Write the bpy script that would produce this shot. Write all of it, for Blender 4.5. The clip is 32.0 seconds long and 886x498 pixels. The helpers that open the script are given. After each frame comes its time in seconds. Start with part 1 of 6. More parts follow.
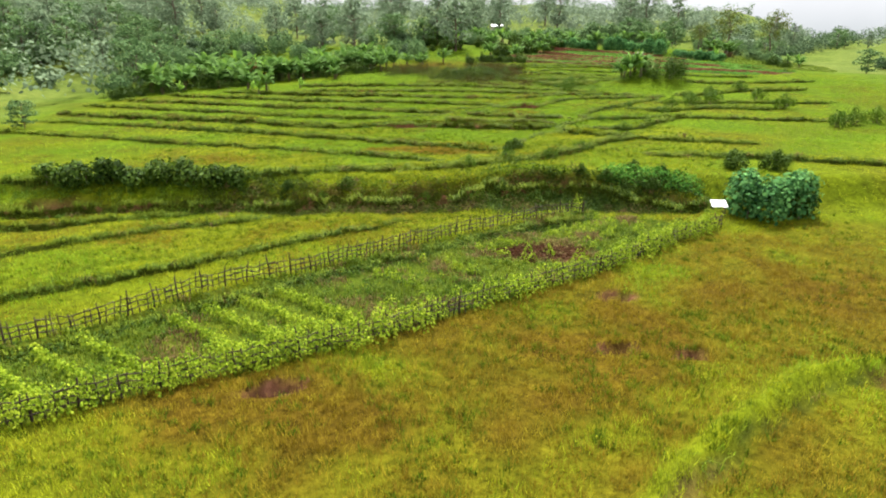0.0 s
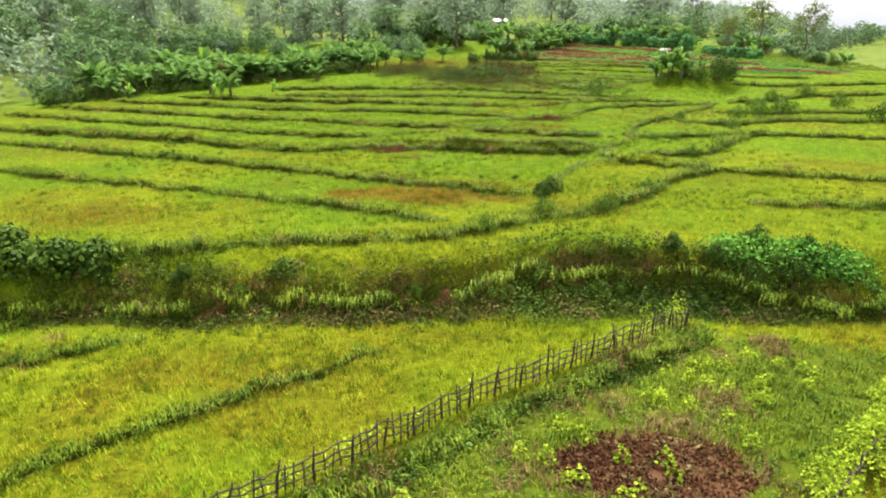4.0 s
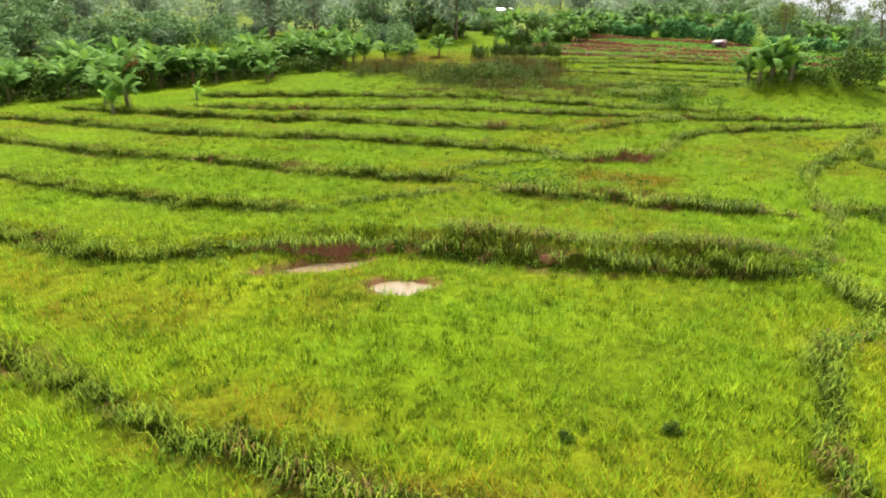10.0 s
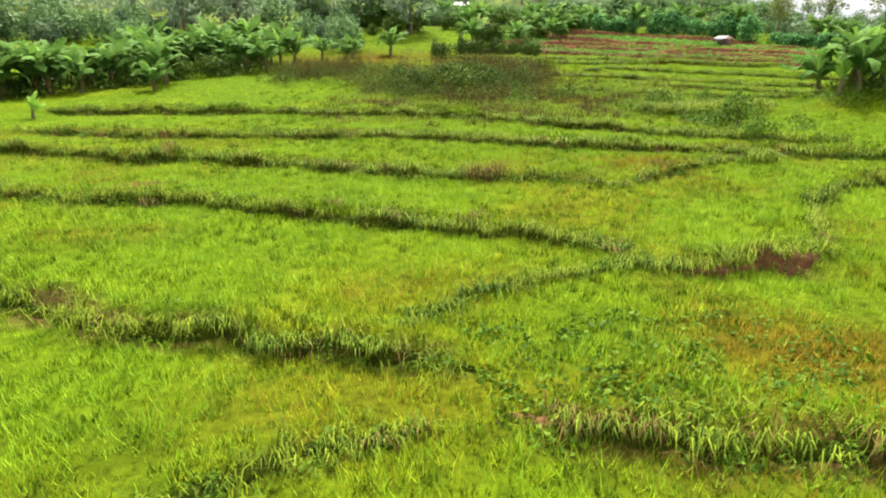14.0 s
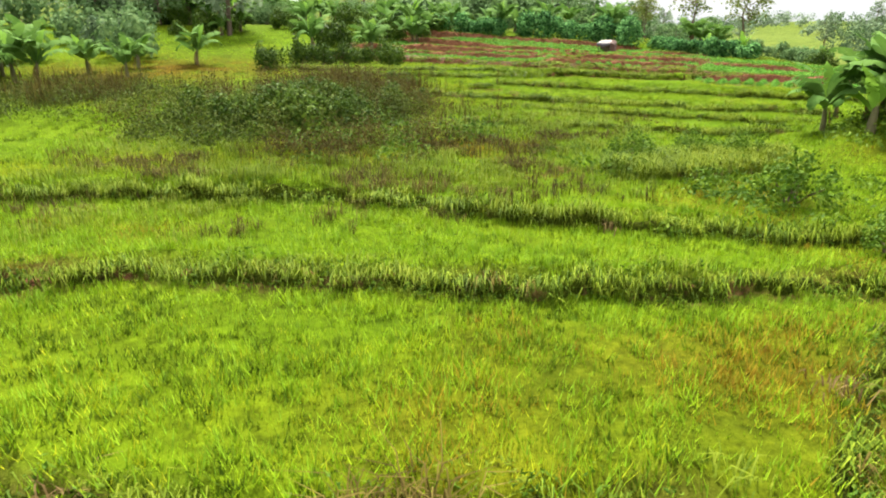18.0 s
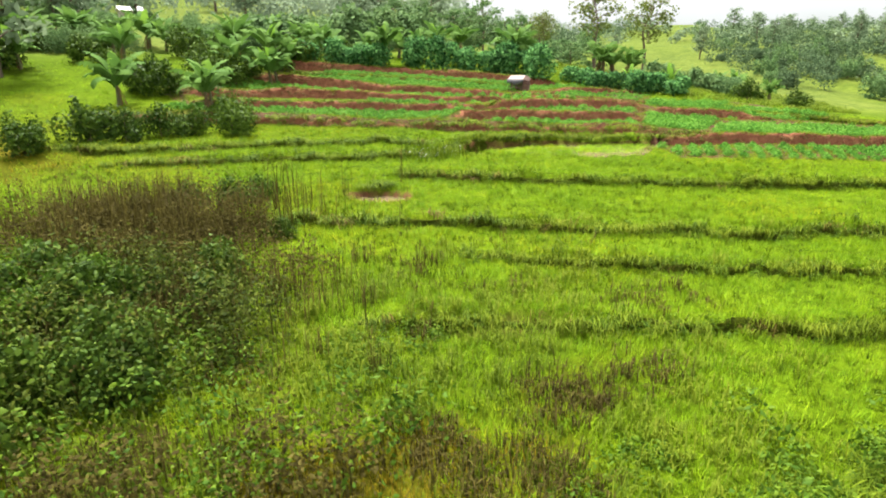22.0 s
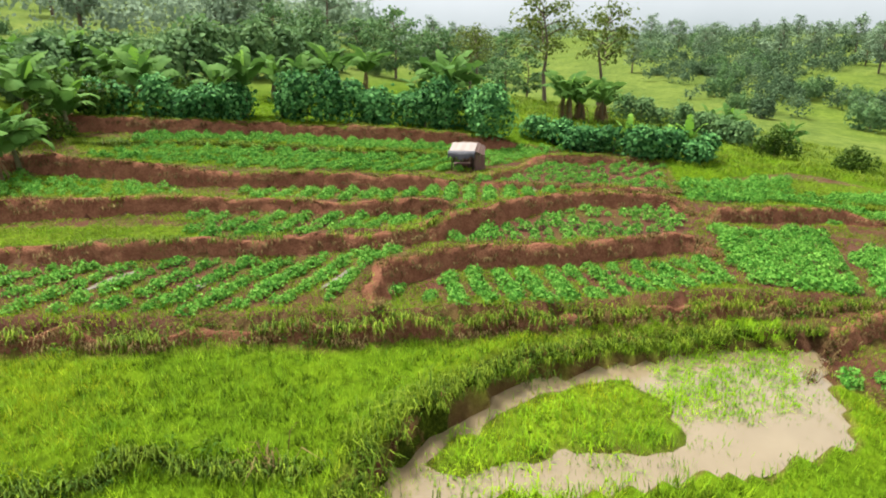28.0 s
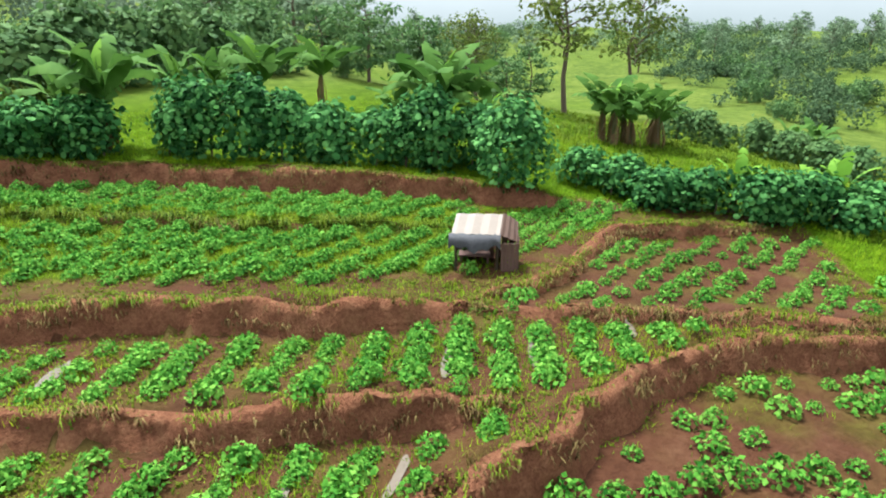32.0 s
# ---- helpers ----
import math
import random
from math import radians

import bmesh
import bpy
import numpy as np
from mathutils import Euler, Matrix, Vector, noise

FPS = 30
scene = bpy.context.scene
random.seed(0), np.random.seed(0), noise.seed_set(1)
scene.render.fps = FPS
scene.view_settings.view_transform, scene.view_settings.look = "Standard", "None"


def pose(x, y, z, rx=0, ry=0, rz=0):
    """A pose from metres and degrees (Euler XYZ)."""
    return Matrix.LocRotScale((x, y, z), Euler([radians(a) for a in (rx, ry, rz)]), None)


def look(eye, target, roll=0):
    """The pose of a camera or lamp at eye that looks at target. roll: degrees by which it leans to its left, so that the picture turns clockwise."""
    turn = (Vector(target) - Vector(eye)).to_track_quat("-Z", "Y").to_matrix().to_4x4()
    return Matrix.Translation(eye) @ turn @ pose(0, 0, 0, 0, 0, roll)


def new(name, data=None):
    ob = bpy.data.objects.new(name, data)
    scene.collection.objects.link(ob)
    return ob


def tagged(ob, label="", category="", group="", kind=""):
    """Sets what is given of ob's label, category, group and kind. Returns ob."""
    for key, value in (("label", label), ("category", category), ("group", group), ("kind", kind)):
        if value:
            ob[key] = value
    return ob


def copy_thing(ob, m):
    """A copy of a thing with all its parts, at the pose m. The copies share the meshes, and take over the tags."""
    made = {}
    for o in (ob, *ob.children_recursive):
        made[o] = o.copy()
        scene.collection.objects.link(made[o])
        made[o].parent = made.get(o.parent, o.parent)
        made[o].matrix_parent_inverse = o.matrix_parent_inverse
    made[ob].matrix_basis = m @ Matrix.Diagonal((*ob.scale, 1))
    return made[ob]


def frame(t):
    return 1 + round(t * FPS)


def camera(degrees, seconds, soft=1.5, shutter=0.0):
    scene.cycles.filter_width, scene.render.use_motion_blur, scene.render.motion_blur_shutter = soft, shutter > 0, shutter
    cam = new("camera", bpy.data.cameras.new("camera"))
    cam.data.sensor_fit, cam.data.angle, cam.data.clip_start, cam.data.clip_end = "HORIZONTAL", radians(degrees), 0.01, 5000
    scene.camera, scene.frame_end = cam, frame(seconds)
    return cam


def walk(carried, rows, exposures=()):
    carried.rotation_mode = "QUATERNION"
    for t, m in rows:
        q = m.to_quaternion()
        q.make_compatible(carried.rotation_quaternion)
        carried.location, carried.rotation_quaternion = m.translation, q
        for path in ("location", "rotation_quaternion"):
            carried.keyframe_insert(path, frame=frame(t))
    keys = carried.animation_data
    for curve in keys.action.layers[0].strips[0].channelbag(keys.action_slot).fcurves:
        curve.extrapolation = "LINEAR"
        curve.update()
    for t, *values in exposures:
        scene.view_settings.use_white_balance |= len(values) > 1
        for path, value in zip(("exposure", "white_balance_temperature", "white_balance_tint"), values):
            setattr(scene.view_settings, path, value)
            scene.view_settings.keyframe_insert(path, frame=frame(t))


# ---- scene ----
# A drone glides forward over rice terraces, climbs and turns towards a field hut.
cam = camera(72.0, 32.0, soft=2.0)
# seconds, place, heading, tilt and roll in degrees
PATH = [
    (0, -0.00, -0.00, 13.00, 0.00, -17.26, 0.09),
    (0.5, 0.02, 1.85, 13.02, 0.02, -17.30, 0.08),
    (1, 0.01, 3.70, 13.03, 0.00, -17.31, 0.07),
    (1.5, -0.04, 5.58, 13.05, -0.02, -17.33, 0.04),
    (2, -0.05, 7.48, 13.07, -0.03, -17.39, 0.01),
    (2.5, -0.06, 9.38, 13.09, -0.04, -17.42, -0.00),
    (3, -0.06, 11.28, 13.12, -0.04, -17.45, -0.00),
    (3.5, -0.06, 13.18, 13.15, -0.05, -17.49, 0.01),
    (5.5, -0.08, 21.05, 13.11, -0.12, -17.65, 0.11),
    (6, -0.09, 23.05, 13.09, -0.16, -17.69, 0.12),
    (6.5, -0.11, 25.05, 13.07, -0.20, -17.72, 0.12),
    (7, -0.11, 27.04, 13.07, -0.23, -17.77, 0.12),
    (7.5, -0.11, 28.99, 13.06, -0.26, -17.81, 0.12),
    (8, -0.11, 30.95, 13.06, -0.28, -17.86, 0.11),
    (8.5, -0.09, 32.94, 13.05, -0.31, -17.91, 0.11),
    (9, -0.08, 34.91, 13.03, -0.34, -17.96, 0.10),
    (9.5, -0.05, 36.83, 13.00, -0.37, -18.00, 0.09),
    (10, -0.07, 38.92, 12.99, -0.42, -17.99, 0.06),
    (10.5, -0.05, 40.91, 12.95, -0.45, -18.01, 0.04),
    (11, -0.02, 43.00, 12.95, -0.45, -18.03, -0.00),
    (11.5, 0.00, 44.98, 12.93, -0.54, -18.08, -0.03),
    (12, 0.01, 47.10, 12.92, -0.74, -18.08, -0.05),
    (12.5, 0.05, 49.06, 12.89, -1.13, -18.08, -0.03),
    (13, 0.09, 51.20, 12.89, -1.81, -18.07, -0.00),
    (13.5, 0.14, 53.18, 12.86, -2.91, -18.09, 0.05),
    (14, 0.22, 55.29, 12.86, -4.54, -18.07, 0.12),
    (14.5, 0.30, 57.32, 12.80, -6.59, -18.04, 0.15),
    (15, 0.47, 59.58, 12.78, -9.24, -18.00, 0.15),
    (15.5, 0.75, 61.72, 12.74, -11.42, -17.97, 0.12),
    (17.5, 1.72, 69.78, 13.13, -17.28, -18.01, 0.36),
    (18, 2.22, 71.79, 13.41, -18.76, -18.02, 0.31),
    (18.5, 2.71, 73.72, 13.73, -20.00, -18.05, 0.26),
    (19, 3.29, 75.72, 14.13, -21.48, -18.04, 0.21),
    (19.5, 3.87, 77.56, 14.50, -22.96, -18.07, 0.14),
    (20, 4.53, 79.49, 14.88, -24.60, -18.05, 0.05),
    (20.5, 5.18, 81.31, 15.25, -26.01, -18.03, -0.03),
    (21, 5.93, 83.18, 15.68, -27.48, -17.99, -0.09),
    (21.5, 6.68, 84.98, 16.11, -28.76, -18.05, -0.14),
    (22, 7.53, 86.83, 16.59, -30.11, -18.07, -0.19),
    (22.5, 8.38, 88.57, 17.04, -31.39, -18.12, -0.23),
    (23, 9.36, 90.30, 17.48, -32.65, -18.06, -0.27),
    (23.5, 10.33, 91.94, 17.89, -33.76, -18.05, -0.33),
    (24, 11.39, 93.65, 18.31, -35.11, -17.96, -0.39),
    (24.5, 12.41, 95.30, 18.68, -36.41, -17.87, -0.47),
    (25, 13.43, 97.02, 19.00, -36.93, -17.77, -0.54),
    (25.5, 14.41, 98.61, 19.15, -37.10, -17.96, -0.59),
    (27.5, 18.46, 104.58, 18.98, -37.91, -17.99, -0.30),
    (28, 19.59, 106.25, 18.97, -38.57, -18.02, -0.21),
    (28.5, 20.72, 107.88, 18.93, -39.22, -18.07, -0.11),
    (29, 21.94, 109.56, 18.93, -39.69, -18.09, -0.01),
    (29.5, 23.12, 111.13, 18.91, -40.10, -18.13, 0.07),
    (30, 24.32, 112.67, 18.90, -40.31, -18.16, 0.12),
    (30.5, 25.47, 114.17, 18.88, -40.33, -18.22, 0.13),
    (31, 26.61, 115.63, 18.87, -40.34, -18.25, 0.11),
    (31.5, 27.72, 116.99, 18.83, -40.31, -18.25, 0.10),
    (32, 28.80, 118.28, 18.78, -40.18, -18.21, 0.08),
]
EXPOSURES = [(0, 2.02, 6250, 13), (6, 2.33, 6350, 14), (9, 2.13, 6400, 13), (13, 2.26, 6450, 12), (19, 2.32, 6500, 10), (22.5, 2.3, 6450, 10), (25, 2.02, 6350, 10), (28, 1.9, 6100, 8), (32, 1.98, 5700, 2)]
SKY_STRENGTH, SUN_STRENGTH = 0.05, 3.0


def aim(x, y, z, yaw, tilt, roll):
    return pose(x, y, z, 90 + tilt, 0, yaw) @ pose(0, 0, 0, 0, 0, roll)


walk(cam, [(t, aim(*row)) for t, *row in PATH], EXPOSURES)

# ---------------------------------------------------------------- light
world = bpy.data.worlds.new("overcast_sky")
scene.world = world
world.use_nodes = True
wn, wl = world.node_tree.nodes, world.node_tree.links
wn.clear()
sky = wn.new("ShaderNodeTexSky")
sky.sky_type = "NISHITA"
sky.sun_disc = False
sky.sun_elevation, sky.sun_rotation = radians(62), radians(8)
sky.air_density, sky.dust_density = 1.0, 3.0
grey = wn.new("ShaderNodeMix")
grey.data_type = "RGBA"
grey.inputs[0].default_value = 0.82
grey.inputs[7].default_value = (9.5, 9.4, 8.9, 1)
back = wn.new("ShaderNodeBackground")
back.inputs[1].default_value = SKY_STRENGTH
wout = wn.new("ShaderNodeOutputWorld")
wl.new(sky.outputs[0], grey.inputs[6])
wl.new(grey.outputs[2], back.inputs[0])
wl.new(back.outputs[0], wout.inputs[0])

sun_data = bpy.data.lights.new("sun", "SUN")
sun_data.energy, sun_data.angle, sun_data.color = SUN_STRENGTH, radians(12), (1.0, 0.96, 0.88)
sun = new("sun", sun_data)
sun.matrix_world = look((0, 0, 60), (-4.5, -31.6, 0))


# ---------------------------------------------------------------- materials
def material(name, rough=0.8):
    m = bpy.data.materials.new(name)
    m.use_nodes = True
    n = m.node_tree.nodes
    b = n["Principled BSDF"]
    b.inputs["Roughness"].default_value = rough
    b.inputs["Specular IOR Level"].default_value = 0.25
    return m, n, m.node_tree.links, b


def ramp_node(n, stops):
    r = n.new("ShaderNodeValToRGB")
    e = r.color_ramp.elements
    while len(e) < len(stops):
        e.new(0.5)
    for el, (p, c) in zip(e, stops):
        el.position, el.color = p, (*c, 1)
    return r


def noise_node(n, l, scale, detail=4, rough=0.6, coords=None):
    t = n.new("ShaderNodeTexNoise")
    t.inputs["Scale"].default_value, t.inputs["Detail"].default_value = scale, detail
    t.inputs["Roughness"].default_value = rough
    if coords is None:
        coords = n.new("ShaderNodeNewGeometry").outputs["Position"]
    l.new(coords, t.inputs["Vector"])
    return t


def mix_node(n, l, fac, a, b, mode="MIX"):
    m = n.new("ShaderNodeMix")
    m.data_type, m.blend_type = "RGBA", mode
    for sock, v in ((m.inputs[0], fac), (m.inputs[6], a), (m.inputs[7], b)):
        if isinstance(v, bpy.types.NodeSocket):
            l.new(v, sock)
        elif isinstance(v, tuple):
            sock.default_value = (*v, 1)
        else:
            sock.default_value = v
    return m.outputs[2]


def bump_to(n, l, b, height, strength, distance):
    k = n.new("ShaderNodeBump")
    k.inputs["Strength"].default_value, k.inputs["Distance"].default_value = strength, distance
    l.new(height, k.inputs["Height"])
    l.new(k.outputs[0], b.inputs["Normal"])


def leaf_material(name, dark, mid, light, rough=0.55, grain=0.65, through_light=0.28, patch=0.25, clump=0.0, soft=0.0):
    """Foliage: random tone leaf by leaf, slow drift over the land, some light let through."""
    m, n, l, b = material(name, rough)
    b.inputs["Specular IOR Level"].default_value = 0.05
    geo = n.new("ShaderNodeNewGeometry")
    if soft:
        b.inputs["Specular IOR Level"].default_value = 0.04
    r = ramp_node(n, [(0.0, dark), (0.5, mid), (1.0, light)])
    drift = noise_node(n, l, patch, 3)
    add = n.new("ShaderNodeMath")
    add.operation = "MULTIPLY_ADD"
    l.new(drift.outputs[0], add.inputs[0])
    add.inputs[1].default_value = 0.9
    rnd = geo.outputs["Random Per Island"]
    sub = n.new("ShaderNodeMath")
    sub.operation = "MULTIPLY_ADD"
    l.new(rnd, sub.inputs[0])
    sub.inputs[1].default_value, sub.inputs[2].default_value = grain, 0.075 - grain * 0.5
    l.new(sub.outputs[0], add.inputs[2])
    tone = add.outputs[0]
    if clump:
        tufts = noise_node(n, l, 2.3, 3, 0.6)
        more = n.new("ShaderNodeMath")
        more.operation = "MULTIPLY_ADD"
        l.new(tufts.outputs[0], more.inputs[0])
        more.inputs[1].default_value = clump
        l.new(tone, more.inputs[2])
        back = n.new("ShaderNodeMath")
        back.operation = "SUBTRACT"
        l.new(more.outputs[0], back.inputs[0])
        back.inputs[1].default_value = clump * 0.5
        tone = back.outputs[0]
    l.new(tone, r.inputs[0])
    l.new(r.outputs[0], b.inputs["Base Color"])
    tr = n.new("ShaderNodeBsdfTranslucent")
    if soft:
        up = n.new("ShaderNodeMix")
        up.data_type = "VECTOR"
        up.inputs[0].default_value = soft
        up.inputs[5].default_value = (0, 0, 1)
        l.new(geo.outputs["Normal"], up.inputs[4])
        l.new(up.outputs[1], b.inputs["Normal"])
    l.new(r.outputs[0], tr.inputs[0])
    mx = n.new("ShaderNodeMixShader")
    mx.inputs[0].default_value = through_light
    l.new(b.outputs[0], mx.inputs[1])
    l.new(tr.outputs[0], mx.inputs[2])
    l.new(mx.outputs[0], n["Material Output"].inputs[0])
    return m


def plain_material(name, a, b_col, scale=3.0, rough=0.8, bump=0.3, dist=0.02, stretch=None):
    m, n, l, b = material(name, rough)
    coords = n.new("ShaderNodeTexCoord").outputs["Object"]
    if stretch:
        mp = n.new("ShaderNodeMapping")
        mp.inputs["Scale"].default_value = stretch
        l.new(coords, mp.inputs[0])
        coords = mp.outputs[0]
    t = noise_node(n, l, scale, 6, 0.65, coords)
    t2 = noise_node(n, l, scale * 7, 3, 0.6, coords)
    c = mix_node(n, l, t.outputs[0], a, b_col)
    c = mix_node(n, l, 0.35, c, mix_node(n, l, t2.outputs[0], tuple(v * 0.5 for v in a), b_col))
    l.new(c, b.inputs["Base Color"])
    bump_to(n, l, b, t2.outputs[0], bump, dist)
    return m


def ground_material():
    m, n, l, b = material("field_ground", 0.95)
    b.inputs["Specular IOR Level"].default_value = 0.02
    soil = n.new("ShaderNodeAttribute")
    soil.attribute_name = "soil"
    dry = n.new("ShaderNodeAttribute")
    dry.attribute_name = "dry"
    wet = n.new("ShaderNodeAttribute")
    wet.attribute_name = "wet"
    broad, mid, fine = noise_node(n, l, 0.12, 4), noise_node(n, l, 0.9, 5), noise_node(n, l, 7.0, 5, 0.7)
    green = ramp_node(n, [(0.25, (0.038, 0.056, 0.002)), (0.5, (0.088, 0.116, 0.003)), (0.75, (0.145, 0.175, 0.005))])
    l.new(mix_node(n, l, 0.5, broad.outputs[0], mid.outputs[0]), green.inputs[0])
    lush = n.new("ShaderNodeAttribute")
    lush.attribute_name = "lush"
    fresh = ramp_node(n, [(0.25, (0.03, 0.058, 0.002)), (0.5, (0.066, 0.112, 0.003)), (0.75, (0.115, 0.175, 0.005))])
    l.new(mix_node(n, l, 0.5, broad.outputs[0], mid.outputs[0]), fresh.inputs[0])
    straw = ramp_node(n, [(0.3, (0.03, 0.019, 0.002)), (0.55, (0.08, 0.054, 0.004)), (0.8, (0.15, 0.115, 0.008))])
    l.new(mix_node(n, l, 0.45, mid.outputs[0], fine.outputs[0]), straw.inputs[0])
    turf = mix_node(n, l, lush.outputs["Fac"], green.outputs[0], fresh.outputs[0])
    turf = mix_node(n, l, dry.outputs["Fac"], turf, straw.outputs[0])
    # Mottled multiplier: its dark spots put shade between grass tufts into the turf colour.
    blades = ramp_node(n, [(0.34, (0.3, 0.3, 0.3)), (0.5, (0.85, 0.85, 0.85)), (0.68, (1.25, 1.25, 1.25))])
    tuft = noise_node(n, l, 3.4, 3, 0.55)
    l.new(mix_node(n, l, 0.45, tuft.outputs[0], fine.outputs[0]), blades.inputs[0])
    turf = mix_node(n, l, 0.9, turf, blades.outputs[0], "MULTIPLY")
    earth = ramp_node(n, [(0.25, (0.045, 0.018, 0.01)), (0.5, (0.112, 0.047, 0.026)), (0.8, (0.195, 0.1, 0.057))])
    l.new(mix_node(n, l, 0.5, mid.outputs[0], fine.outputs[0]), earth.inputs[0])
    bank = n.new("ShaderNodeAttribute")
    bank.attribute_name = "bank"
    # Dark bank tone: mossy growth plus the face's shade put into colour.
    moss_shade = ramp_node(n, [(0.3, (0.012, 0.014, 0.005)), (0.55, (0.03, 0.045, 0.007)), (0.8, (0.075, 0.08, 0.014))])
    l.new(mix_node(n, l, 0.5, mid.outputs[0], fine.outputs[0]), moss_shade.inputs[0])
    scrub = n.new("ShaderNodeAttribute")
    scrub.attribute_name = "scrub"
    heath = ramp_node(n, [(0.3, (0.035, 0.058, 0.011)), (0.52, (0.085, 0.114, 0.02)), (0.75, (0.16, 0.175, 0.038))])
    l.new(mix_node(n, l, 0.6, broad.outputs[0], mid.outputs[0]), heath.inputs[0])
    turf = mix_node(n, l, scrub.outputs["Fac"], turf, heath.outputs[0])
    turf = mix_node(n, l, bank.outputs["Fac"], turf, moss_shade.outputs[0])
    damp = mix_node(n, l, wet.outputs["Fac"], earth.outputs[0], mix_node(n, l, 1.0, earth.outputs[0], (0.42, 0.4, 0.38), "MULTIPLY"))
    col = mix_node(n, l, soil.outputs["Fac"], turf, damp)
    l.new(col, b.inputs["Base Color"])
    rg = n.new("ShaderNodeMapRange")
    l.new(wet.outputs["Fac"], rg.inputs[0])
    rg.inputs[3].default_value, rg.inputs[4].default_value = 0.95, 0.35
    l.new(rg.outputs[0], b.inputs["Roughness"])
    bump_to(n, l, b, fine.outputs[0], 0.6, 0.12)
    return m


M_GROUND = ground_material()
M_GRASS = leaf_material("rice_grass", (0.085, 0.125, 0.003), (0.22, 0.27, 0.005), (0.35, 0.355, 0.008), 0.6, 0.35, patch=0.4, clump=1.5, soft=0.6)
M_LUSH = leaf_material("lush_grass", (0.055, 0.125, 0.003), (0.145, 0.26, 0.005), (0.26, 0.36, 0.008), 0.6, 0.35, patch=0.4, clump=1.5, soft=0.6)
M_STRAW = leaf_material("dry_grass", (0.07, 0.038, 0.003), (0.18, 0.125, 0.007), (0.29, 0.25, 0.012), 0.7, 0.35, patch=0.5, clump=1.5, soft=0.6)
M_TALL = leaf_material("tall_grass", (0.015, 0.035, 0.003), (0.065, 0.11, 0.006), (0.2, 0.26, 0.015), 0.6, through_light=0.2)
M_LIP = leaf_material("lip_grass", (0.028, 0.052, 0.003), (0.095, 0.14, 0.008), (0.19, 0.225, 0.018), 0.6, 0.55, soft=0.3)
M_DEADGRASS = leaf_material("dead_grass", (0.035, 0.025, 0.006), (0.085, 0.064, 0.014), (0.19, 0.155, 0.035), 0.75)
M_SHAG = leaf_material("bank_shag", (0.035, 0.021, 0.008), (0.11, 0.074, 0.028), (0.25, 0.185, 0.07), 0.8)
M_BUSH = leaf_material("bush_leaf", (0.011, 0.026, 0.004), (0.036, 0.072, 0.008), (0.105, 0.165, 0.018), 0.55, through_light=0.2)
M_SHRUB = leaf_material("shrub_leaf", (0.018, 0.05, 0.005), (0.06, 0.12, 0.009), (0.14, 0.21, 0.016), 0.55, through_light=0.2)
M_VINE = leaf_material("vine_leaf", (0.05, 0.1, 0.005), (0.19, 0.28, 0.012), (0.37, 0.44, 0.03), 0.7)
# Tuft green darkened to pass for shadow between field tufts.
M_TUFT = leaf_material("shade_dark_tuft", (0.018, 0.04, 0.002), (0.055, 0.095, 0.004), (0.14, 0.19, 0.008), 0.8, soft=0.3)
M_SCRUB = leaf_material("hill_scrub_leaf", (0.025, 0.05, 0.024), (0.06, 0.1, 0.045), (0.125, 0.175, 0.085), 0.8, 0.6, soft=0.3)
M_CROP = leaf_material("crop_leaf", (0.022, 0.09, 0.01), (0.085, 0.235, 0.026), (0.19, 0.37, 0.055), 0.7, 0.9, soft=0.15)
M_HEDGE = leaf_material("squash_leaf", (0.01, 0.042, 0.012), (0.052, 0.155, 0.04), (0.15, 0.33, 0.09), 0.7, 0.9, soft=0.15)
M_TREE = leaf_material("tree_leaf", (0.03, 0.068, 0.024), (0.082, 0.15, 0.05), (0.16, 0.24, 0.08), 0.7, 0.5, soft=0.3)
# Distance haze is put into the next two leaf colours.
M_TREEHAZE = leaf_material("hazed_tree_leaf", (0.075, 0.12, 0.066), (0.145, 0.205, 0.112), (0.22, 0.285, 0.16), 0.8, 0.5, soft=0.45)
M_MIST = leaf_material("haze_tinted_leaf", (0.09, 0.135, 0.082), (0.155, 0.21, 0.13), (0.22, 0.28, 0.175), 0.85, 0.4, soft=0.55)
M_CLOD = leaf_material("earth_clod", (0.022, 0.009, 0.004), (0.07, 0.03, 0.013), (0.13, 0.065, 0.03), 0.95, through_light=0.0)
M_TREEYEL = leaf_material("yellow_tree_leaf", (0.045, 0.068, 0.014), (0.11, 0.145, 0.03), (0.19, 0.215, 0.045), 0.55)
M_RUST = leaf_material("rusty_leaf", (0.06, 0.03, 0.012), (0.13, 0.06, 0.02), (0.2, 0.11, 0.03), 0.7)
M_BANANA = leaf_material("banana_leaf", (0.018, 0.052, 0.01), (0.066, 0.14, 0.026), (0.17, 0.28, 0.055), 0.75, patch=0.6)
M_BANANANEW = leaf_material("young_banana_leaf", (0.08, 0.18, 0.02), (0.15, 0.29, 0.035), (0.27, 0.42, 0.06), 0.7, patch=0.6)
M_BANANADRY = leaf_material("dry_banana_leaf", (0.05, 0.028, 0.012), (0.12, 0.075, 0.035), (0.22, 0.15, 0.08), 0.8)
M_WEED = leaf_material("weed_stalk", (0.017, 0.014, 0.004), (0.055, 0.046, 0.011), (0.13, 0.112, 0.026), 0.8)
M_BRUSH = leaf_material("brush_leaf", (0.012, 0.019, 0.004), (0.04, 0.06, 0.008), (0.12, 0.15, 0.018), 0.7, through_light=0.2)
M_STEM = plain_material("banana_stem", (0.05, 0.07, 0.02), (0.13, 0.1, 0.045), 5, 0.6)
M_BARK = plain_material("bark", (0.05, 0.035, 0.022), (0.16, 0.12, 0.085), 4, 0.9, 0.8, 0.03, (3, 3, 0.6))
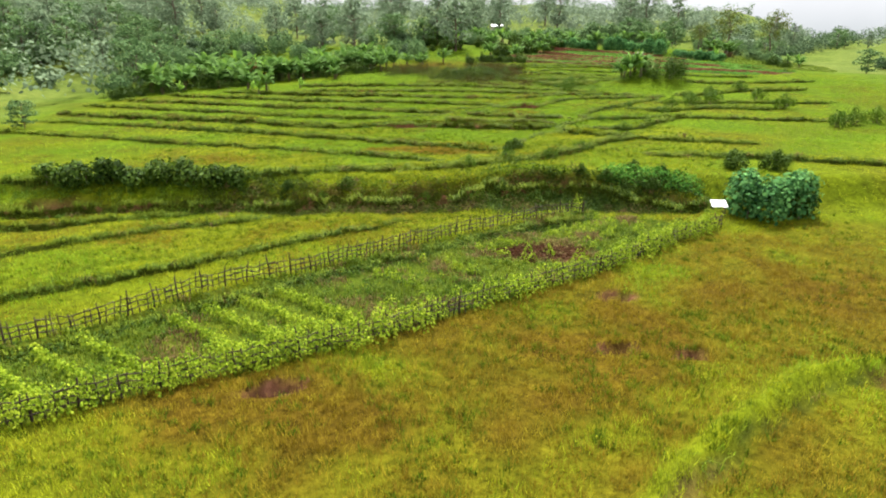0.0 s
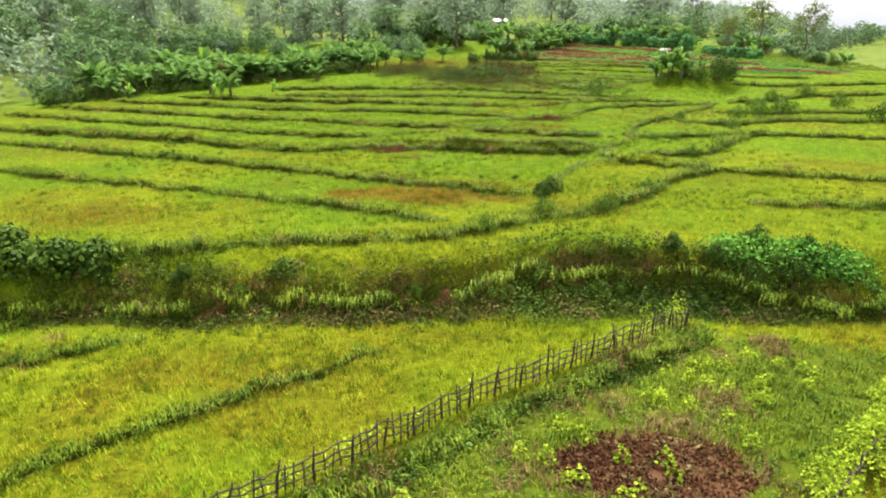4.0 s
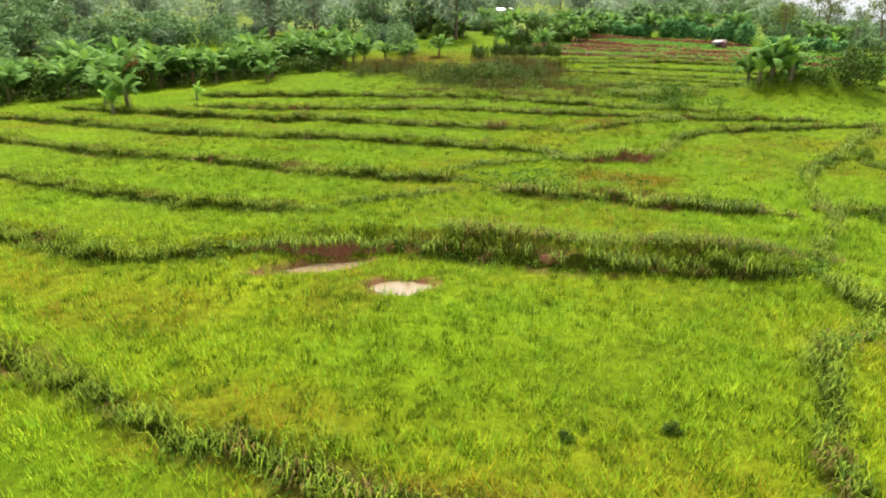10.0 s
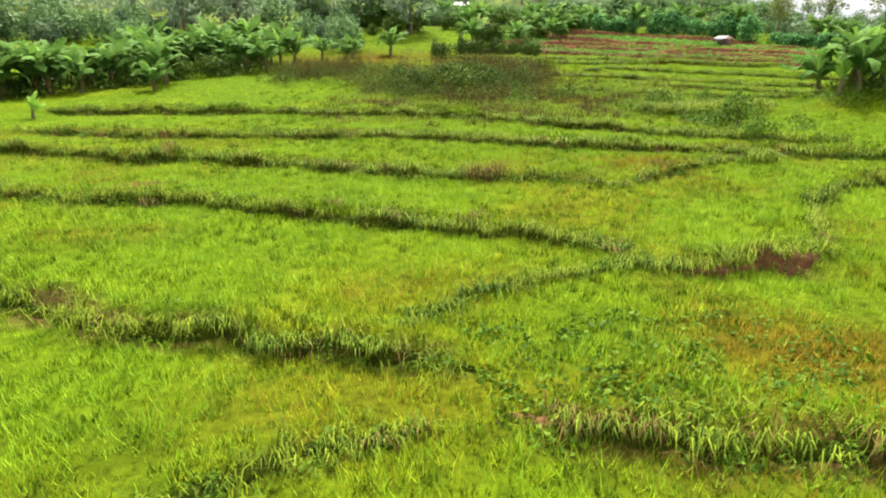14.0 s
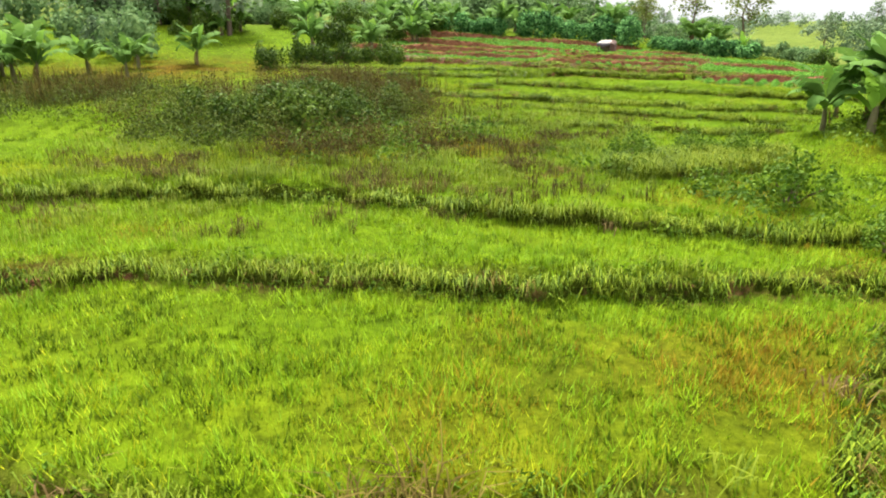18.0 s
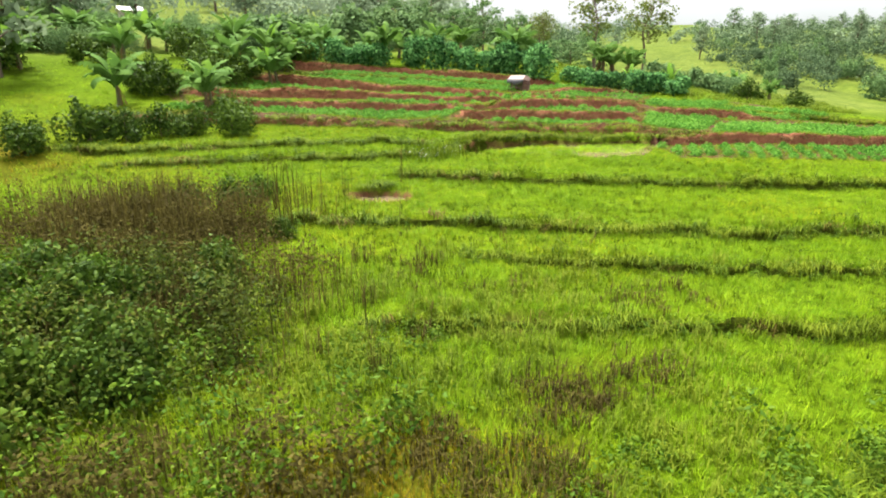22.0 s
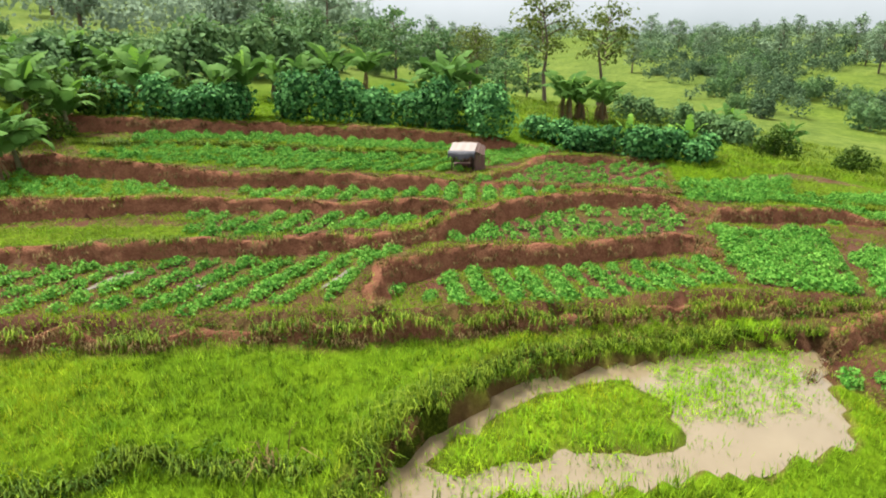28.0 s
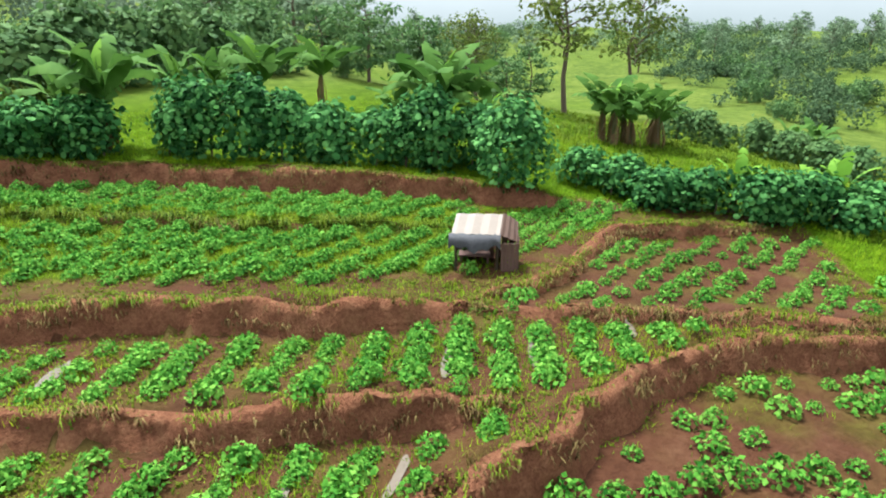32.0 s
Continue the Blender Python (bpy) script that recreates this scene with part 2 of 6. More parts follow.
M_STAKE = plain_material("weathered_stake", (0.014, 0.009, 0.005), (0.055, 0.038, 0.02), 6, 0.9)
M_BAMBOO = plain_material("split_bamboo", (0.02, 0.014, 0.007), (0.065, 0.046, 0.022), 6, 0.7)
M_PLANK = plain_material("grey_plank", (0.06, 0.03, 0.024), (0.15, 0.085, 0.07), 4, 0.85, 0.6, 0.01, (6, 6, 0.7))
M_TIN = plain_material("pale_roof_sheet", (0.17, 0.13, 0.105), (0.27, 0.215, 0.18), 2.5, 0.55, 0.2, 0.01)
M_TARP = plain_material("grey_tarpaulin", (0.028, 0.027, 0.032), (0.075, 0.07, 0.08), 3, 0.6, 0.5, 0.03)
M_WHITE = plain_material("white_sheet", (0.68, 0.7, 0.72), (0.85, 0.85, 0.86), 2, 0.5, 0.15, 0.01)
M_RUSTTIN = plain_material("rusty_sheet", (0.04, 0.02, 0.014), (0.1, 0.05, 0.032), 4, 0.7, 0.3, 0.01)
M_WALLFAR = plain_material("plaster", (0.45, 0.38, 0.33), (0.6, 0.53, 0.47), 1, 0.9, 0.1, 0.01)


def bank_material():
    m, n, l, b = material("bank_face", 0.95)
    b.inputs["Specular IOR Level"].default_value = 0.02
    earth = n.new("ShaderNodeAttribute")
    earth.attribute_name = "earth"
    mid, fine, broad = noise_node(n, l, 2.5, 5, 0.7), noise_node(n, l, 14.0, 5, 0.7), noise_node(n, l, 1.1, 5)
    clay = ramp_node(n, [(0.25, (0.05, 0.019, 0.01)), (0.5, (0.165, 0.069, 0.038)), (0.8, (0.3, 0.16, 0.088))])
    l.new(mix_node(n, l, 0.5, mid.outputs[0], fine.outputs[0]), clay.inputs[0])
    # Bank face: mossy colour kept extra dark to carry the riser's shade.
    moss_shade = ramp_node(n, [(0.3, (0.008, 0.011, 0.002)), (0.5, (0.03, 0.04, 0.004)), (0.75, (0.1, 0.13, 0.009))])
    l.new(mix_node(n, l, 0.55, mid.outputs[0], fine.outputs[0]), moss_shade.inputs[0])
    add = n.new("ShaderNodeMath")
    l.new(earth.outputs["Fac"], add.inputs[0])
    l.new(broad.outputs[0], add.inputs[1])
    cut = n.new("ShaderNodeMapRange")
    l.new(add.outputs[0], cut.inputs[0])
    cut.inputs[1].default_value, cut.inputs[2].default_value = 1.03, 1.14
    l.new(mix_node(n, l, cut.outputs[0], moss_shade.outputs[0], clay.outputs[0]), b.inputs["Base Color"])
    bump_to(n, l, b, mix_node(n, l, 0.5, mid.outputs[0], fine.outputs[0]), 1.0, 0.16)
    return m


M_BANK = bank_material()


def water_material():
    m, n, l, b = material("muddy_water", 0.06)
    t = noise_node(n, l, 0.8, 4)
    l.new(mix_node(n, l, t.outputs[0], (0.12, 0.086, 0.046), (0.19, 0.145, 0.085)), b.inputs["Base Color"])
    b.inputs["Specular IOR Level"].default_value = 0.6
    w = noise_node(n, l, 6.0, 2)
    bump_to(n, l, b, w.outputs[0], 0.06, 0.02)
    return m


M_WATER = water_material()
M_PUDDLE = plain_material("wet_mud", (0.11, 0.08, 0.06), (0.2, 0.165, 0.135), 4, 0.18, 0.2, 0.01)

# ---------------------------------------------------------------- land form
LATTICE = np.random.RandomState(7).rand(256, 256)


def lattice_noise(x, y, size):
    """Smooth noise from 0 to 1 with features of the given size."""
    u, v = np.asarray(x, float) / size, np.asarray(y, float) / size
    i, j = np.floor(u).astype(int), np.floor(v).astype(int)
    a, b = u - i, v - j
    a, b = a * a * (3 - 2 * a), b * b * (3 - 2 * b)
    g = lambda p, q: LATTICE[p % 256, q % 256]
    return (g(i, j) * (1 - a) + g(i + 1, j) * a) * (1 - b) + (g(i, j + 1) * (1 - a) + g(i + 1, j + 1) * a) * b


def ease(v, lo, hi):
    k = np.clip((np.asarray(v, float) - lo) / (hi - lo), 0, 1)
    return k * k * (3 - 2 * k)


def line_distance(x, y, pts):
    """Signed distance to a polyline (positive on its left) and how far along it the nearest point lies, in metres from the nearer end."""
    best = np.full(np.shape(x), 1e9)
    sign, along, run = np.ones(np.shape(x)), np.zeros(np.shape(x)), 0.0
    for (ax, ay), (bx, by) in zip(pts[:-1], pts[1:]):
        dx, dy = bx - ax, by - ay
        ln = math.hypot(dx, dy)
        s = np.clip(((x - ax) * dx + (y - ay) * dy) / ln**2, 0, 1)
        d = np.hypot(x - ax - s * dx, y - ay - s * dy)
        near = d < best
        best = np.where(near, d, best)
        sign = np.where(near, np.where((y - ay) * dx - (x - ax) * dy >= 0, 1.0, -1.0), sign)
        along = np.where(near, run + s * ln, along)
        run += ln
    return best * sign, np.minimum(along, run - along)


def inside(x, y, poly):
    x, y = np.asarray(x, float), np.asarray(y, float)
    hit = np.zeros(x.shape, bool)
    for (ax, ay), (bx, by) in zip(poly, poly[1:] + poly[:1]):
        if ay == by:
            continue
        hit ^= ((ay > y) != (by > y)) & (x < (bx - ax) * (y - ay) / (by - ay) + ax)
    return hit


# Terrace edges: line from west to east, height of the step, share of bare earth, tall growth on it (0 to 1).
EDGES = []


def edge(step, earth, growth, *pts, reach=2.4):
    """One bank; those between the crop plots and on the upper paddies have slumped lower."""
    north = sum(p[1] for p in pts) / len(pts)
    if earth > 0.7:
        pts = [(x - 0.08, y - 0.18) for x, y in pts]
    EDGES.append((list(pts), step * (0.8 if earth > 0.7 else 0.75 if north > 90 else 0.9), earth, growth, reach))


edge(0.30, 0.1, 0.30, (-34, 8), (-24, 15.2), (-16.3, 20.9), (-10.7, 24.7), (-6.1, 28.4), (-1.9, 31.5))
edge(0.45, 0.3, 0.5, (-26, 4.9), (-19, 10.8), (-14.1, 15.4), (-9.9, 18.9), (-8.2, 20.6), (-5.8, 22.5), (-1.5, 25.6), (1.2, 28), (5, 30.3), (8.2, 32.6), reach=0.9)
edge(0.32, 0.1, 0.35, (-38, 12), (-27, 20.2), (-19.7, 25.9), (-15, 29.9), (-9.4, 32.6))
edge(0.40, 0.1, 0.45, (-40, 23), (-30, 27.5), (-22.3, 30.6), (-17.2, 32.6), (-13, 34))
edge(0.12, 0.25, 0.15, (2.4, 6.8), (5.6, 11.1), (8.3, 13.4), (11, 15.4), (13.4, 15.8), (20, 16.9), reach=0.8)
edge(0.9, 0.5, 1.0, (-26, 33.2), (-12, 34), (-4, 34.4), (1, 34.8), (5, 35.4), (9, 35.2), (13, 34.4), (16, 34))
edge(0.42, 0.05, 1.0, (-26, 35.2), (-10.3, 35.9), (-5.2, 37), (-0.7, 37.1), (1.1, 37.9), (3.2, 39.8), (6.1, 40.7), (9.3, 43.8), (12.3, 47.1), (15, 49.5))
edge(0.36, 0.25, 0.45, (-44, 60), (-30, 53.2), (-18.6, 47.9), (-13.5, 45.8), (-9.5, 44), (-4.9, 42), (-1.5, 40.3), (0.1, 39.4))
edge(0.36, 0.25, 0.5, (-44, 67.5), (-26, 58.7), (-13.4, 52.4), (-8.7, 50.2), (-5, 47.8), (-0.3, 45.9), (3.3, 44.3), (4.7, 44.5))
edge(0.80, 0.45, 0.9, (-46, 74), (-33, 68), (-19.5, 61.5), (-14.6, 58.8), (-10.5, 56.4), (-6.3, 56.8), (-2, 57.3), (1.6, 56.4), (4.3, 55.3), (7.3, 55), (10.2, 54))
edge(0.45, 0.1, 0.9, (10.2, 54), (9.9, 51.2), (8.1, 50.5), (6.9, 48.4), (4.9, 44.4))
edge(0.40, 0.2, 0.7, (8, 50.4), (9.9, 50.6), (12.2, 50.1), (13.4, 48.9), (16.3, 48.6), (24, 46.5))
edge(0.35, 0.2, 0.7, (12.2, 53.1), (13.9, 53.2), (15.2, 53.0), (17.3, 54.4), (18.9, 56.3), (21, 58.9), (24, 61))
edge(0.35, 0.2, 0.8, (19.5, 66.6), (22.4, 64.8), (24.5, 65.2), (28.6, 66.6), (36, 66))
edge(0.3, 0.2, 0.6, (24, 71.6), (28, 70), (34, 70.6), (44, 70))
edge(0.4, 0.3, 0.7, (28, 76.6), (33.4, 78.4), (38.7, 81.5), (48, 83))
edge(0.35, 0.3, 0.6, (33, 86), (37.8, 89), (45.2, 91), (54, 92))
edge(0.3, 0.2, 0.6, (14, 42.6), (22, 41.6), (34, 38))
edge(0.35, 0.2, 0.6, (10.4, 54.6), (13.2, 58.6), (15.3, 64.3), (19.3, 68.1), (21.2, 70.3), (26, 75))
edge(0.45, 0.3, 0.5, (-48, 83), (-34, 75), (-17.2, 65.6), (-10.5, 62.1), (-6.4, 61), (-4.3, 60))
edge(0.18, 0.35, 0.3, (-4.1, 60.9), (-3.1, 61.3), (-1.7, 62.1), (0.5, 62.8), reach=1.0)
edge(0.45, 0.45, 0.55, (-46, 88), (-29.3, 78.8), (-18.3, 72.4), (-13.4, 70.3), (-8.9, 68.4), (-5.7, 66.8), (-2.1, 65.7), (0.1, 65.1), (1.7, 64.1))
edge(0.55, 0.5, 0.7, (1.6, 62.9), (4.2, 62.1), (6.2, 61.9), (8.4, 60.8), (12.3, 59))
edge(0.40, 0.2, 0.5, (13, 59.4), (14.6, 59.8), (18.5, 59.7), (25, 60), (36, 58))
edge(0.16, 0.2, 0.3, (0, 65.8), (1.1, 66.6), (2.1, 67.3), (3.5, 68.1), (5.6, 68.6), reach=1.0)
edge(0.50, 0.2, 0.7, (-40, 91), (-25, 83.2), (-19.5, 80), (-11, 76.4), (-6.7, 75.7), (-4.4, 74.3), (-1.9, 73.3), (0.7, 72.2), (3.2, 71.2), (6, 69.4))
edge(0.65, 0.6, 0.8, (5.7, 68.8), (7.6, 68.3), (9.8, 68.2), (11, 69.3))
edge(0.30, 0.2, 0.5, (11, 69.3), (13.1, 72.8), (15.1, 74.3), (19, 75.4), (27, 76))
edge(0.55, 0.4, 0.75, (-32, 92), (-21, 86.8), (-11, 82.2), (-6.3, 81), (-4, 80.4), (0.3, 78), (3.2, 77.1), (6.7, 76), (8, 75.2))
edge(0.30, 0.3, 0.5, (8, 75.2), (10.5, 77.1), (13.8, 78.8))
edge(0.48, 0.5, 0.8, (-20, 90), (-12, 87.2), (-6.4, 86), (0, 85.3), (2.4, 84.4), (4.7, 83.3), (6.9, 82.2), (9.2, 81.4), (12.3, 80.6), (16.8, 79.4), (24, 77))
edge(0.5, 0.05, 0.95, (-22, 97), (-12, 94.5), (-1.4, 91.7), (0.8, 90.8), (3.5, 89.8), (5.8, 88.6), (8.1, 86.9), (9.8, 85.5), (11.8, 84.5), (15.1, 82.5), (20, 80.5))
edge(0.40, 0.1, 0.6, (9.5, 109), (14.8, 106.5), (19.3, 104), (22.5, 101.8), (26.5, 99.3), (33, 96.5))
edge(0.30, 0.3, 0.8, (12.5, 99.6), (14.3, 98.7), (19, 96), (23.5, 93.2), (26, 92.4))
edge(0.30, 0.1, 0.4, (17, 102), (20, 100), (24, 97), (29, 94.5))
edge(0.50, 0.1, 0.6, (18.5, 111), (20.7, 110.2), (23.8, 108.2), (26.9, 106.4), (30, 104.5), (38, 101), (48, 97))
edge(0.40, 0.1, 0.5, (8, 117.6), (14.9, 115.8), (17.9, 114.8), (20.1, 114.3), (22, 112.8))
edge(0.40, 0.1, 0.5, (6, 121.4), (10.2, 119), (14.1, 118.7), (17, 118), (21.6, 116.4), (23.5, 114.6))
edge(0.35, 0.5, 0.25, (22, 112.6), (24.1, 114.3), (25.5, 114.9), (27.8, 115.5), (29.4, 115.6), (32, 114.9), (35, 113.3), (37, 111.6), reach=1.2)
edge(0.70, 0.72, 0.6, (8, 128.5), (12, 127), (16.2, 125), (19.5, 123.1), (21.2, 122), (24, 120.4), (27, 118.7), (30, 117.0), (33.5, 115.2), (37.4, 113.2), (40.5, 111.2), reach=1.6)
edge(0.70, 1.0, 0.0, (27.6, 118.9), (28.2, 120.1), (29.4, 121.1), (31.8, 121.1), (35.1, 119.5), (40.2, 117.5), (39.6, 116.1), reach=1.3)
edge(0.45, 0.8, 0.12, (14, 131), (20, 128.2), (25.5, 125.6), (29, 124), (31.6, 123.1), (33.4, 123.6), reach=1.4)
edge(0.70, 1.0, 0.04, (31.8, 123.2), (35.4, 123.2), (37.6, 123.6), (40.6, 123.5), (44.2, 121), (43.5, 119.5), reach=1.3)
edge(0.55, 1.0, 0.04, (14, 134.4), (19, 132.6), (22.8, 131.6), (26.3, 130.4), (30.1, 127.8), (33.4, 126), (35.6, 124.5), reach=1.3)
edge(0.75, 1.0, 0.06, (19.8, 139.6), (23.6, 136.9), (27.0, 133.8), (29.1, 132.5), (31.9, 130.7), (34.9, 128.9), (37.6, 127.8), reach=1.5)
edge(0.25, 0.9, 0.05, (37.6, 127.6), (40.1, 125.4), (44.4, 121.8), (46.5, 121), reach=0.9)
edge(0.30, 0.9, 0.1, (38, 127.7), (40.7, 127.7), (44.9, 128.8), (50, 126.5), reach=1.0)
edge(0.30, 0.5, 0.4, (24, 141.5), (30, 138.8), (31.9, 137.4), (34.9, 135.2), (40.6, 131.8), reach=1.0)
edge(0.75, 0.9, 0.15, (22, 146), (28.5, 143.2), (33.6, 141.2), (40.1, 136.8), (43, 134.7), (46.4, 131.6), reach=1.6)
edge(0.55, 1.0, 0.05, (43.2, 118.2), (44.8, 118.7), (48.9, 116.3), (50.5, 113.8), reach=1.1)
edge(0.60, 1.0, 0.15, (35.0, 111.0), (37.9, 111.4), (42.4, 109.6), (46.4, 107.8), (55, 103), reach=1.2)
edge(0.35, 0.4, 0.3, (50, 117.6), (54.4, 112.4), (60, 108), reach=1.4)

# Pits and ponds: centre, radii, turn, depth, water surface under the rim.
PITS = []


def pit(x, y, rx, ry, turn, depth, level):
    PITS.append((x, y, rx, ry, radians(turn), depth, level))


pit(-3.7, 56.0, 1.4, 0.52, 24, 0.6, 0.14)
pit(-1.08, 54.15, 0.85, 0.5, 0, 0.5, 0.1)
pit(-4.6, 14.9, 0.75, 0.36, 20, 0.6, 0.45)
pit(6.6, 21.6, 0.6, 0.32, 0, 0.55, 0.4)
pit(5.45, 17.5, 0.6, 0.3, 10, 0.7, 0.6)
pit(7.65, 17.1, 0.5, 0.28, 0, 0.7, 0.6)
pit(17.25, 108.75, 0.95, 0.55, -30, 0.45, 0.08)
pit(-8.6, 77.6, 0.8, 0.35, -20, 0.3, 0.2)
pit(12.5, 90.0, 0.22, 0.75, -50, 0.2, 0.6)
POND = [(23.9, 113.9), (24.9, 114.9), (26.6, 115.3), (29.6, 115.3), (32.1, 114.5), (35.4, 112.8), (36.9, 111.5), (35, 110.5), (32.9, 109.3), (30.1, 110.2), (27.2, 111.7), (25.2, 113)]
RICE_ISLAND = [(25.4, 114.3), (26.1, 113.6), (28, 112.8), (29.8, 111.3), (30.6, 111.5), (31.5, 113), (31.5, 113.9), (29.1, 114.8), (27, 114.8)]
CROPLAND = [(13, 126.2), (27, 118.6), (37.4, 113.2), (35.0, 110.9), (34.2, 108.0), (46, 102.6), (58, 104.5), (60, 112), (57, 121), (47.2, 122.2), (52, 126), (48, 131), (46, 132.5), (40, 137.6), (33, 142), (28, 144), (20, 142), (13, 138)]
GREENPLOTS = [[(14, 130.8), (25.6, 126.4), (25.8, 128.2), (19, 132), (14, 134)], [(15, 136), (20.5, 133.4), (26.9, 131.6), (25.2, 134.8), (20, 139), (15, 141)], [(24, 143), (43, 134.5), (38.6, 129.4), (24.5, 136.6)],
              [(47, 122.6), (54.2, 120.4), (62, 114), (62, 108), (54.4, 112), (48.5, 115.4)]]
GARDEN = [(-14.5, 16.2), (-10.4, 19.4), (-6.1, 23), (-1.8, 26), (0.9, 28.3), (4.7, 30.8), (7.9, 33.2), (14.3, 31.2), (9.8, 26.8), (6.1, 23.6), (3.3, 21.8), (-2, 18), (-7.4, 14.8), (-11, 12.4), (-18, 8)]


def land(x, y):
    """Height of the plain slope, before terraces."""
    x, y = np.asarray(x, float), np.asarray(y, float)
    cx, cy = np.clip(x, -60, 80), np.clip(y, -5, 150)
    u, v = (cx - 10) / 40, (cy - 75) / 60
    bank = ease(cy, 33.9 + 0.02 * cx, 36.5 + 0.02 * cx)
    z = 1.421 * bank + 7.021 + 0.654 * u + 3.728 * v - 0.397 * u * u + 0.662 * u * v + 1.027 * v * v + 0.334 * v**3 - 0.872 * u * v * v + 0.249 * v**4
    west = 1 - ease(x - 0.55 * np.maximum(y - 150, 0), 40, 85)
    z = z + west * (0.085 * np.clip(y - 150, 0, 60) + 0.13 * np.clip(y - 215, 0, 170)) + 0.15 * np.clip(-60 - x, 0, 220) * ease(y, 40, 120)
    far = np.hypot(x - 29, y - 118)
    east = (1 - west) * ease(y, 60, 110)
    z = z + east * (-2.0 * ease(far, 45, 85) + 0.055 * np.clip(far - 105, 0, 90) + 0.05 * np.clip(far - 195, 0, 180))
    z = z + 1.5 * np.exp(-(((x - 29.5) / 5.5) ** 2 + ((y - 88.6) / 3.6) ** 2))
    z = z + ease(far, 120, 260) * 7.0 * (lattice_noise(x, y, 55.0) - 0.4) + ease(far, 90, 160) * 2.5 * (lattice_noise(x + 300, y, 24.0) - 0.5)
    return z - 1.5 * ease(x, 52, 75) * ease(y, 100, 125) * (1 - ease(far, 70, 120))


def ground_height(x, y, full=False):
    x, y = np.asarray(x, float), np.asarray(y, float)
    z = land(x, y)
    wob = lattice_noise(x, y, 1.1) - 0.5 + 0.6 * (lattice_noise(x + 40, y, 0.45) - 0.5)
    soil, wet, growth, bank = [np.zeros(x.shape) for _ in range(4)]
    z = z + 0.10 * (lattice_noise(x, y, 3.0) - 0.5) + 0.05 * (lattice_noise(x, y, 0.7) - 0.5)
    for pts, step, earth, grow, reach in EDGES:
        xs, ys = [p[0] for p in pts], [p[1] for p in pts]
        m = (x > min(xs) - 9) & (x < max(xs) + 9) & (y > min(ys) - 9) & (y < max(ys) + 9)
        if not m.any():
            continue
        d, along = line_distance(x[m], y[m], pts)
        d = d + 0.35 * wob[m]
        fade = ease(along, -0.2, 2.0) * (0.45 + 0.75 * lattice_noise(x[m] + 60, y[m], 2.6) + 0.25 * (earth > 0.75))
        z[m] += fade * step * 0.5 * np.tanh((d - 0.2) / 0.13) * np.exp(-np.maximum(np.abs(d - 0.2) - 0.3, 0) / reach)
        z[m] += fade * 0.13 * np.exp(-(((d - 0.55) / 0.32) ** 2))
        face = np.exp(-(((d - 0.02) / (0.2 + 0.22 * step)) ** 2))
        soil[m] = np.maximum(soil[m], fade * face * np.clip(earth * 1.8 - 1.0 + 1.3 * lattice_noise(x[m], y[m], 2.2) * (earth < 0.99) + (earth > 0.99), 0, 1))
        slope = np.exp(-(((d - 0.07) / (0.1 + 0.12 * step)) ** 2))
        growth[m] = np.maximum(growth[m], fade * grow * slope)
        bank[m] = np.maximum(bank[m], fade * slope)
    for px, py, rx, ry, turn, depth, level in PITS:
        c, s = math.cos(turn), math.sin(turn)
        u, v = ((x - px) * c + (y - py) * s) / rx, ((y - py) * c - (x - px) * s) / ry
        r = np.hypot(u, v) + 0.35 * wob
        z = z - depth * (1 - ease(r, 0.7, 1.25))
        soil = np.maximum(soil, (1 - ease(r, 1.12, 1.4)) * 0.95)
        wet = np.maximum(wet, 1 - ease(r, 0.8, 1.3))
    box = (x > 10) & (x < 66) & (y > 100) & (y < 146)
    if box.any():
        bx, by = x[box], y[box]
        crop = inside(bx + 0.5 * wob[box], by + 0.5 * wob[box], CROPLAND).astype(float)
        for g in GREENPLOTS:
            crop = np.where(inside(bx, by, g), 0.12 * crop, crop)
        soil[box] = np.maximum(soil[box], crop * np.clip(0.92 + 0.5 * (lattice_noise(bx, by, 0.9) - 0.45), 0, 1))
        pond = inside(bx + 0.3 * wob[box], by + 0.3 * wob[box], POND)
        shore = np.abs(line_distance(bx, by, RICE_ISLAND + RICE_ISLAND[:1])[0])
        isle = ease(np.where(inside(bx, by, RICE_ISLAND), shore, -shore) + 0.5 * wob[box], -0.35, 0.35)
        zb = z[box]
        zb = np.where(pond, 11.2 + 0.10 * (lattice_noise(bx, by, 0.5) - 0.5) + 0.16 * isle - 0.08, zb)
        z[box] = zb
        soil[box] = np.where(pond, 1.0 - isle, soil[box])
        wet[box] = np.where(pond, 1.0, np.maximum(wet[box], crop * 0.75))
    near = (x > -20) & (x < 18) & (y > 6) & (y < 36)
    if near.any():
        gx, gy = x[near], y[near]
        red = (((gx - 4.5) / 2.1) ** 2 + ((gy - 26.3) / 1.1) ** 2 + wob[near]) < 1
        soil[near] = np.where(red, 0.9, soil[near])
        wet[near] = np.where(red, 0.8, wet[near])
    d, _ = line_distance(x, y, [(20, 17.4), (13.2, 16.3), (10.8, 15.9), (7.9, 13.7), (5.2, 11.4), (2, 7)])
    z = z + 0.26 * np.exp(-((d / 0.38) ** 2))
    if not full:
        return z
    dry = np.clip(1.5 * lattice_noise(x, y, 6.0) * lattice_noise(x + 9, y + 31, 2.2) - 0.10, 0, 0.6)
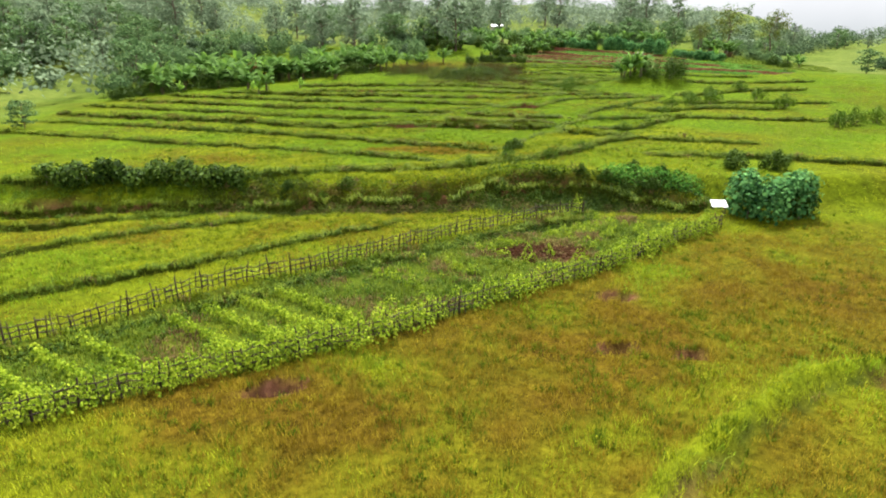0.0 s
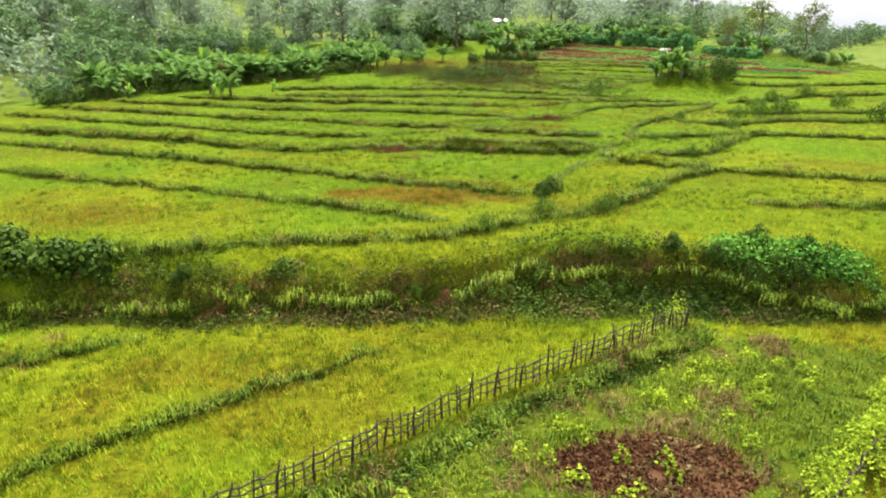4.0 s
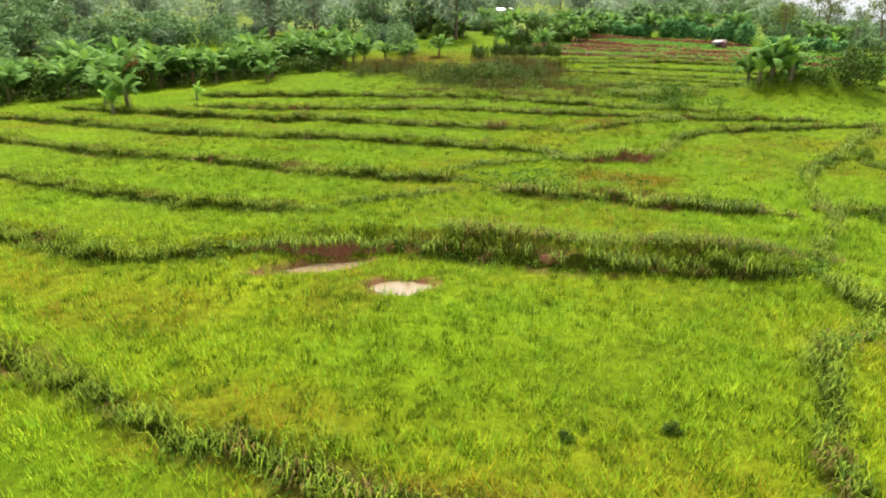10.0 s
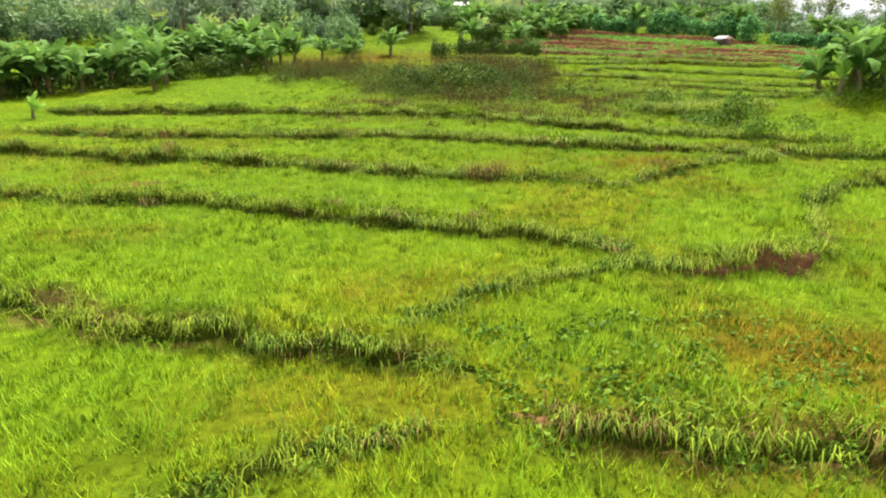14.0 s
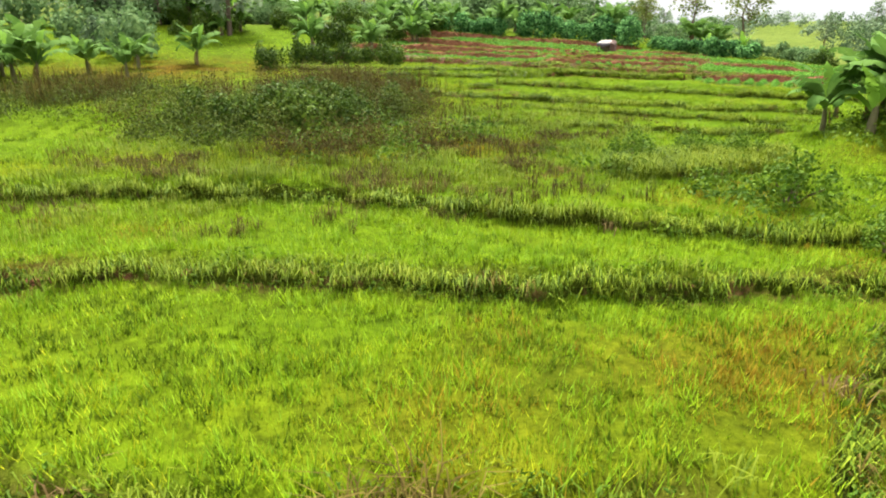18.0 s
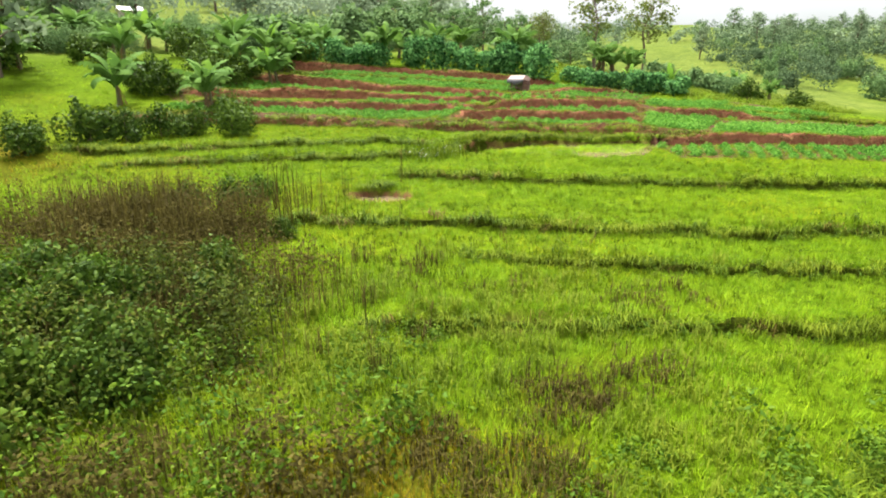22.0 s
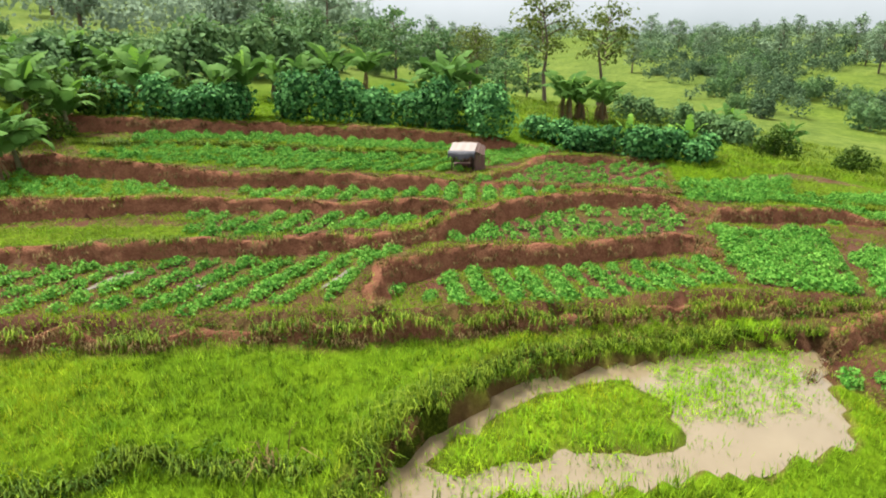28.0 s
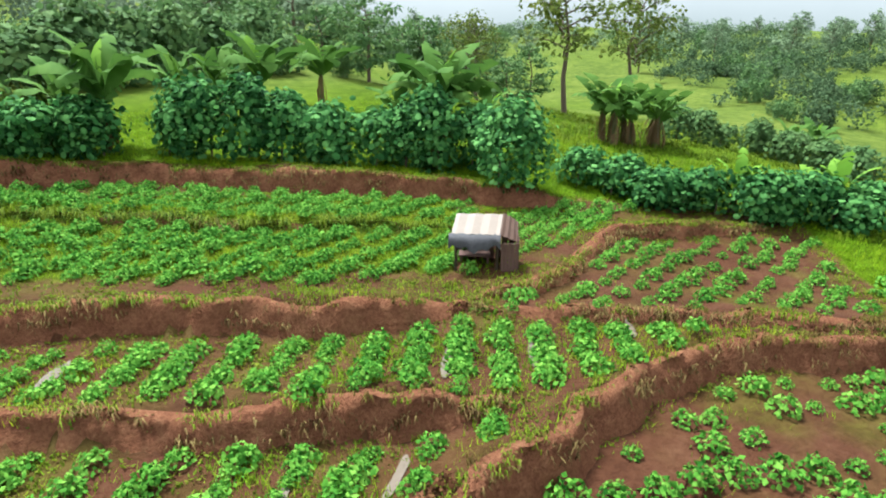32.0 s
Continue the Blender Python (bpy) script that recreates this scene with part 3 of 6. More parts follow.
    rusty = np.maximum.reduce([0.85 * np.exp(-(((x - 3.5) / 8) ** 2 + ((y - 16) / 6.5) ** 2)), 1.2 * np.exp(-(((x - 5.5) / 3.2) ** 2 + ((y - 18.6) / 3) ** 2)), 1.3 * np.exp(-(((x + 3.6) / 4.5) ** 2 + ((y - 13.6) / 2.4) ** 2)), 0.7 * np.exp(-(((x + 4) / 6) ** 2 + ((y - 11) / 4) ** 2)), 0.65 * np.exp(-(((x - 15) / 9) ** 2 + ((y - 22) / 7) ** 2)),
                               1.3 * np.exp(-(((x + 1.3) / 4.5) ** 2 + ((y - 44.0) / 1.9) ** 2)), 0.2 * np.exp(-(((x - 1.5) / 5) ** 2 + ((y - 47.5) / 1.5) ** 2)), 0.7 * np.exp(-(((x - 8) / 3) ** 2 + ((y - 64.6) / 2) ** 2)),
                               0.4 * np.exp(-(((x + 11) / 6) ** 2 + ((y - 41.5) / 3) ** 2)), 0.3 * np.exp(-(((x + 14) / 8) ** 2 + ((y - 27) / 3) ** 2)), 0.2 * np.exp(-(((x - 10) / 3) ** 2 + ((y - 78) / 2) ** 2)),
                               0.9 * np.exp(-(((x + 2) / 10) ** 2 + ((y - 122) / 7) ** 2))])
    dry = np.clip(dry * (y < 90) * 0.65 + rusty * (0.45 + 0.9 * lattice_noise(x + 5, y, 1.6)), 0, 1)
    dry = dry * (1 - inside(x, y, GARDEN)) * (1 - 0.9 * np.exp(-((d / 0.45) ** 2)))
    rough = ease(lattice_noise(x + 17, y, 1.9), 0.35, 0.75) * np.exp(-(((x - 8) / 8) ** 2 + ((y - 95) / 4.5) ** 2))
    dry = np.maximum(dry, 0.75 * rough)
    return z, soil, dry, wet, growth, np.clip(0.7 * np.maximum(bank, 0.75 * inside(x, y, GARDEN)), 0, 1)


def lushness(x, y):
    """How fresh a green the grass has: more so up the slope."""
    return np.clip(ease(y, 8, 80) * 1.15 + 1.5 * (lattice_noise(x, y, 5.0) - 0.55), 0, 1)


def ground_at(x, y):
    return float(ground_height(np.array([float(x)]), np.array([float(y)]))[0])


def mesh_of(name, verts, polys, mat, smooth=False):
    """A mesh from an array of corners and an array of faces with the same number of corners each."""
    verts, polys = np.asarray(verts, np.float32), np.asarray(polys, np.int32)
    me = bpy.data.meshes.new(name)
    me.vertices.add(len(verts))
    me.vertices.foreach_set("co", verts.ravel())
    me.loops.add(polys.size)
    me.loops.foreach_set("vertex_index", polys.ravel())
    me.polygons.add(len(polys))
    me.polygons.foreach_set("loop_start", np.arange(len(polys), dtype=np.int32) * polys.shape[1])
    if smooth:
        me.polygons.foreach_set("use_smooth", np.ones(len(polys), bool))
    me.update(calc_edges=True)
    me.materials.append(mat)
    return me


def spaced(lo, hi, step, far_lo, far_hi, grow=1.16):
    mid = list(np.arange(lo, hi + step / 2, step))
    below, s, v = [], step, lo
    while v > far_lo:
        s *= grow
        v -= s
        below.append(v)
    above, s, v = [], step, mid[-1]
    while v < far_hi:
        s *= grow
        v += s
        above.append(v)
    return np.array(below[::-1] + mid + above)


gx, gy = spaced(-34, 62, 0.31, -1500, 1500), spaced(9, 147, 0.31, -1200, 1900)
GX, GY = np.meshgrid(gx, gy)
gz, gsoil, gdry, gwet, ggrow, gbank = ground_height(GX.ravel(), GY.ravel(), True)
gscrub = np.clip(np.maximum.reduce([ease(GX, 58, 85), ease(-GX, 44, 60), ease(GY, 146, 165), ease(-GY, 20, 60)]).ravel() * (0.55 + 0.8 * lattice_noise(GX.ravel(), GY.ravel(), 14.0)), 0, 1)
idx = np.arange(GX.size).reshape(GX.shape)
quads = np.stack([idx[:-1, :-1], idx[:-1, 1:], idx[1:, 1:], idx[1:, :-1]], -1).reshape(-1, 4)
ground_mesh = mesh_of("ground", np.stack([GX.ravel(), GY.ravel(), gz], -1), quads, M_GROUND, True)
for key, val in (("soil", gsoil), ("dry", gdry), ("wet", gwet), ("bank", gbank), ("scrub", gscrub), ("lush", lushness(GX.ravel(), GY.ravel()))):
    at = ground_mesh.attributes.new(key, "FLOAT", "POINT")
    at.data.foreach_set("value", np.asarray(val, np.float32))
tagged(new("ground", ground_mesh), "terraced rice fields of yellow-green grass and red earth banks", "ground", kind="structure")


def bank_strip(pts, step, earth):
    """The lumpy face of one terrace edge, from its toe to its lip."""
    run = []
    for (ax, ay), (bx, by) in zip(pts[:-1], pts[1:]):
        n = max(1, int(math.hypot(bx - ax, by - ay) / 0.14))
        run += [(ax + (bx - ax) * k / n, ay + (by - ay) * k / n) for k in range(n)]
    run = np.array(run + [pts[-1]])
    for _ in range(6):
        run[1:-1] = 0.25 * run[:-2] + 0.5 * run[1:-1] + 0.25 * run[2:]
    t = np.gradient(run, axis=0)
    t /= np.linalg.norm(t, axis=1, keepdims=True) + 1e-9
    nr = np.stack([-t[:, 1], t[:, 0]], -1)
    shift = -0.35 * (lattice_noise(run[:, 0], run[:, 1], 1.1) - 0.5 + 0.6 * (lattice_noise(run[:, 0] + 40, run[:, 1], 0.45) - 0.5))
    w = 0.02 + 0.1 * step * (1.6 if earth > 0.75 else 1)
    lo_d, hi_d = shift - w - (0.1 if earth > 0.75 else 0.08), shift + (0.42 if earth > 0.75 else 0.22)
    lo = run + nr * lo_d[:, None]
    hi = run + nr * hi_d[:, None]
    zl = ground_height(lo[:, 0], lo[:, 1]) - 0.08
    zh = ground_height(hi[:, 0], hi[:, 1]) + 0.015
    rows, k = [], 9
    for i in range(k):
        s = i / (k - 1)
        q = s + 0.12 * math.sin(math.pi * s)
        rise = min(1.0, max(0.0, (s - 0.06) / 0.44)) ** 0.8
        p = lo + (hi - lo) * q
        lump = (0.2 if earth > 0.75 else 0.14) * (lattice_noise(run[:, 0] * 2.2 + 7 * i, run[:, 1] * 2.2, 0.5) - 0.5) * math.sin(math.pi * s)
        p = p + nr * lump[:, None]
        rows.append(np.stack([p[:, 0], p[:, 1], zl + (zh - zl) * rise + 0.05 * math.sin(math.pi * s) * (lattice_noise(run[:, 0] + i, run[:, 1], 0.35) - 0.4)], -1))
    vs = np.stack(rows, 1).reshape(-1, 3)
    ii = np.arange(len(run) - 1)[:, None] * k + np.arange(k - 1)[None]
    quads = np.stack([ii, ii + k, ii + k + 1, ii + 1], -1).reshape(-1, 4)
    me = mesh_of("terrace_bank", vs, quads, M_BANK, True)
    at = me.attributes.new("earth", "FLOAT", "POINT")
    dug = 0.9 * np.exp(-(((vs[:, 0] + 3.7) / 2.0) ** 4 + ((vs[:, 1] - 56.6) / 1.2) ** 4))
    at.data.foreach_set("value", np.minimum(1.0, earth + dug).astype(np.float32))
    return me, hi, zh, nr


LIPS = []
for pts, step, earth, grow, reach in EDGES:
    if step < 0.11:
        continue
    me, hi, zh, nr = bank_strip(pts, step, earth)
    tagged(new("terrace_bank", me), "bare red earth terrace bank" if earth > 0.7 else "grassy earth bank between two terraces", "bank", kind="structure")
    LIPS.append((hi, zh, nr, grow, earth))


# ---------------------------------------------------------------- builders
def part(name, me, parent=None, label="", category="", group="", kind="", at=None):
    ob = new(name, me)
    if parent is not None:
        ob.parent = parent
    if at is not None:
        ob.matrix_basis = at
    return tagged(ob, label, category, group, kind)


def tube(points, radii, sides=7):
    """Corners and quads of a tapering tube along points."""
    vs, fs = [], []
    pts = [Vector(p) for p in points]
    for i, p in enumerate(pts):
        d = (pts[min(i + 1, len(pts) - 1)] - pts[max(i - 1, 0)]).normalized()
        a = d.orthogonal().normalized()
        b = d.cross(a)
        for k in range(sides):
            w = 2 * math.pi * k / sides
            vs.append(p + radii[i] * (math.cos(w) * a + math.sin(w) * b))
    for i in range(len(pts) - 1):
        for k in range(sides):
            fs.append((i * sides + k, i * sides + (k + 1) % sides, (i + 1) * sides + (k + 1) % sides, (i + 1) * sides + k))
    vs.append(pts[-1])
    n = len(pts) - 1
    for k in range(sides):
        fs.append((n * sides + k, n * sides + (k + 1) % sides, len(vs) - 1, len(vs) - 1))
    return vs, fs


def mesh_py(name, vs, fs, mat, smooth=True):
    me = bpy.data.meshes.new(name)
    me.from_pydata([tuple(v) for v in vs], [], [tuple(dict.fromkeys(f)) for f in fs])
    if smooth:
        me.polygons.foreach_set("use_smooth", [True] * len(me.polygons))
    me.materials.append(mat)
    me.update()
    return me


def joined(*pieces):
    vs, fs = [], []
    for v, f in pieces:
        o = len(vs)
        vs += v
        fs += [tuple(i + o for i in q) for q in f]
    return vs, fs


def box(cx, cy, cz, sx, sy, sz, m=None):
    vs = [Vector((cx + a * sx / 2, cy + b * sy / 2, cz + c * sz / 2)) for a in (-1, 1) for b in (-1, 1) for c in (-1, 1)]
    if m is not None:
        vs = [m @ v for v in vs]
    return vs, [(0, 1, 3, 2), (4, 6, 7, 5), (0, 4, 5, 1), (2, 3, 7, 6), (0, 2, 6, 4), (1, 5, 7, 3)]


def leaves_at(rs, centre, normal, size, slim=0.6, fold=0.18, broad=False):
    """Folded leaf blades (two quads each) at centres, facing roughly along the normals."""
    n = len(centre)
    normal = normal / (np.linalg.norm(normal, axis=1, keepdims=True) + 1e-9)
    t = rs.normal(size=(n, 3))
    t -= (t * normal).sum(1, keepdims=True) * normal
    t /= np.linalg.norm(t, axis=1, keepdims=True) + 1e-9
    s = np.cross(normal, t)
    L, W = size[:, None] * 0.5, size[:, None] * 0.5 * slim
    drop = normal * size[:, None] * fold
    base, tip = centre - t * L, centre + t * L - drop * 0.6
    right, left = centre + s * W - drop, centre - s * W - drop
    if broad:
        r1, r2 = centre - t * L * 0.62 + s * W * 0.85 - drop * 0.6, centre + t * L * 0.45 + s * W * 0.8 - drop
        l1, l2 = centre - t * L * 0.62 - s * W * 0.85 - drop * 0.6, centre + t * L * 0.45 - s * W * 0.8 - drop
        vs = np.stack([base, r1, r2, tip, l2, l1], 1).reshape(-1, 3)
        k = np.arange(n)[:, None] * 6
        return vs, np.concatenate([k + [0, 1, 2], k + [0, 2, 3], k + [0, 3, 4], k + [0, 4, 5]], 0)
    vs = np.stack([base, right, tip, left], 1).reshape(-1, 3)
    k = np.arange(n)[:, None] * 4
    tri = np.concatenate([k + [0, 1, 2], k + [0, 2, 3]], 0)
    return vs, tri


def lobes_cloud(rs, n, lobes, size, spread=0.3, up=0.35, slim=0.6, broad=False):
    """Leaves over the skins of several ellipsoid lobes (x, y, z, rx, ry, rz)."""
    lobes = np.asarray(lobes, float)
    w = (lobes[:, 3] * lobes[:, 4] * lobes[:, 5]) ** 0.66
    pick = rs.choice(len(lobes), n, p=w / w.sum())
    d = rs.normal(size=(n, 3))
    d[:, 2] += up * 0.6
    d /= np.linalg.norm(d, axis=1, keepdims=True)
    r = 1 - spread * rs.rand(n) ** 1.5 + 0.12 * rs.normal(size=n)
    c = lobes[pick, :3] + d * lobes[pick, 3:] * r[:, None]
    nm = d / lobes[pick, 3:] * lobes[pick, 3:].mean() + rs.normal(size=(n, 3)) * 0.55 + [0, 0, up]
    return leaves_at(rs, c, nm, size * (0.65 + 0.7 * rs.rand(n)), slim, 0.18, broad)


# ---------------------------------------------------------------- grass
def blades(rs, x, y, z, height, lean, width, count, splay=0.12):
    """Grass tufts: count bent blades (three corners each) round every root."""
    n = len(x)
    x, y, z, height = [np.repeat(np.asarray(v, float), count) for v in (x, y, z, height)]
    a = rs.rand(n * count) * 2 * np.pi
    ox, oy = splay * rs.normal(size=(2, n * count))
    h = height * (0.6 + 0.6 * rs.rand(n * count))
    ln = lean * h * (0.3 + rs.rand(n * count))
    w = width * (0.7 + 0.6 * rs.rand(n * count))
    cx, sx = np.cos(a), np.sin(a)
    b0 = np.stack([x + ox - w * sx, y + oy + w * cx, z - 0.04], -1)
    b1 = np.stack([x + ox + w * sx, y + oy - w * cx, z - 0.04], -1)
    tip = np.stack([x + ox + ln * cx, y + oy + ln * sx, z + h], -1)
    vs = np.stack([b0, b1, tip], 1).reshape(-1, 3)
    return vs, np.arange(len(vs)).reshape(-1, 3)


def long_blades(rs, x, y, z, height, lean, width, count, splay=0.2):
    """Tall arching grass: five corners and three triangles a blade."""
    n = len(x) * count
    x, y, z, height = [np.repeat(np.asarray(v, float), count) for v in (x, y, z, height)]
    a = rs.rand(n) * 2 * np.pi
    ox, oy = splay * rs.normal(size=(2, n))
    h = height * (0.55 + 0.7 * rs.rand(n))
    ln = lean * h * (0.3 + rs.rand(n))
    w = width * (0.7 + 0.6 * rs.rand(n))
    c, s = np.cos(a), np.sin(a)
    x, y = x + ox, y + oy
    b0, b1 = np.stack([x - w * s, y + w * c, z - 0.05], -1), np.stack([x + w * s, y - w * c, z - 0.05], -1)
    mx, my, mz = x + 0.35 * ln * c, y + 0.35 * ln * s, z + 0.75 * h
    m0, m1 = np.stack([mx - 0.8 * w * s, my + 0.8 * w * c, mz], -1), np.stack([mx + 0.8 * w * s, my - 0.8 * w * c, mz], -1)
    tip = np.stack([x + 1.25 * ln * c, y + 1.25 * ln * s, z + h * (0.95 - 0.35 * lean)], -1)
    vs = np.stack([b0, b1, m1, m0, tip], 1).reshape(-1, 3)
    k = np.arange(n)[:, None] * 5
    return vs, np.concatenate([k + [0, 1, 2], k + [0, 2, 3], k + [3, 2, 4]], 0)


def track_distance(x, y):
    d, _ = line_distance(x, y, [(0, 0), (0, 52), (1, 62), (5, 81), (12, 95), (29, 118), (38, 130)])
    return np.abs(d)


def sow(rs, x0, x1, y0, y1, density):
    n = int((x1 - x0) * (y1 - y0) * density)
    return x0 + (x1 - x0) * rs.rand(n), y0 + (y1 - y0) * rs.rand(n)


rs = np.random.RandomState(11)
X, Y = sow(rs, -36, 62, 9, 150, 46)
far = track_distance(X, Y)
keep = rs.rand(len(X)) < np.where(far < 9, 1.0, np.clip(1.0 - (far - 9) / 14, 0.12, 1))
X, Y = X[keep], Y[keep]
Z, SOIL, DRY, WET, GROW, BANK = ground_height(X, Y, True)
bare = inside(X, Y, CROPLAND)
for g in GREENPLOTS:
    bare &= ~inside(X, Y, g)
wet_pond = inside(X, Y, POND) & ~inside(X, Y, RICE_ISLAND)
ok = ((~inside(X, Y, GARDEN)) | (rs.rand(len(X)) < 0.35)) & (BANK < 0.3 + 0.3 * rs.rand(len(X))) & ((SOIL < 0.35 + 0.3 * rs.rand(len(X))) | wet_pond | (bare & (BANK < 0.2))) & (~bare | (rs.rand(len(X)) < np.where(inside(X, Y, [(33, 123), (40.2, 123.2), (44.4, 120.7), (40.3, 117.6), (33, 121)]) | inside(X, Y, [(38, 127.4), (44.6, 128.6), (50.4, 125.4), (45, 121.6)]), 0.02, np.clip(1.8 * lattice_noise(X, Y + 50, 1.6) - 0.45, 0.12, 0.85)))) & (~wet_pond | (rs.rand(len(X)) < np.clip(1.3 * lattice_noise(X, Y, 1.2) - 0.25, 0.03, 0.8)))
tuft = lattice_noise(X, Y + 8, 0.42) + 0.35 * lattice_noise(X + 3, Y, 1.3)
ok &= rs.rand(len(X)) < np.clip(2.6 * tuft - 0.6, 0.25, 1)
X, Y, Z, DRY, GROW = X[ok], Y[ok], Z[ok], DRY[ok], GROW[ok]
is_dry = DRY > 0.3 + 0.35 * rs.rand(len(X))
lush = ~is_dry & (rs.rand(len(X)) < lushness(X, Y))
wave = 0.35 + 0.4 * lattice_noise(X + 3, Y, 1.3) + 1.0 * lattice_noise(X, Y + 8, 0.42)
short = np.where(inside(X, Y, CROPLAND), 0.7, 1.0)
for name, mask, mat, hgt, label in (("rice_grass", ~is_dry & ~lush, M_GRASS, 0.135, "yellow-green rice stubble and grass on the terraces"),
                                    ("lush_rice", lush, M_LUSH, 0.155, "bright green young rice on the upper terraces"),
                                    ("dry_grass", is_dry, M_STRAW, 0.15, "brown dry grass patches on the fields")):
    vs, tri = blades(rs, X[mask], Y[mask], Z[mask], (hgt * wave * short)[mask], 0.8, 0.011, 6, 0.1)
    part(name, mesh_of(name, vs, tri, mat), None, label, "grass", kind="stuff")

# dark tufts standing in the fields, their colour imitating shadow beside grass tufts
X, Y = sow(rs, -30, 40, 9, 125, 7)
far = track_distance(X, Y)
k = (far < 22) & (rs.rand(len(X)) < np.clip(1.9 * lattice_noise(X + 31, Y, 2.2) - 0.55, 0.06, 1) * np.clip(1.3 - far / 22, 0.2, 1)) & ~inside(X, Y, GARDEN) & ~inside(X, Y, CROPLAND) & ~inside(X, Y, POND)
X, Y = X[k], Y[k]
vs, tri = blades(rs, X, Y, ground_height(X, Y), 0.1 + 0.11 * rs.rand(len(X)), 0.9, 0.016, 14, 0.08)
part("shade_tufts", mesh_of("shade_tufts", vs, tri, M_TUFT), None, "dark green tufts dotted over the fields in place of tuft shadows", "grass", kind="stuff")

# tall growth along the terrace edges
X, Y = sow(rs, -40, 62, 10, 146, 30)
Z, SOIL, DRY, WET, GROW, BANK = ground_height(X, Y, True)
keep = rs.rand(len(X)) < GROW * 0.6 * np.clip(1.7 * lattice_noise(X, Y, 1.4) - 0.1, 0.1, 1)
X, Y, Z = X[keep], Y[keep], Z[keep]
kind_of = lattice_noise(X + 70, Y, 2.5) + 0.25 * rs.rand(len(X))
for name, mask, mat, label in (("bank_grass", kind_of < 0.86, M_TALL, "long dark green grass hanging over the terrace banks"), ("dead_bank_grass", kind_of >= 0.86, M_DEADGRASS, "dead brown grass on the terrace banks")):
    vs, tri = long_blades(rs, X[mask], Y[mask], Z[mask], 0.2 + 0.28 * rs.rand(mask.sum()), 1.0, 0.011, 11, 0.13)
    part(name, mesh_of(name, vs, tri, mat), None, label, "grass", kind="stuff")

# grass hanging over the lips of the banks
def hanging(rs, x, y, z, nx, ny, size, count, width):
    """Blades that rise from a lip, bend outwards and hang down the face."""
    n = len(x) * count
    x, y, z, nx, ny, size = [np.repeat(v, count) for v in (x, y, z, nx, ny, size)]
    a = np.arctan2(-ny, -nx) + 0.75 * rs.normal(size=n)
    c, s = np.cos(a), np.sin(a)
    x, y = x + 0.1 * rs.normal(size=n), y + 0.1 * rs.normal(size=n)
    h = size * (0.5 + 0.8 * rs.rand(n))
    w = width * (0.7 + 0.6 * rs.rand(n))
    b0, b1 = np.stack([x - w * s, y + w * c, z - 0.05], -1), np.stack([x + w * s, y - w * c, z - 0.05], -1)
    mx, my, mz = x + 0.3 * h * c, y + 0.3 * h * s, z + (0.25 + 0.4 * rs.rand(n)) * h
    m0, m1 = np.stack([mx - w * s, my + w * c, mz], -1), np.stack([mx + w * s, my - w * c, mz], -1)
    tip = np.stack([x + 0.75 * h * c, y + 0.75 * h * s, mz - (0.1 + 0.75 * rs.rand(n)) * h], -1)
    vs = np.stack([b0, b1, m1, m0, tip], 1).reshape(-1, 3)
    k = np.arange(n)[:, None] * 5
    return vs, np.concatenate([k + [0, 1, 2], k + [0, 2, 3], k + [3, 2, 4]], 0)


lx, ly, lz, lu, lv, le = [], [], [], [], [], []
for hi, zh, nr, grow, earth in LIPS:
    k = rs.rand(len(hi)) < (0.75 if earth > 0.8 else 0.7 + 0.3 * grow) * np.clip(2.4 * lattice_noise(hi[:, 0], hi[:, 1] + 30, 1.0) - 0.35, 0.08, 1)
    o = -0.12 + 0.12 * rs.normal(size=k.sum())
    lx.append(hi[k, 0] + nr[k, 0] * o)
    ly.append(hi[k, 1] + nr[k, 1] * o)
    lz.append(zh[k])
    lu.append(nr[k, 0])
    lv.append(nr[k, 1])
    le.append(np.full(k.sum(), 0.19 if earth > 0.8 else 0.28 + 0.2 * grow))
lx, ly, lz, lu, lv, le = [np.concatenate(v) for v in (lx, ly, lz, lu, lv, le)]
tone = lattice_noise(lx + 11, ly, 1.6) + 0.35 * rs.rand(len(lx))
bare_lip = le < 0.2
for name, mask, mat, label in (("lip_grass", (~bare_lip & (tone < 0.6)) | (bare_lip & (tone <= 0.7)), M_LIP, "bright grass hanging over the terrace lips"), ("dark_lip_grass", ~bare_lip & (tone >= 0.6), M_TALL, "dark grass hanging down the terrace banks"),
                               ("dry_lip_grass", (bare_lip & (tone > 0.7)) | ((tone >= 1.08) & (le > 0.3)), M_DEADGRASS, "straw-coloured grass on the terrace lips")):
    vs, tri = hanging(rs, lx[mask], ly[mask], lz[mask], lu[mask], lv[mask], le[mask], 17, 0.01)
    part(name, mesh_of(name, vs, tri, mat), None, label, "grass", kind="stuff")

# dead shag down the bare faces
sx, sy, sz, su, sv = [], [], [], [], []
for hi, zh, nr, grow, earth in LIPS:
    if earth > 0.7:
        for down, back in ((0.12, 0.2), (0.3, 0.3), (0.45, 0.36)):
            k = rs.rand(len(hi)) < 0.6 * np.clip(2.4 * lattice_noise(hi[:, 0] + 50 * down, hi[:, 1], 1.1) - 0.9, 0, 1)
            sx.append(hi[k, 0] - nr[k, 0] * back)
            sy.append(hi[k, 1] - nr[k, 1] * back)
            sz.append(np.maximum(zh[k] - down, ground_height(sx[-1], sy[-1]) + 0.1))
            su.append(nr[k, 0])
            sv.append(nr[k, 1])
sx, sy, sz, su, sv = [np.concatenate(v) for v in (sx, sy, sz, su, sv)]
vs, tri = hanging(rs, sx, sy, sz, su, sv, np.full(len(sx), 0.24), 9, 0.012)
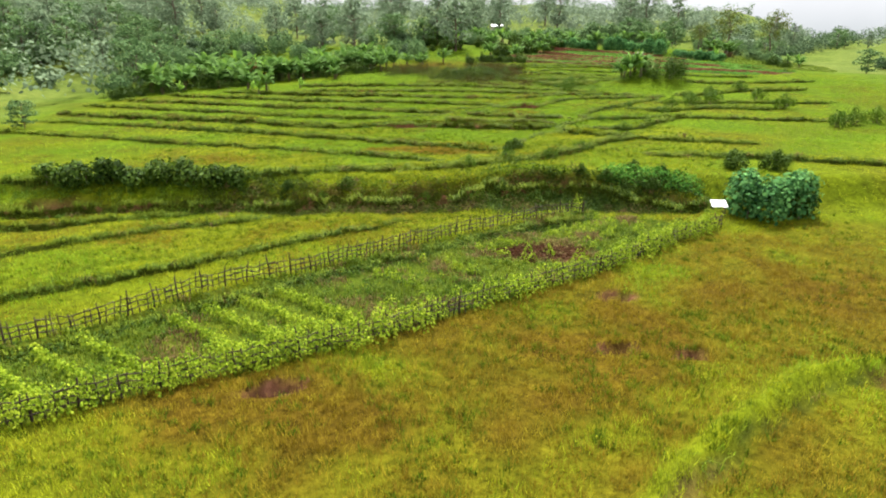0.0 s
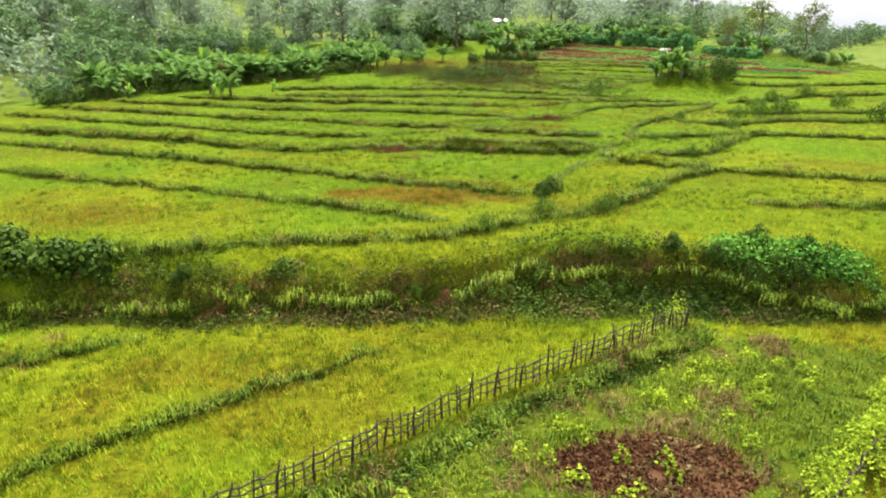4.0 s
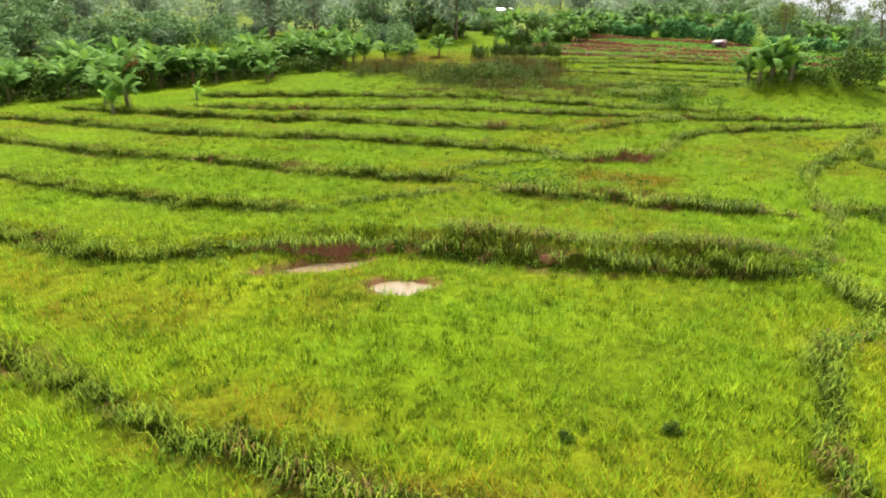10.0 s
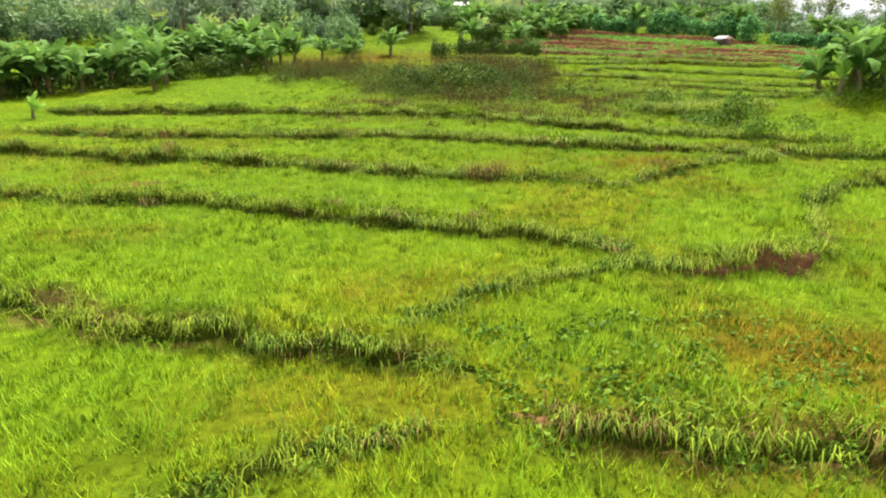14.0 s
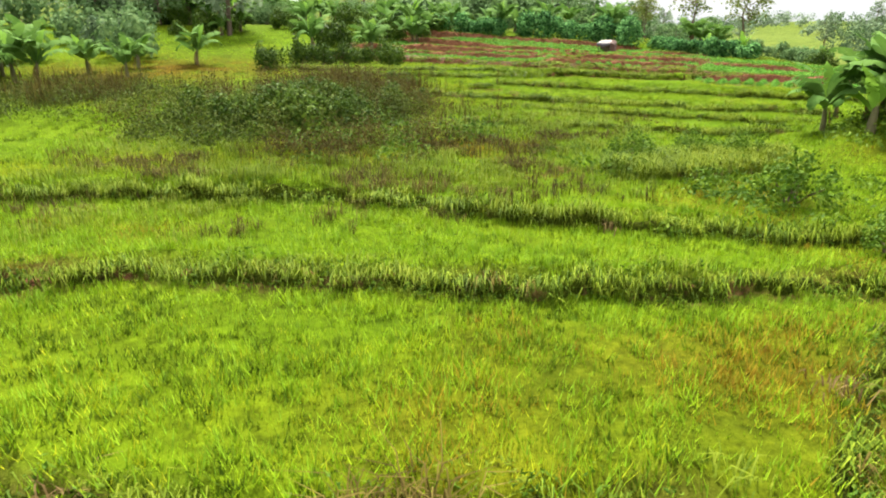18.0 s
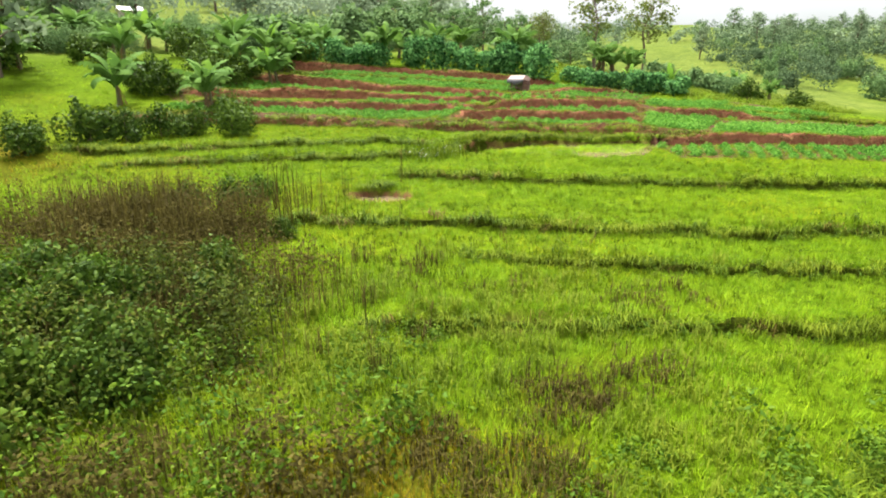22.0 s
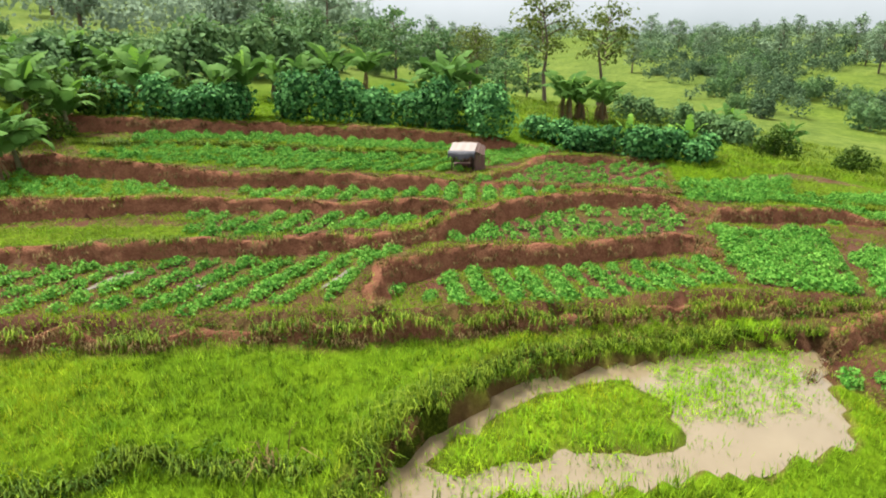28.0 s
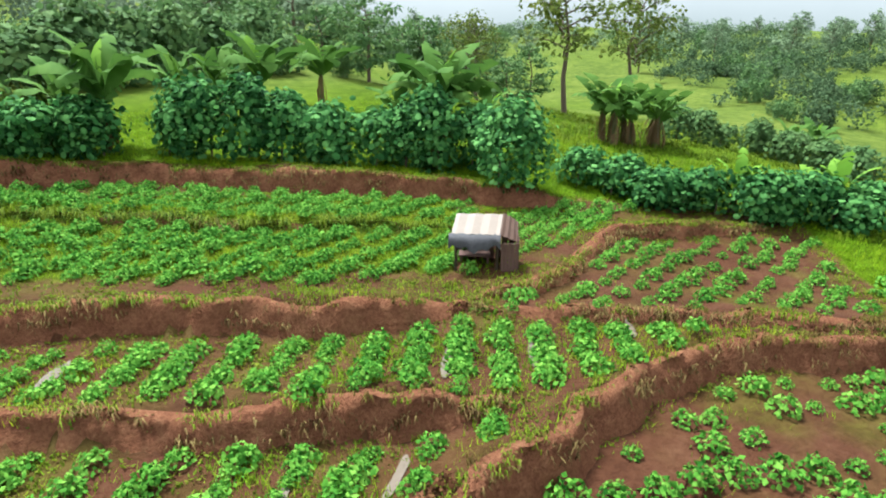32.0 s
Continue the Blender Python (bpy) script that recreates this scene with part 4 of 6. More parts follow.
part("bank_shag", mesh_of("bank_shag", vs, tri, M_SHAG), None, "dead brown grass and roots down the bare banks", "grass", kind="stuff")

# leafy weeds on the overgrown banks
wx, wy = [], []
for pts, step, earth, grow, reach in EDGES:
    if grow >= 0.28 and earth < 0.75:
        for (ax, ay), (bx, by) in zip(pts[:-1], pts[1:]):
            n = int(math.hypot(bx - ax, by - ay) / 0.15 * (0.25 + 0.75 * grow))
            s = rs.rand(n)
            o = 0.02 + 0.2 * rs.normal(size=n) * (0.5 + step)
            ln = math.hypot(bx - ax, by - ay)
            wx.append(ax + (bx - ax) * s - (by - ay) / ln * o)
            wy.append(ay + (by - ay) * s + (bx - ax) / ln * o)
wx, wy = np.concatenate(wx), np.concatenate(wy)
keep = (lattice_noise(wx + 20, wy, 1.8) > 0.36) & (wx > -30)
wx, wy = wx[keep], wy[keep]


def leaf_heap(rs, cx, cy, radius, height, per, leaf, slim=0.75):
    """Leaves heaped over many centres at once."""
    n = len(cx) * per
    x, y, radius, height = [np.repeat(np.asarray(v, float) * np.ones(len(cx)), per) for v in (cx, cy, radius, height)]
    a, q = rs.rand(n) * 2 * np.pi, np.sqrt(rs.rand(n))
    px, py = x + radius * q * np.cos(a), y + radius * q * np.sin(a)
    top = height * (1 - 0.75 * q**2)
    pz = ground_height(px, py) + top * (0.25 + 0.75 * rs.rand(n) ** 0.5)
    nm = np.stack([np.cos(a) * q, np.sin(a) * q, 0.75 + 0 * a], -1) + 0.45 * rs.normal(size=(n, 3))
    return leaves_at(rs, np.stack([px, py, pz], -1), nm, leaf * (0.6 + 0.8 * rs.rand(n)), slim)


vs, tri = leaf_heap(rs, wx, wy, 0.24, 0.18 + 0.22 * rs.rand(len(wx)), 18, 0.1, 0.4)
k = rs.rand(len(wx)) < 0.5
v2, t2 = leaf_heap(rs, wx[k] + 0.15 * rs.normal(size=k.sum()), wy[k] + 0.25 + 0.15 * rs.normal(size=k.sum()), 0.22, 0.14 + 0.16 * rs.rand(k.sum()), 16, 0.1, 0.3)
part("lip_weeds", mesh_of("lip_weeds", v2, t2, M_LIP), None, "bright tufts of weeds on the terrace lips", "weeds", kind="stuff")
part("bank_weeds", mesh_of("bank_weeds", vs, tri, M_SHRUB), None, "leafy green weeds overgrowing the terrace banks", "weeds", kind="stuff")

# ---------------------------------------------------------------- water
def water_sheet(name, pts, z, label):
    me = mesh_py(name, [(x, y, z) for x, y in pts], [tuple(range(len(pts)))], M_WATER, False)
    return part(name, me, None, label, "water", kind="structure")


for px, py, rx, ry, turn, depth, level in PITS:
    if level >= 0.5:
        continue
    c, s = math.cos(turn), math.sin(turn)
    ring = [(px + 1.15 * (rx * math.cos(w) * c - ry * math.sin(w) * s), py + 1.15 * (rx * math.cos(w) * s + ry * math.sin(w) * c)) for w in np.linspace(0, 2 * math.pi, 28, endpoint=False)]
    rim = min(ground_at(px + 1.5 * (a - px), py + 1.5 * (b - py)) for a, b in ring[::2])
    water_sheet("water_pit", ring, rim - level, "muddy brown water standing in a dug pit")
water_sheet("water_pond", [(29.9 + (x - 29.9) * 1.02, 112.3 + (y - 112.3) * 1.03) for x, y in POND], 11.205, "shallow muddy water on a flooded paddy")


# ---------------------------------------------------------------- banana plants
def banana_leaf(rs, length, width, droop, ragged, name, mat):
    """A split blade along an arching midrib that leaves the origin along +x and up."""
    n = 10
    vs, fs = [], []
    spine, ang = [], radians(82 - 10 * droop)
    p = Vector((0, 0, 0))
    for i in range(n + 1):
        spine.append(p.copy())
        p = p + Vector((math.cos(ang), 0, math.sin(ang))) * (length / n)
        ang -= radians((38 + 78 * droop) / n) * (0.3 + 1.4 * i / n)
    torn = [[rs.rand() < 0.18 + 0.4 * ragged * (i > 3) for i in range(n + 1)] for _ in (0, 1)]
    for i in range(n + 1):
        s = i / n
        w = width * (math.sin(math.pi * min(1, max(0.0, (s - 0.14)) / 0.88)) ** 0.55 if 0.14 < s < 1.0 else 0.04)
        d = (spine[min(i + 1, n)] - spine[max(i - 1, 0)]).normalized()
        nrm = Vector((-d.z, 0, d.x))
        vs.append(spine[i])
        for j, side in enumerate((-1, 1)):
            e = spine[i] + Vector((0, side, 0)) * w * 0.47 + nrm * w * 0.16 - Vector((0, 0, 1)) * w * (0.12 + 0.12 * rs.rand() + 0.3 * ragged * rs.rand())
            gap = 0.014 * length if torn[j][i] else 0.0
            vs += [e - d * gap - Vector((0, 0, gap * 2)), e + d * gap]
    for i in range(n):
        a, b = i * 5, (i + 1) * 5
        fs.append((a, a + 2, b + 1, b))
        fs.append((a, b, b + 3, a + 4))
    return mesh_py(name, vs, fs, mat)


def banana_plant(seed, height, leaves=9, dead=2, name="banana_plant", label="banana plant with broad torn green leaves", lean=0.06, stem=0.28, young=False):
    r = np.random.RandomState(seed)
    base = new(name)
    tagged(base, label, "banana plant", "banana plants")
    trunk = height * stem
    top = Vector((lean * trunk, 0, trunk))
    vs, fs = tube([(0, 0, -0.2), (0.01, 0, 0.1), (lean * trunk * 0.4, 0, trunk * 0.5), top, top + Vector((0, 0, 0.25))], [0.16, 0.15, 0.12, 0.09, 0.05])
    part("stem", mesh_py("stem", vs, fs, M_STEM), base, "brown-green sheathed stem")
    for k in range(leaves):
        droop = ((0.35 if k else 0.0) + 1.4 * k / leaves * (0.75 + 0.5 * r.rand())) * (0.45 if young else 1)
        me = banana_leaf(r, height * (0.6 + 0.16 * r.rand()) * (0.72 if k == 0 else 1.0), height * 0.19 * (0.8 + 0.4 * r.rand()), droop, 0.25 + 0.6 * (k / leaves), "leaf", M_BANANANEW if k == 0 or young else M_BANANA)
        ob = part("leaf", me, base)
        ob.matrix_basis = Matrix.Translation(top + Vector((0, 0, 0.15 - 0.45 * k / leaves))) @ pose(0, 0, 0, 0, 0, 137.5 * k + 25 * r.rand()) @ pose(0, 0, 0, 70 * r.rand() - 35, 0, 0)
    for k in range(dead):
        me = banana_leaf(r, min(trunk * 1.45, height * 0.5) * (0.7 + 0.6 * r.rand()), height * 0.045, 0.1, 1.0, "dead_leaf", M_BANANADRY)
        ob = part("dead_leaf", me, base, "withered brown leaf hanging down")
        ob.matrix_basis = Matrix.Translation(top + Vector((0, 0, 0.25 - 0.2 * r.rand()))) @ pose(0, 0, 0, 0, 0, 360 * r.rand()) @ pose(0.08, 0, 0, 0, 138 + 40 * r.rand(), 0)
    return base


def place(ob, x, y, turn=0, size=1.0, sink=0.05, tilt=0):
    return pose(x, y, ground_at(x, y) - sink, tilt, 0, turn) @ Matrix.Diagonal((size, size, size, 1))


KIND_COUNT = {}


def put(proto, x, y, size=1.0, turn=None, label=""):
    """Set a first use of a prototype in place, later ones as copies."""
    turn = random.uniform(0, 360) if turn is None else turn
    m = place(None, x, y, turn, size)
    if proto.name not in KIND_COUNT:
        KIND_COUNT[proto.name] = 1
        proto.matrix_basis = m
        ob = proto
    else:
        ob = copy_thing(proto, m)
        ob.matrix_basis = m
    if label:
        ob["label"] = label
    return ob


BANANAS = [banana_plant(3, 3.7, 14, 3), banana_plant(5, 3.2, 13, 4, lean=-0.08), banana_plant(8, 4.1, 15, 3, lean=0.1), banana_plant(13, 2.2, 7, 0, label="young banana plant with upright bright leaves", young=True)]
TALLBANANA = banana_plant(17, 4.6, 15, 7, label="tall banana plant with torn arching leaves and dead brown ones below", stem=0.42)
DRYBANANA = banana_plant(21, 3.0, 13, 30, "dry_banana_plant", "banana clump skirted with hanging brown dead leaves", stem=0.42)


# ---------------------------------------------------------------- bushes and trees
def bush(seed, w, h, n, leaf, mat, name="bush", label="", lobes=13, slim=0.6, category="bush", stems=5):
    r = np.random.RandomState(seed)
    base = new(name)
    tagged(base, label, category)
    lob = []
    for k in range(lobes):
        a, q = 2.4 * k + r.rand(), 0.8 * r.rand() ** 0.6 * (k > 0)
        s = 0.2 + 0.2 * r.rand()
        zc = h * (0.28 + 0.45 * r.rand() * (1 - 0.8 * q))
        lob.append((w * 0.5 * q * math.cos(a) * 1.3, w * 0.5 * q * math.sin(a) * 1.3, zc, w * 0.5 * s * 1.35, w * 0.5 * s * 1.35, min(zc * 1.05, h * 0.42)))
    vs, tri = lobes_cloud(r, n, lob, leaf, 0.45, 0.3, slim)
    vs[:, 2] = np.maximum(vs[:, 2], 0.02)
    part("foliage", mesh_of("foliage", vs, tri, mat), base)
    pieces = []
    for k in range(stems):
        lx, ly, lz = lob[k % lobes][:3]
        pieces.append(tube([(0.1 * r.normal(), 0.1 * r.normal(), -0.1), (lx * 0.5, ly * 0.5, lz * 0.6), (lx, ly, lz)], [0.035, 0.025, 0.012], 5))
    part("branching_stem", mesh_py("branching_stem", *joined(*pieces), M_BARK), base, "thin brown stems")
    return base


def tree(seed, height, spread, n, leaf, mat, bare=0.35, name="tree", label="", clumps=16):
    r = np.random.RandomState(seed)
    base = new(name)
    tagged(base, label, "tree")
    pieces, tips = [], []
    bend = [Vector((0.04 * height * r.normal() * s, 0.04 * height * r.normal() * s, height * 0.86 * s)) for s in (0, 0.3, 0.6, 1)]
    bend[0].z = -0.3
    pieces.append(tube(bend, [height * 0.022, height * 0.017, height * 0.011, height * 0.004], 7))
    for k in range(clumps):
        s = bare + (1 - bare) * (k + 0.5) / clumps
        at = bend[1].lerp(bend[3], (s - 0.3) / 0.7) if s > 0.3 else bend[0].lerp(bend[1], s / 0.3)
        a = 2.4 * k + r.rand()
        out = spread * (0.35 + 0.6 * math.sin(math.pi * min(1, (s - bare) / (1 - bare) * 0.85 + 0.12))) * (0.7 + 0.5 * r.rand()) * 0.5
        end = at + Vector((math.cos(a) * out, math.sin(a) * out, height * (0.04 + 0.07 * r.rand())))
        pieces.append(tube([at, at.lerp(end, 0.5) + Vector((0, 0, 0.02 * height)), end], [height * 0.007, height * 0.005, height * 0.002], 5))
        tips.append((*end, spread * (0.2 + 0.1 * r.rand()), spread * (0.2 + 0.1 * r.rand()), height * (0.08 + 0.04 * r.rand())))
        mid = at.lerp(end, 0.55)
        tips.append((*mid, spread * 0.16, spread * 0.16, height * 0.07))
    part("trunk", mesh_py("trunk", *joined(*pieces), M_BARK), base, "bare brown trunk and limbs")
    vs, tri = lobes_cloud(r, n, tips, leaf, 0.75, 0.3)
    part("crown", mesh_of("crown", vs, tri, mat), base)
    return base


NEARTHICKET = bush(54, 5.0, 4.4, 2600, 0.27, M_TREE, "thicket", "dense green thicket of small-leaved trees", 14, category="thicket")
BUSHES = [bush(31, 2.6, 2.0, 1350, 0.2, M_BUSH, "bush", "dense dark green bush on a terrace edge", slim=0.7), bush(32, 2.0, 1.5, 1100, 0.12, M_SHRUB, "shrub", "rounded mid-green shrub among the grass"),
          bush(33, 3.4, 2.8, 1500, 0.26, M_BUSH, "bush", "large dark green bush")]
THICKETS = [bush(51, 5.0, 4.4, 850, 0.48, M_TREE, "thicket", "dense dark green thicket of leafy trees", 9, category="thicket"),
            bush(53, 4.0, 3.2, 700, 0.44, M_SCRUB, "thicket", "mid-green thicket of shrubs", 8, category="thicket")]
# The two tall far-slope trees have haze mixed into their leaf colour.
TREES = [tree(41, 9, 6, 1000, 0.6, M_TREE, 0.12, "tree", "leafy broad green tree"), tree(42, 12, 6.5, 900, 0.7, M_TREEHAZE, 0.15, "tree", "tall green tree on the far slope, haze mixed into its leaf colour"),
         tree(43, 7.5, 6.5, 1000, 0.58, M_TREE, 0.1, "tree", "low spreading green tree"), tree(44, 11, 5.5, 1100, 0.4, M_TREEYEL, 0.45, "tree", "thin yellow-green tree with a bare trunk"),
         tree(45, 13, 6, 900, 0.7, M_TREEHAZE, 0.18, "tree", "tall green tree on the far slope, haze mixed into its leaf colour", 20)]

rnd = random.Random(5)
# west banana grove beside the terraces
for k in range(84):
    s = rnd.random()
    bx = -46 + 34 * s + rnd.uniform(-2, 2)
    by = 88 + 26 * s + 16 * rnd.random() ** 1.3 + (5 if bx < -36 else 0)
    put(BANANAS[rnd.choice((0, 0, 1, 1, 2))], bx, by, rnd.uniform(1.0, 1.45))
for bx, by, sz in ((-26, 88.8, 1.2), (-25, 89.2, 1.15), (-27.5, 90.5, 0.8), (-21.5, 94.6, 0.8), (-39.5, 94, 0.9), (-41.5, 93, 0.9), (-29, 93.5, 1.0), (-18, 105, 0.8)):
    put(BANANAS[rnd.randrange(4)], bx, by, sz)
for k in range(40):
    s = rnd.random()
    put(BUSHES[rnd.randrange(3)], -47 + 34 * s, 87.5 + 26 * s + rnd.uniform(0, 14), rnd.uniform(0.6, 1.1))
put(bush(36, 2.6, 3.0, 900, 0.22, M_RUST, "rusty_shrub", "tall shrub with rust-brown leaves in the banana grove"), -31, 103, 1.2)
gs = [(-47 + 35 * rnd.random(), 0) for k in range(230)]
gs = np.array([(a, 87.6 + 26 * (a + 47) / 35 + 15 * rnd.random()) for a, _ in gs])
vs, tri = leaf_heap(rs, gs[:, 0], gs[:, 1], 1.3, 0.8 + 0.9 * rs.rand(len(gs)), 60, 0.26, 0.5)
part("grove_undergrowth", mesh_of("grove_undergrowth", vs, tri, M_BUSH), None, "dark green undergrowth beneath the banana grove", "undergrowth", kind="stuff")
# bananas on the bare shelf behind the weeds
for bx, by, sz in ((-10.5, 118, 1.1), (-9.2, 117.6, 1.0), (-4.2, 118.6, 0.9), (-12, 121, 1.0), (-6.9, 121, 0.9)):
    put(BANANAS[rnd.randrange(3)], bx, by, sz)
# clump on the east knoll
for bx, by, sz in ((26.2, 88.6, 1.05), (27.4, 88.0, 1.6), (28.2, 89.6, 1.1), (25.4, 89.0, 1.35), (29.2, 91.5, 1.0), (27.2, 90.6, 1.1), (25.6, 91.2, 0.85)):
    put(BANANAS[3 if sz > 1.3 else rnd.randrange(3)], bx, by, sz)
put(bush(37, 4.4, 3.4, 3400, 0.2, M_BUSH, "bush", "large rounded olive bush on the east knoll", 16), 30.8, 86.4)
# garden-side growth near the white shed
for bx, by, sz in ((17.6, 33.8, 0.8), (19.8, 33.2, 0.7), (18.3, 38.2, 0.62), (20.8, 38.0, 0.62)):
    put(BUSHES[2] if by < 37 else BUSHES[0], bx, by, sz)
for bx, by, sz in ((-4, 34.5, 0.6), (-1, 34.8, 0.7), (2, 34.9, 0.8), (4.6, 35, 0.5), (6.2, 35.2, 0.55), (8.2, 36, 0.5), (9.6, 35.6, 0.65), (11.4, 36.4, 0.7), (13, 36, 0.7), (7.2, 34.4, 0.5), (-7, 34.6, 0.6)):
    put(BUSHES[int(bx < 4)], bx, by, 0.55 * sz)
for bx, by, sz in ((3.4, 35.4, 0.6), (5.4, 34.8, 0.7), (10.6, 35, 0.6), (12.2, 35, 0.6), (8.9, 34.6, 0.5), (-9, 34.8, 0.5), (-5.6, 35, 0.6), (-12, 35, 0.7)):
    put(BUSHES[0], bx, by, 0.6 * sz, label="dark green bush overhanging the lower bank")
for bx, by, sz in ((1.6, 38.4, 0.6), (4.2, 40.4, 0.6), (7.2, 41.5, 0.6), (10, 44.5, 0.6), (16, 81, 0.8), (17, 84.6, 1.1), (15.6, 90.2, 0.8), (18.2, 90.4, 0.8), (19.6, 89.4, 0.8), (34.9, 54.9, 1.0), (37, 56, 1.1), (39.5, 56.6, 1.1), (36, 66, 1.1), (22, 62, 0.6), (26.7, 67.6, 1.0), (29.7, 69.6, 1.1), (24, 65.8, 0.8), (28, 71, 0.8), (15.6, 53.4, 0.5), (18.6, 56.2, 0.5), (33, 78, 0.9), (38, 81, 1.0), (36, 72, 1.0), (20, 67.4, 0.5), (14.8, 58.6, 0.4), (16.4, 58.8, 0.4)):
    put(BUSHES[1], bx, by, sz)
for bx, by, sz in ((4.7, 43.6, 0.38), (5.2, 44.3, 0.4), (0.4, 45.6, 0.15), (3.9, 47.8, 0.13), (2.0, 47.5, 0.11), (5.4, 45.4, 0.3)):
    put(BUSHES[0], bx, by, sz, label="small dark green bush on a terrace corner")
# plants round the upper fields
for bx, by, sz in ((9.7, 131.4, 1.0), (14.3, 127.8, 0.95), (20.8, 136.6, 1.0), (18.6, 138.6, 1.1), (21.6, 137.8, 0.9), (25.3, 152, 1.0), (29.3, 147.4, 1.2), (33, 145.8, 1.2), (40, 148, 1.3), (38.4, 149.5, 1.2), (47.8, 137.8, 1.2), (45.0, 140.4, 1.2), (24.4, 143.6, 1.2), (15, 130, 0.9), (2, 143, 1.0), (4, 146, 1.0), (0, 124, 0.9), (-4, 123.2, 1.0), (31.6, 95.6, 0.8), (72.6, 134.6, 0.9), (74.4, 133.6, 0.85), (71, 127, 0.7)):
    put(BANANAS[rnd.randrange(3)], bx, by, sz)
for bx, by, sz in ((53.6, 125.4, 1.35), (50.8, 128.0, 1.15)):
    put(BANANAS[3], bx, by, sz)
for bx, by, sz in ((33.9, 143.7, 1.0), (45.4, 138.5, 1.1), (46.4, 139.2, 0.95), (41.2, 146.2, 1.0), (46.0, 149.0, 0.9), (22.8, 143.9, 0.95)):
    put(TALLBANANA, bx, by, sz)
for bx, by, sz in ((57.2, 137.8, 1.3), (58.1, 137.2, 1.1), (60.2, 137.0, 1.25), (61.4, 137.6, 1.1), (57.6, 138.8, 1.2), (58.9, 138.2, 1.0), (62.2, 138.4, 1.2)):
    put(DRYBANANA, bx, by, sz)
for bx, by, sz in ((12.8, 134, 1.1), (11.6, 135.2, 1.0), (16.6, 136.8, 1.1), (18.2, 137, 1.0), (7.6, 122.4, 0.8), (9.3, 121.6, 0.8), (11, 122.2, 0.8), (12.4, 121.6, 0.6), (32.2, 145.4, 1.0), (30.8, 146, 0.8), (15, 124.6, 0.8), (14.4, 121.2, 0.7), (23.4, 142.8, 0.8), (64.6, 125.2, 1.0), (64.4, 120.2, 0.8), (5, 121.2, 0.7), (20, 139.6, 0.8)):
    put(BUSHES[rnd.choice((0, 2))], bx, by, sz)

for k in range(34):
    put(BANANAS[rnd.randrange(3)], rnd.uniform(-6, 32), rnd.uniform(148, 166), rnd.uniform(0.9, 1.3))
for k in range(26):
    put(BUSHES[rnd.choice((0, 2))], rnd.uniform(-8, 30), rnd.uniform(142, 164), rnd.uniform(0.7, 1.2))


# ---------------------------------------------------------------- far slopes
def wood(count, region, sizes, protos, seed):
    r = random.Random(seed)
    for k in range(count):
        x, y = region(r)
        put(protos[r.randrange(len(protos))], x, y, r.uniform(*sizes))


def fan(r, a0, a1, d0, d1):
    a, d = radians(r.uniform(a0, a1)), r.uniform(d0, d1)
    return 29 + d * math.cos(a), 118 + d * math.sin(a)


wood(50, lambda r: (r.uniform(-85, 0), r.uniform(126, 165)), (0.7, 1.2), THICKETS, 1)
wood(34, lambda r: (r.uniform(-90, 10), r.uniform(140, 200)), (0.7, 1.1), [TREES[0], TREES[1], TREES[2]], 11)
wood(60, lambda r: (r.uniform(-100, -46), r.uniform(92, 150)), (0.7, 1.1), [THICKETS[0], THICKETS[1], TREES[0], TREES[2]], 2)
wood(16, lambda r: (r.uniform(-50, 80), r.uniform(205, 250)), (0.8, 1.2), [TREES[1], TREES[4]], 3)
wood(26, lambda r: (26 + r.uniform(0, 40), 161 + r.uniform(0, 14)), (0.6, 0.9), [NEARTHICKET], 4)
wood(14, lambda r: (46 + r.uniform(0, 34), 160 + r.uniform(0, 20)), (0.6, 0.85), [TREES[0], TREES[2]], 14)
wood(16, lambda r: (r.uniform(0, 24), r.uniform(152, 172)), (0.5, 0.8), [NEARTHICKET], 15)
def clustered(r, *args):
    while True:
        x, y = fan(r, *args)
        if float(lattice_noise(np.array([x]), np.array([y]), 28.0)[0]) > 0.47:
            return x, y


wood(34, lambda r: clustered(r, 6, 50, 72, 150), (0.4, 1.0), [THICKETS[0], THICKETS[1]], 6)
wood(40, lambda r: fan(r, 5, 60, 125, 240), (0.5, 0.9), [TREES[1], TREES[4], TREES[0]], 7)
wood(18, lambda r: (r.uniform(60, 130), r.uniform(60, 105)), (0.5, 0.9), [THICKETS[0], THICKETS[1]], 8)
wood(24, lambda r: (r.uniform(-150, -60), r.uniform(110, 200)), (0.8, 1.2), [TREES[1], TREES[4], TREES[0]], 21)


def far_woods(name, count, region, size, leaf, mat, label, seed, per=170):
    """Far woodland as one mass: leafy mounds of uneven height standing on the slope."""
    r, q = random.Random(seed), np.random.RandomState(seed)
    lob = []
    for k in range(count):
        x, y = region(r)
        h = size * r.uniform(0.45, 1.1)
        z = ground_at(x, y)
        for j in range(3):
            lob.append((x + 0.4 * h * q.normal(), y + 0.4 * h * q.normal(), z + h * (0.3 + 0.25 * j * r.random()), h * r.uniform(0.3, 0.5), h * r.uniform(0.3, 0.5), h * r.uniform(0.25, 0.42)))
    vs, tri = lobes_cloud(q, count * per, lob, leaf, 0.5, 0.35, 0.7)
    part(name, mesh_of(name, vs, tri, mat), None, label, "woods", kind="stuff")


